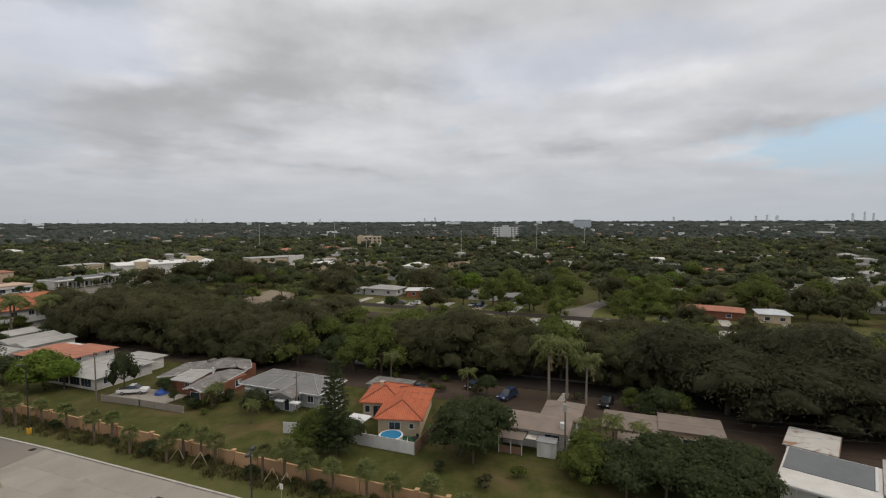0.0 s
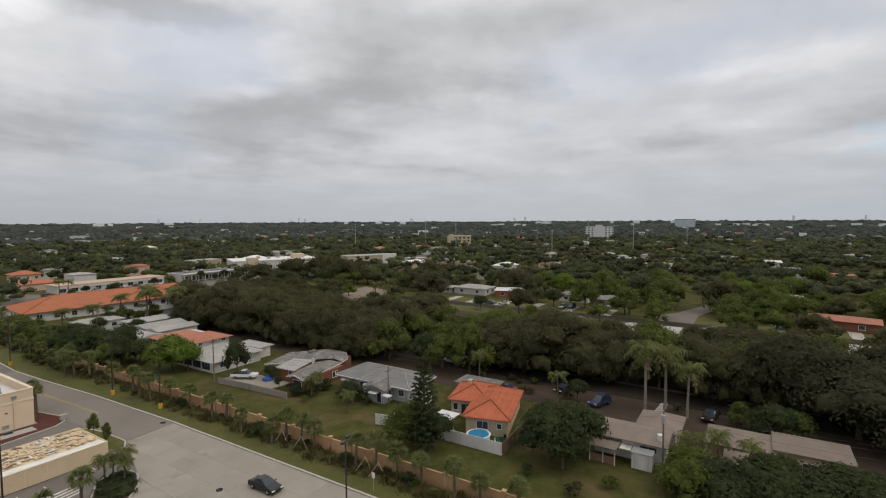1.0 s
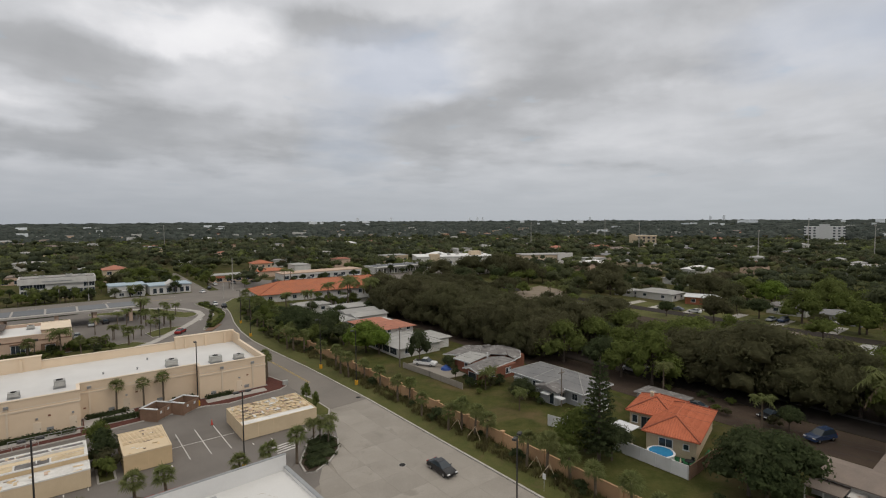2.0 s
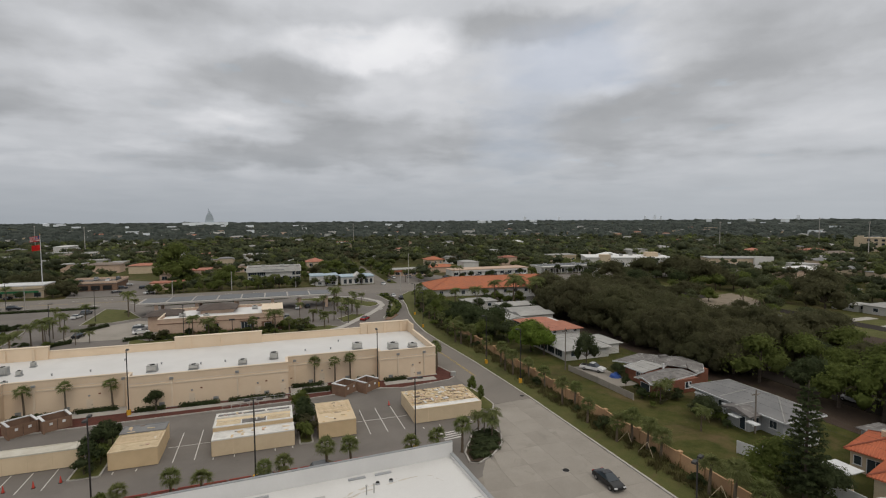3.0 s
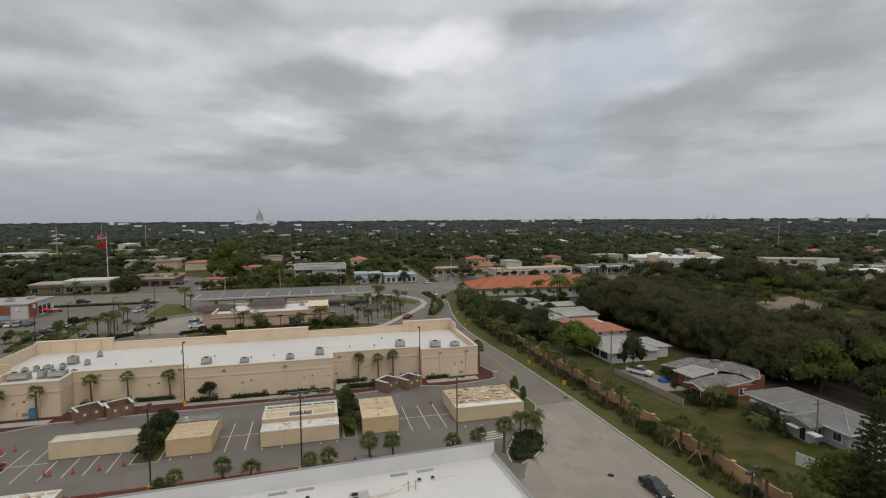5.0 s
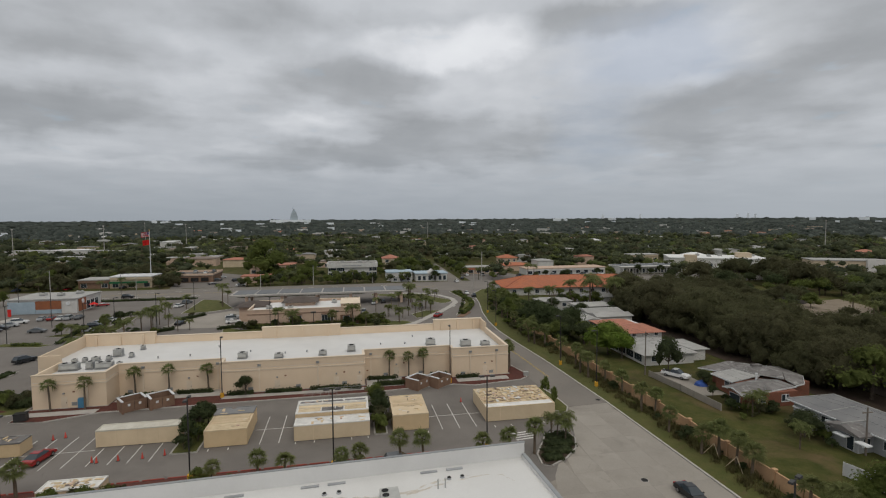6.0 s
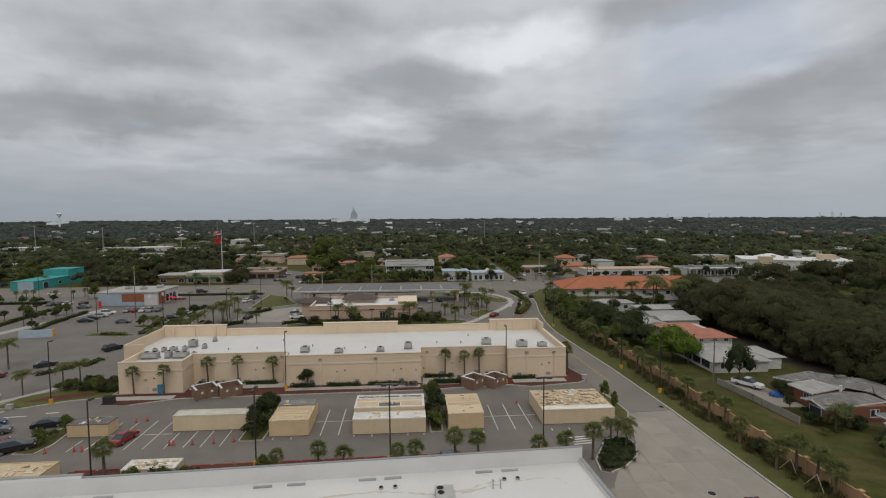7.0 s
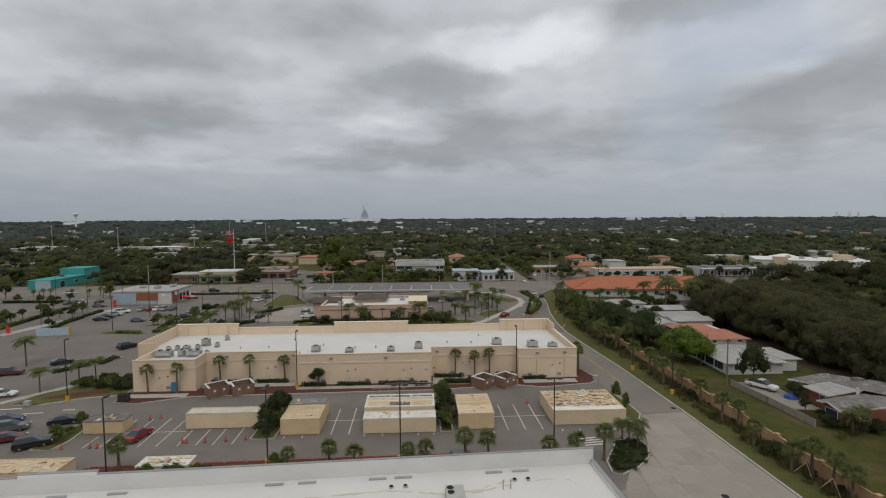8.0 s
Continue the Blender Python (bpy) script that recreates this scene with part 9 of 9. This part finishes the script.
# north end, behind the wall and by the long tiled building
for i in range(34):
    x, y = rnd.uniform(52.8, 63), rnd.uniform(118, 172)
    plant((DARKS, LOWS, GREENS)[i % 3], i, x, y, rnd.uniform(0.5, 0.75) * (1.0 if y < 150 else 0.75), rnd.uniform(0, 360))
for i in range(30):
    x, y = rnd.uniform(64, 130), rnd.uniform(158, 204)
    plant((FEATHER, LOWS, DARKS, FEATHER, GREENS)[i % 5], i, x, y, rnd.uniform(0.45, 0.7) * (1.5 if i % 5 in (0, 3) else 1.0), rnd.uniform(0, 360))
for i in range(22):
    x, y = rnd.uniform(51.5, 62), rnd.uniform(140, 202)
    if x > 46 + (y - 140) * 0.14 + 4:
        plant((LOWS, SMALL, DARKS, SHRUBS)[i % 4], i, x, y, (0.75, 1.5, 0.6, 1.6)[i % 4] * rnd.uniform(0.8, 1.1), rnd.uniform(0, 360))
for i in range(12):
    plant(SHRUBS, i, rnd.uniform(-36, 14), rnd.uniform(154, 158), rnd.uniform(0.9, 1.6), rnd.uniform(0, 360), 0.05)
for i, (x, y, s) in enumerate(((88.6, -3.5, 0.8), (89.8, -6.5, 0.6), (90.5, 27, 0.55), (93.8, 1.0, 0.45))):
    plant((DARKS, GREENS)[i % 2], i, x, y, s, i * 77)
for i in range(12):
    plant(SHRUBS, i, rnd.uniform(86, 96.5), rnd.uniform(-8, 50), rnd.uniform(0.6, 1.3), rnd.uniform(0, 360))
for i, (x, y, s) in enumerate(((88, 173, 1.7), (95, 168, 1.6), (76, 183, 1.25), (91.5, 178, 1.8), (99, 174, 1.5), (103, 182, 1.6), (85, 184, 1.4), (107, 176, 1.5), (69.5, 189, 1.0), (112, 184, 1.5))):
    plant(FEATHER, i + 1, x, y, s, i * 57)
for i, (x, y, s) in enumerate(((52.8, 181, 1.2), (54.2, 187, 1.3), (51.0, 172, 1.2), (49.4, 160, 1.15), (48.4, 151, 1.1), (48.2, 143, 1.1), (47.8, 136, 1.1), (53.5, 192, 1.2))):
    plant(SABAL, i, x, y, s, i * 43, 0.05)
for i in range(26):
    y = 122 + i * 2.7 + rnd.uniform(-1, 1)
    plant(SHRUBS, i, 47.2 + max(0.0, y - 160) * 0.15 + rnd.uniform(0.4, 3.6), y, rnd.uniform(0.9, 1.6), rnd.uniform(0, 360), 0.05)
# the wooded street and the blocks behind it
wood_spots = []
for i in range(22):
    for x, first in ((105.9, -75.0), (94.6, 52.0), (96.6, -73.0)):
        y = first + i * 7.4 + rnd.uniform(-1.5, 1.5)
        if y < 200 and not (x < 100 and 60 < y < 66) and not (x < 100 and y > 160) and not (x == 96.6 and y > -13):
            s = rnd.uniform(0.98, 1.16)
            wide = (x > 100 and (y < -6 or 22 < y < 52)) or x == 96.6
            if wide:
                s *= 1.36
            wood_spots.append((x, y, 5.0 * s))
            plant((WEEPS if y < 0 else OAKS) if wide else GREENS if 50 < y < 76 else OAKS if i % 3 or y > 72 else GREENS, i, x + rnd.uniform(-0.8, 0.8), y, s * (1.0 if i % 3 else 1.2), rnd.uniform(0, 360), tall=rnd.uniform(0.9, 1.1) * (0.78 if wide else 1.0))
for i in range(1400):
    x, y = rnd.uniform(86.5, 166), rnd.uniform(-75, 200)
    if any(math.hypot(x - a, y - b) < c for a, b, c in wood_spots):
        continue
    if 97 < x < 105.5:
        continue
    if x < 97 and -60 < y < 50:
        continue
    if x > 138 and 5 < y < 128 and rnd.random() < 0.85:
        continue
    if x > 158 or (126 < x < 153 and 112 < y < 136):
        continue
    s = rnd.uniform(0.72, 1.12) * (0.7 if x > 132 else 1.0)
    left = y > 82
    az = math.degrees(math.atan2(x, y))
    if (140 < x < 198 and abs(y - 142 - (x - 148) * 0.43) < 13) or (58 < az < 69 and math.hypot(x, y) > 168):
        continue
    if x < 91:
        continue
    if math.hypot(x, y) > 150 and any(abs(az - math.degrees(math.atan2(a, b))) < w for a, b, w in ((202, 113, 3.0), (203, 92, 2.2), (194, -25, 2.4), (192, -41, 1.6), (186, 60, 1.6))):
        continue
    if 112 < x < 160 and abs(y - 22) < 7 and x > 140:
        continue
    wood_spots.append((x, y, 5.4 * s))
    kind = (WEEPS if y < 0 else OAKS) if left or rnd.random() < (0.12 if y > 45 else 0.5) else (GREENS if rnd.random() < 0.75 else DARKS)
    if x > 124:
        kind = BACKS if left or (y < 45 and rnd.random() < 0.55) else LOWS
    turn, tall = rnd.uniform(0, 360), rnd.uniform(0.85, 1.08)
    if az > 29.8:
        plant(kind, i, x, y, s * (1.0 if kind in (OAKS, WEEPS, BACKS) else 1.15 if kind is not LOWS else 1.4), turn, tall=tall)
for i, (x, y, s) in enumerate(((151, 127, 0.5), (157.5, 127.5, 0.6), (162, 124, 0.7), (166, 154, 0.9), (158, 155, 0.9), (150, 151, 0.7), (200, 150, 1.3), (204, 160, 1.3), (186, 176, 1.2), (206, 172, 1.4), (176, 132, 0.7), (196, 178, 1.3))):
    plant(LOWS, i, x, y, s, i * 37)
for x, y in ((169, 141), (164, 130), (182, 143)):
    plant(FEATHER, 0, x, y, 1.2, x * 7)
# suburban trees from the second street outwards; front gardens stay open
STREET_HOMES = ((202, 113, 3.0), (203, 92, 2.0), (194, -25, 2.2), (192, -41, 1.5), (190, 60, 1.2), (238, -15, 1.0), (192, 20, 2.2))
spots = []
for i in range(1300):
    x, y = rnd.uniform(166, 236), rnd.uniform(-150, 240)
    if 168.5 < x < 181 or (11 < y < 26 and x > 178) or any(math.hypot(x - a, y - b) < c for a, b, c in spots):
        continue
    if any(abs(x - a) < 11 and abs(y - b) < 11 for a, b in ((202, 110), (203, 92), (194, -25), (192, -41), (200, 46), (205, 62), (184, 100), (186, -36))):
        continue
    if any(abs(math.degrees(math.atan2(x, y)) - math.degrees(math.atan2(a, b))) < w and 0 < math.hypot(a, b) - math.hypot(x, y) < 34 for a, b, w in STREET_HOMES):
        continue
    if 140 < x < 198 and abs(y - 142 - (x - 148) * 0.43) < 13:
        continue
    if 176 < x < 192 and rnd.random() < 0.75:
        continue
    if x > 190 and rnd.random() < 0.15:
        continue
    s = rnd.uniform(0.7, 1.5)
    spots.append((x, y, 5.6 * s))
    plant(((LOWS, GREENS, LOWS, GREENS, BACKS, GREENS) if y < 62 else (BACKS, LOWS, DARKS, BACKS, LOWS, DARKS))[i % 6] if x < 230 else LOWS, i, x, y, s * (1.0 if i % 6 < 4 else 0.85), rnd.uniform(0, 360), tall=rnd.uniform(0.8, 1.1))


# large fresh crowns between the second street's houses
for i, (x, y, s) in enumerate(((216, 80, 1.1), (217, 72, 1.2), (216, 54, 1.2), (182.5, 38, 1.0), (214, 38, 1.25), (226, 33, 1.3), (236, 8, 1.2), (228, 2, 1.15), (226, -6, 1.15), (214, 6, 1.1), (250, -14, 1.2), (276, -24, 1.3), (190, 6, 0.9), (193, -4, 0.8))):
    plant((GREENS, LIGHTS, GREENS)[i % 3] if i % 4 else LOWS, i, x, y, s * (1.5 if i % 4 == 0 else 1.15), i * 53)
# the wood closes again behind the sandy lot
for i in range(75):
    x, y = rnd.uniform(150, 236), rnd.uniform(150, 238)
    if abs(y - 142 - (x - 148) * 0.43) > 15 and y > 142 + (x - 148) * 0.43 and not any(math.hypot(x - a, y - b) < 5 for a, b, c in spots):
        spots.append((x, y, 5))
        plant((BACKS, DARKS, BACKS, LOWS)[i % 4], i, x, y, (0.75, 0.85, 0.8, 1.05)[i % 4] * rnd.uniform(0.8, 1.1), rnd.uniform(0, 360))


# ---- far woods and far houses ----
def far_woods(name, r0, r1, az0, az1, gap, lobes, leaves, tree_r, tree_h, size, seed, label, keep, leaf=None):
    g = np.random.default_rng(seed)
    count = int(radians(az1 - az0) / 2 * (r1 * r1 - r0 * r0) / (gap * gap))
    r = np.sqrt(g.uniform(r0 * r0, r1 * r1, count))
    a = np.radians(g.uniform(az0, az1, count))
    x, y = r * np.sin(a), r * np.cos(a)
    ok = np.array([keep(p, q) for p, q in zip(x, y)])
    x, y = x[ok], y[ok]
    n = len(x)
    rad = tree_r * g.uniform(0.5, 1.5, n)
    top = tree_h * g.uniform(0.6, 1.25, n) * np.where(g.random(n) < 0.10, 1.4, 1.0)
    # leaf lumps: each tree is a few uneven masses
    k = np.repeat(np.arange(n), lobes)
    m = len(k)
    off = g.normal(size=(m, 2)) * (0.48 * rad[k])[:, None] * (0.0 if lobes == 1 else 1.0)
    lr = rad[k] * g.uniform(0.5, 0.8, m) * (1.25 if lobes == 1 else 1.0 if lobes < 4 else 0.72)
    rz = np.minimum(lr * 0.7, top[k] * 0.5)
    lz = top[k] * g.uniform(0.8, 1.0, m) - rz
    L = np.stack([x[k] + off[:, 0], y[k] + off[:, 1], lz, lr, lr, rz], 1)
    va, fa = lumps(L, seed, DOME if lobes == 1 else ICO1, 0.9 if lobes == 1 else 0.74, 0.16)
    # loose leaf clumps over them
    k = np.repeat(np.arange(m), leaves)
    q = len(k)
    d = g.normal(size=(q, 3))
    d /= np.linalg.norm(d, axis=1, keepdims=True)
    d[:, 2] = np.abs(d[:, 2]) - 0.1
    c = L[k, :3] + d * L[k, 3:] * g.uniform(0.8, 1.18, (q, 1))
    nrm = d + 0.65 * g.normal(size=(q, 3))
    nrm /= np.linalg.norm(nrm, axis=1, keepdims=True)
    t = np.cross(nrm, g.normal(size=(q, 3)))
    t /= np.linalg.norm(t, axis=1, keepdims=True) + 1e-9
    b = np.cross(nrm, t)
    s = (size * g.uniform(0.6, 1.4, q))[:, None]
    vb = np.stack([c - t * s, c + t * s * 0.6 - b * s * 0.8, c + t * s * 0.6 + b * s * 0.8], 1).reshape(-1, 3)
    v = np.concatenate([va, vb])
    v[:, 2] = np.maximum(v[:, 2], 0.0)
    f = np.concatenate([fa, np.arange(q * 3).reshape(-1, 3) + len(va)]).astype(np.int32)
    me = bpy.data.meshes.new(name)
    me.vertices.add(len(v))
    me.vertices.foreach_set("co", v.ravel())
    me.loops.add(f.size)
    me.loops.foreach_set("vertex_index", f.ravel())
    me.polygons.add(len(f))
    me.polygons.foreach_set("loop_start", np.arange(0, f.size, 3, dtype=np.int32))
    me.polygons.foreach_set("use_smooth", np.ones(len(f), dtype=bool))
    me.update(calc_edges=True)
    me.materials.append(leaf or LEAF_FAR)
    tagged(new(name, me), label, "trees", kind="stuff")


def clear_of_town(x, y):
    if y < 262 and x < 166 and y > 0 and x > -300:
        return False
    if x < 238 and -150 < y < 240 and x > 0:
        return False
    if 48 < x < 63 and y < 420:
        return False
    return not any(a - 5 < x < c + 5 and b - 9 < y < d + 4 for a, b, c, d in TOWN_BLOCKS)


# pale and tan blocks of the business streets beyond the main road
for x, y, w, d, h, wall, roof in ((-282, 504, 36, 16, 6.0, HOUSE_WHITE, ROOF_WHITE_OLD), (-243, 490, 28, 16, 7.0, HOUSE_WHITE, WHITE_ROOF), (-107, 386, 20, 12, 5.4, HOUSE_PINK, SHINGLE_BROWN), (-81, 372, 16, 11, 5.2, HOUSE_CREAM, TILE_PINK),
                                  (-160, 500, 20, 12, 5.8, HOUSE_CREAM, SHINGLE_BROWN), (-53, 464, 16, 11, 5.6, HOUSE_PINK, TILE_PINK), (-15, 446, 18, 11, 5.4, HOUSE_WHITE, ROOF_WHITE_OLD)):
    far_house(x, y, w, d, 0, wall, roof, h, 1.2, flat=w > 24, label="low business block standing among town trees")

HOMES = []
for i in range(140):
    trade = i < 34
    a = radians(rnd.uniform(-42, -12) if trade else rnd.uniform(-48, 118))
    r = rnd.uniform(400, 680) if trade else 300 + 1500 * rnd.random() ** 1.3
    x, y = r * math.sin(a), r * math.cos(a)
    if clear_of_town(x, y) and (r > 400 or x > 240) and all(math.hypot(x - p, y - q) < 1e9 and math.hypot(x - p, y - q) > 24 for p, q in HOMES):
        HOMES.append((x, y))
for i, (x, y) in enumerate(HOMES):
    trade = x < -60 and y < 600
    big = i % 12 == 0 and math.hypot(x, y) > 520
    roof = ROOF_WHITE_OLD if trade and i % 3 else rnd.choice((ROOF_WHITE_OLD, ROOF_WHITE_OLD, SHINGLE_GREY, SHINGLE_BROWN, SHINGLE_BROWN, TILE_PINK, WHITE_ROOF, WHITE_ROOF))
    far_house(x, y, rnd.uniform(20, 34) if big else rnd.uniform(12, 24), rnd.uniform(12, 16) if big else rnd.uniform(9, 13), rnd.choice((0, 90, 3, -8)), rnd.choice((HOUSE_WHITE, HOUSE_WHITE, HOUSE_CREAM, HOUSE_PINK)), roof,
              rnd.uniform(6, 8) if big else rnd.uniform(4.2, 6.2), 1.8, flat=big or trade or i % 3 == 0, storeys=1,
              label="pale flat-roofed commercial block among distant trees" if big else "distant suburban house half hidden by trees")


def wood_keep(x, y):
    if not clear_of_town(x, y):
        return False
    r, az = math.hypot(x, y), math.degrees(math.atan2(x, y))
    if any(abs(az - a) < w and d - depth < r < d + 14 for a, w, d, depth in ((75.5, 1.9, 909, 130), (59.9, 1.5, 647, 90))):
        return False
    return all(abs(x - a) > 11 or y - b > 8 or y - b < -14 for a, b in near_homes(x, y))


cells = {}
for h_ in HOMES:
    cells.setdefault((int(h_[0] // 60), int(h_[1] // 60)), []).append(h_)


def near_homes(x, y):
    i, j = int(x // 60), int(y // 60)
    for a in (-1, 0, 1):
        for b in (-1, 0, 1):
            yield from cells.get((i + a, j + b), ())


sheet("shop_lot", [(62, 258.1), (205, 259), (204, 266), (154, 264), (152, 275), (98, 275), (92, 289), (63, 289)], 0.01, ASPHALT, "small asphalt lots before the roadside shops", "parking lot")
sheet("roadside_lot", [(-88, 260), (-52.5, 259), (-62, 312), (-92, 338), (-104, 329)], 0.01, ASPHALT, "small asphalt parking area beyond the main road", "parking lot")
def small_houses(count, seed, wall, roof, label):
    """Many small far houses that nobody could count, half hidden by the treetops."""
    g = random.Random(seed)
    walls, roofs = B(), B()
    for i in range(count):
        a, r = radians(g.uniform(-46, 117)), 330 + 1150 * g.random() ** 1.2
        x, y = r * math.sin(a), r * math.cos(a)
        if not clear_of_town(x, y) or any(math.hypot(x - p, y - q) < 22 for p, q in near_homes(x, y)):
            continue
        w, d, h = g.uniform(3.5, 8), g.uniform(3.5, 6), g.uniform(4.2, 7.0)
        if g.random() < 0.5:
            w, d = d, w
        box(walls, x - w, y - d, -0.1, x + w, y + d, h)
        hip_roof(roofs, x - w, y - d, x + w, y + d, h + 0.15, g.uniform(0.2, 1.4), 0.4)
    tagged(part("distant_houses", walls, wall), label, "houses", kind="stuff")
    tagged(part("distant_roofs", roofs, roof), "low roofs of " + label, "roofs", kind="stuff")


small_houses(180, 41, HOUSE_WHITE, ROOF_WHITE_OLD, "small pale suburban houses scattered among distant trees")
small_houses(110, 42, HOUSE_CREAM, SHINGLE_GREY, "small cream suburban houses scattered among distant trees")
small_houses(50, 43, HOUSE_PINK, TILE_PINK, "small rose suburban houses scattered among distant trees")


for near_gap, far_gap, seed, leaf, tall, tone in ((13.6, 15.0, 1, LEAF_FAR, 7.6, "olive green"), (16.5, 17.5, 11, LEAF_FAR_DARK, 8.6, "dark green"), (27.0, 29.0, 21, LEAF_FAR_LIGHT, 7.4, "fresh light green"), (28.0, 30.0, 31, LEAF_FAR_DULL, 7.2, "dull brownish")):
    far_woods("suburban_woods", 235, 460, -52, 122, near_gap, 4, 17, 4.8, tall, 0.6, seed, f"{tone} suburban treetops beyond the main road", wood_keep, leaf)
    far_woods("suburban_woods", 455, 830, -52, 122, far_gap, 2, 9, 6.6, tall, 0.9, seed + 4, f"{tone} suburban treetops farther out", wood_keep, leaf)
# the outer rings carry their haze in the leaf colour
far_woods("distant_woods", 820, 2000, -52, 122, 17.0, 1, 0, 7.8, 8.2, 2.2, 2, "distant haze-tinted green treetops reaching far out", wood_keep, LEAF_HORIZON)
far_woods("horizon_woods", 1950, 4850, -54, 124, 66.0, 1, 0, 30.0, 8.6, 8.0, 3, "haze-tinted treetops along the horizon", lambda x, y: True, LEAF_HORIZON)
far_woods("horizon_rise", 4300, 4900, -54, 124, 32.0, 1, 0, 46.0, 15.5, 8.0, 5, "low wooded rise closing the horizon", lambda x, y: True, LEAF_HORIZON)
for i in range(36):
    a, r = radians(rnd.uniform(-46, 116)), rnd.uniform(900, 2600)
    far_house(r * math.sin(a), r * math.cos(a), rnd.uniform(12, 28), rnd.uniform(10, 14), -math.degrees(a) + rnd.uniform(-12, 12), rnd.choice((HOUSE_WHITE, HAZE_TOWER)), WHITE_ROOF, rnd.uniform(8, 10), flat=True, label="distant pale flat-roofed block above the trees")

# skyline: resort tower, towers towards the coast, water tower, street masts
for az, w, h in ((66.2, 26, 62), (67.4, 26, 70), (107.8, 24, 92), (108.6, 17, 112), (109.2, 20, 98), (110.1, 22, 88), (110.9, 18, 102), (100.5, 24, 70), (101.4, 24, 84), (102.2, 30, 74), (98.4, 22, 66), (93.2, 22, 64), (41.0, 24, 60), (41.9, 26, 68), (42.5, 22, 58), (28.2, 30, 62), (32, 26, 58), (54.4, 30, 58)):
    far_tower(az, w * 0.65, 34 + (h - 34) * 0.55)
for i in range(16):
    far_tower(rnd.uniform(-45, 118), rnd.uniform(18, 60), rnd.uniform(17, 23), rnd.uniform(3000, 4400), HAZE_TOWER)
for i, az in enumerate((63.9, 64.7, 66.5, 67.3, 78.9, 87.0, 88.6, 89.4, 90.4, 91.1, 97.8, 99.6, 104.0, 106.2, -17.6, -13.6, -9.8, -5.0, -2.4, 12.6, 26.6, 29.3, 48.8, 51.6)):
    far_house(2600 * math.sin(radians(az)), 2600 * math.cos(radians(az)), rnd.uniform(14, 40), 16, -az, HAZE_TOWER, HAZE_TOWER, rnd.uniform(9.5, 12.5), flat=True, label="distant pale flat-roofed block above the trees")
rt = thing("resort_tower", "haze-coloured resort tower of curved stepped shape on the horizon", "tower", 3900 * math.sin(radians(-6.3)), 3900 * math.cos(radians(-6.3)))
for i in range(12):
    w = 68 - i * 3.8 if i < 7 else 44 - (i - 7) * 9
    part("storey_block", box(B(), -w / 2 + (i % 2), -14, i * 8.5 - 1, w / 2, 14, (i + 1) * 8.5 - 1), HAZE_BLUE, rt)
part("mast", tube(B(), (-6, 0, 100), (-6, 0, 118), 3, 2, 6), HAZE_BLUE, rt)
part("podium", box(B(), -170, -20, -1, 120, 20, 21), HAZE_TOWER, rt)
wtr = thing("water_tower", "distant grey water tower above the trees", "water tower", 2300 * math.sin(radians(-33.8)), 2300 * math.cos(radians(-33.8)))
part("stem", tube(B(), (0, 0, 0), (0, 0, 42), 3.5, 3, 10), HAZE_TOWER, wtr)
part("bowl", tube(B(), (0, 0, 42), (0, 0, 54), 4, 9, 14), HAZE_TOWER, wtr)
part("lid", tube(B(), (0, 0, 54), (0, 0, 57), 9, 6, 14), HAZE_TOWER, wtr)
for az, r, h in ((-35.6, 600, 34), (-30.6, 520, 32), (-24, 560, 34), (-20.6, 640, 36), (-17, 620, 34), (8.6, 700, 34), (56, 640, 40), (59.5, 520, 36), (79, 480, 34), (84.2, 560, 32), (48, 560, 36), (70.4, 420, 30), (74.3, 640, 40)):
    p = thing("mast", "thin pale mast standing above the treetops", "mast", r * math.sin(radians(az)), r * math.cos(radians(az)), 0, 0, "masts")
    h *= 0.8
    part("shaft", tube(B(), (0, 0, -0.5), (0, 0, h), 0.4, 0.2, 6), KERB, p)
    part("crown", box(B(), -0.5, -0.5, h, 0.5, 0.5, h + 1.0), KERB, p)
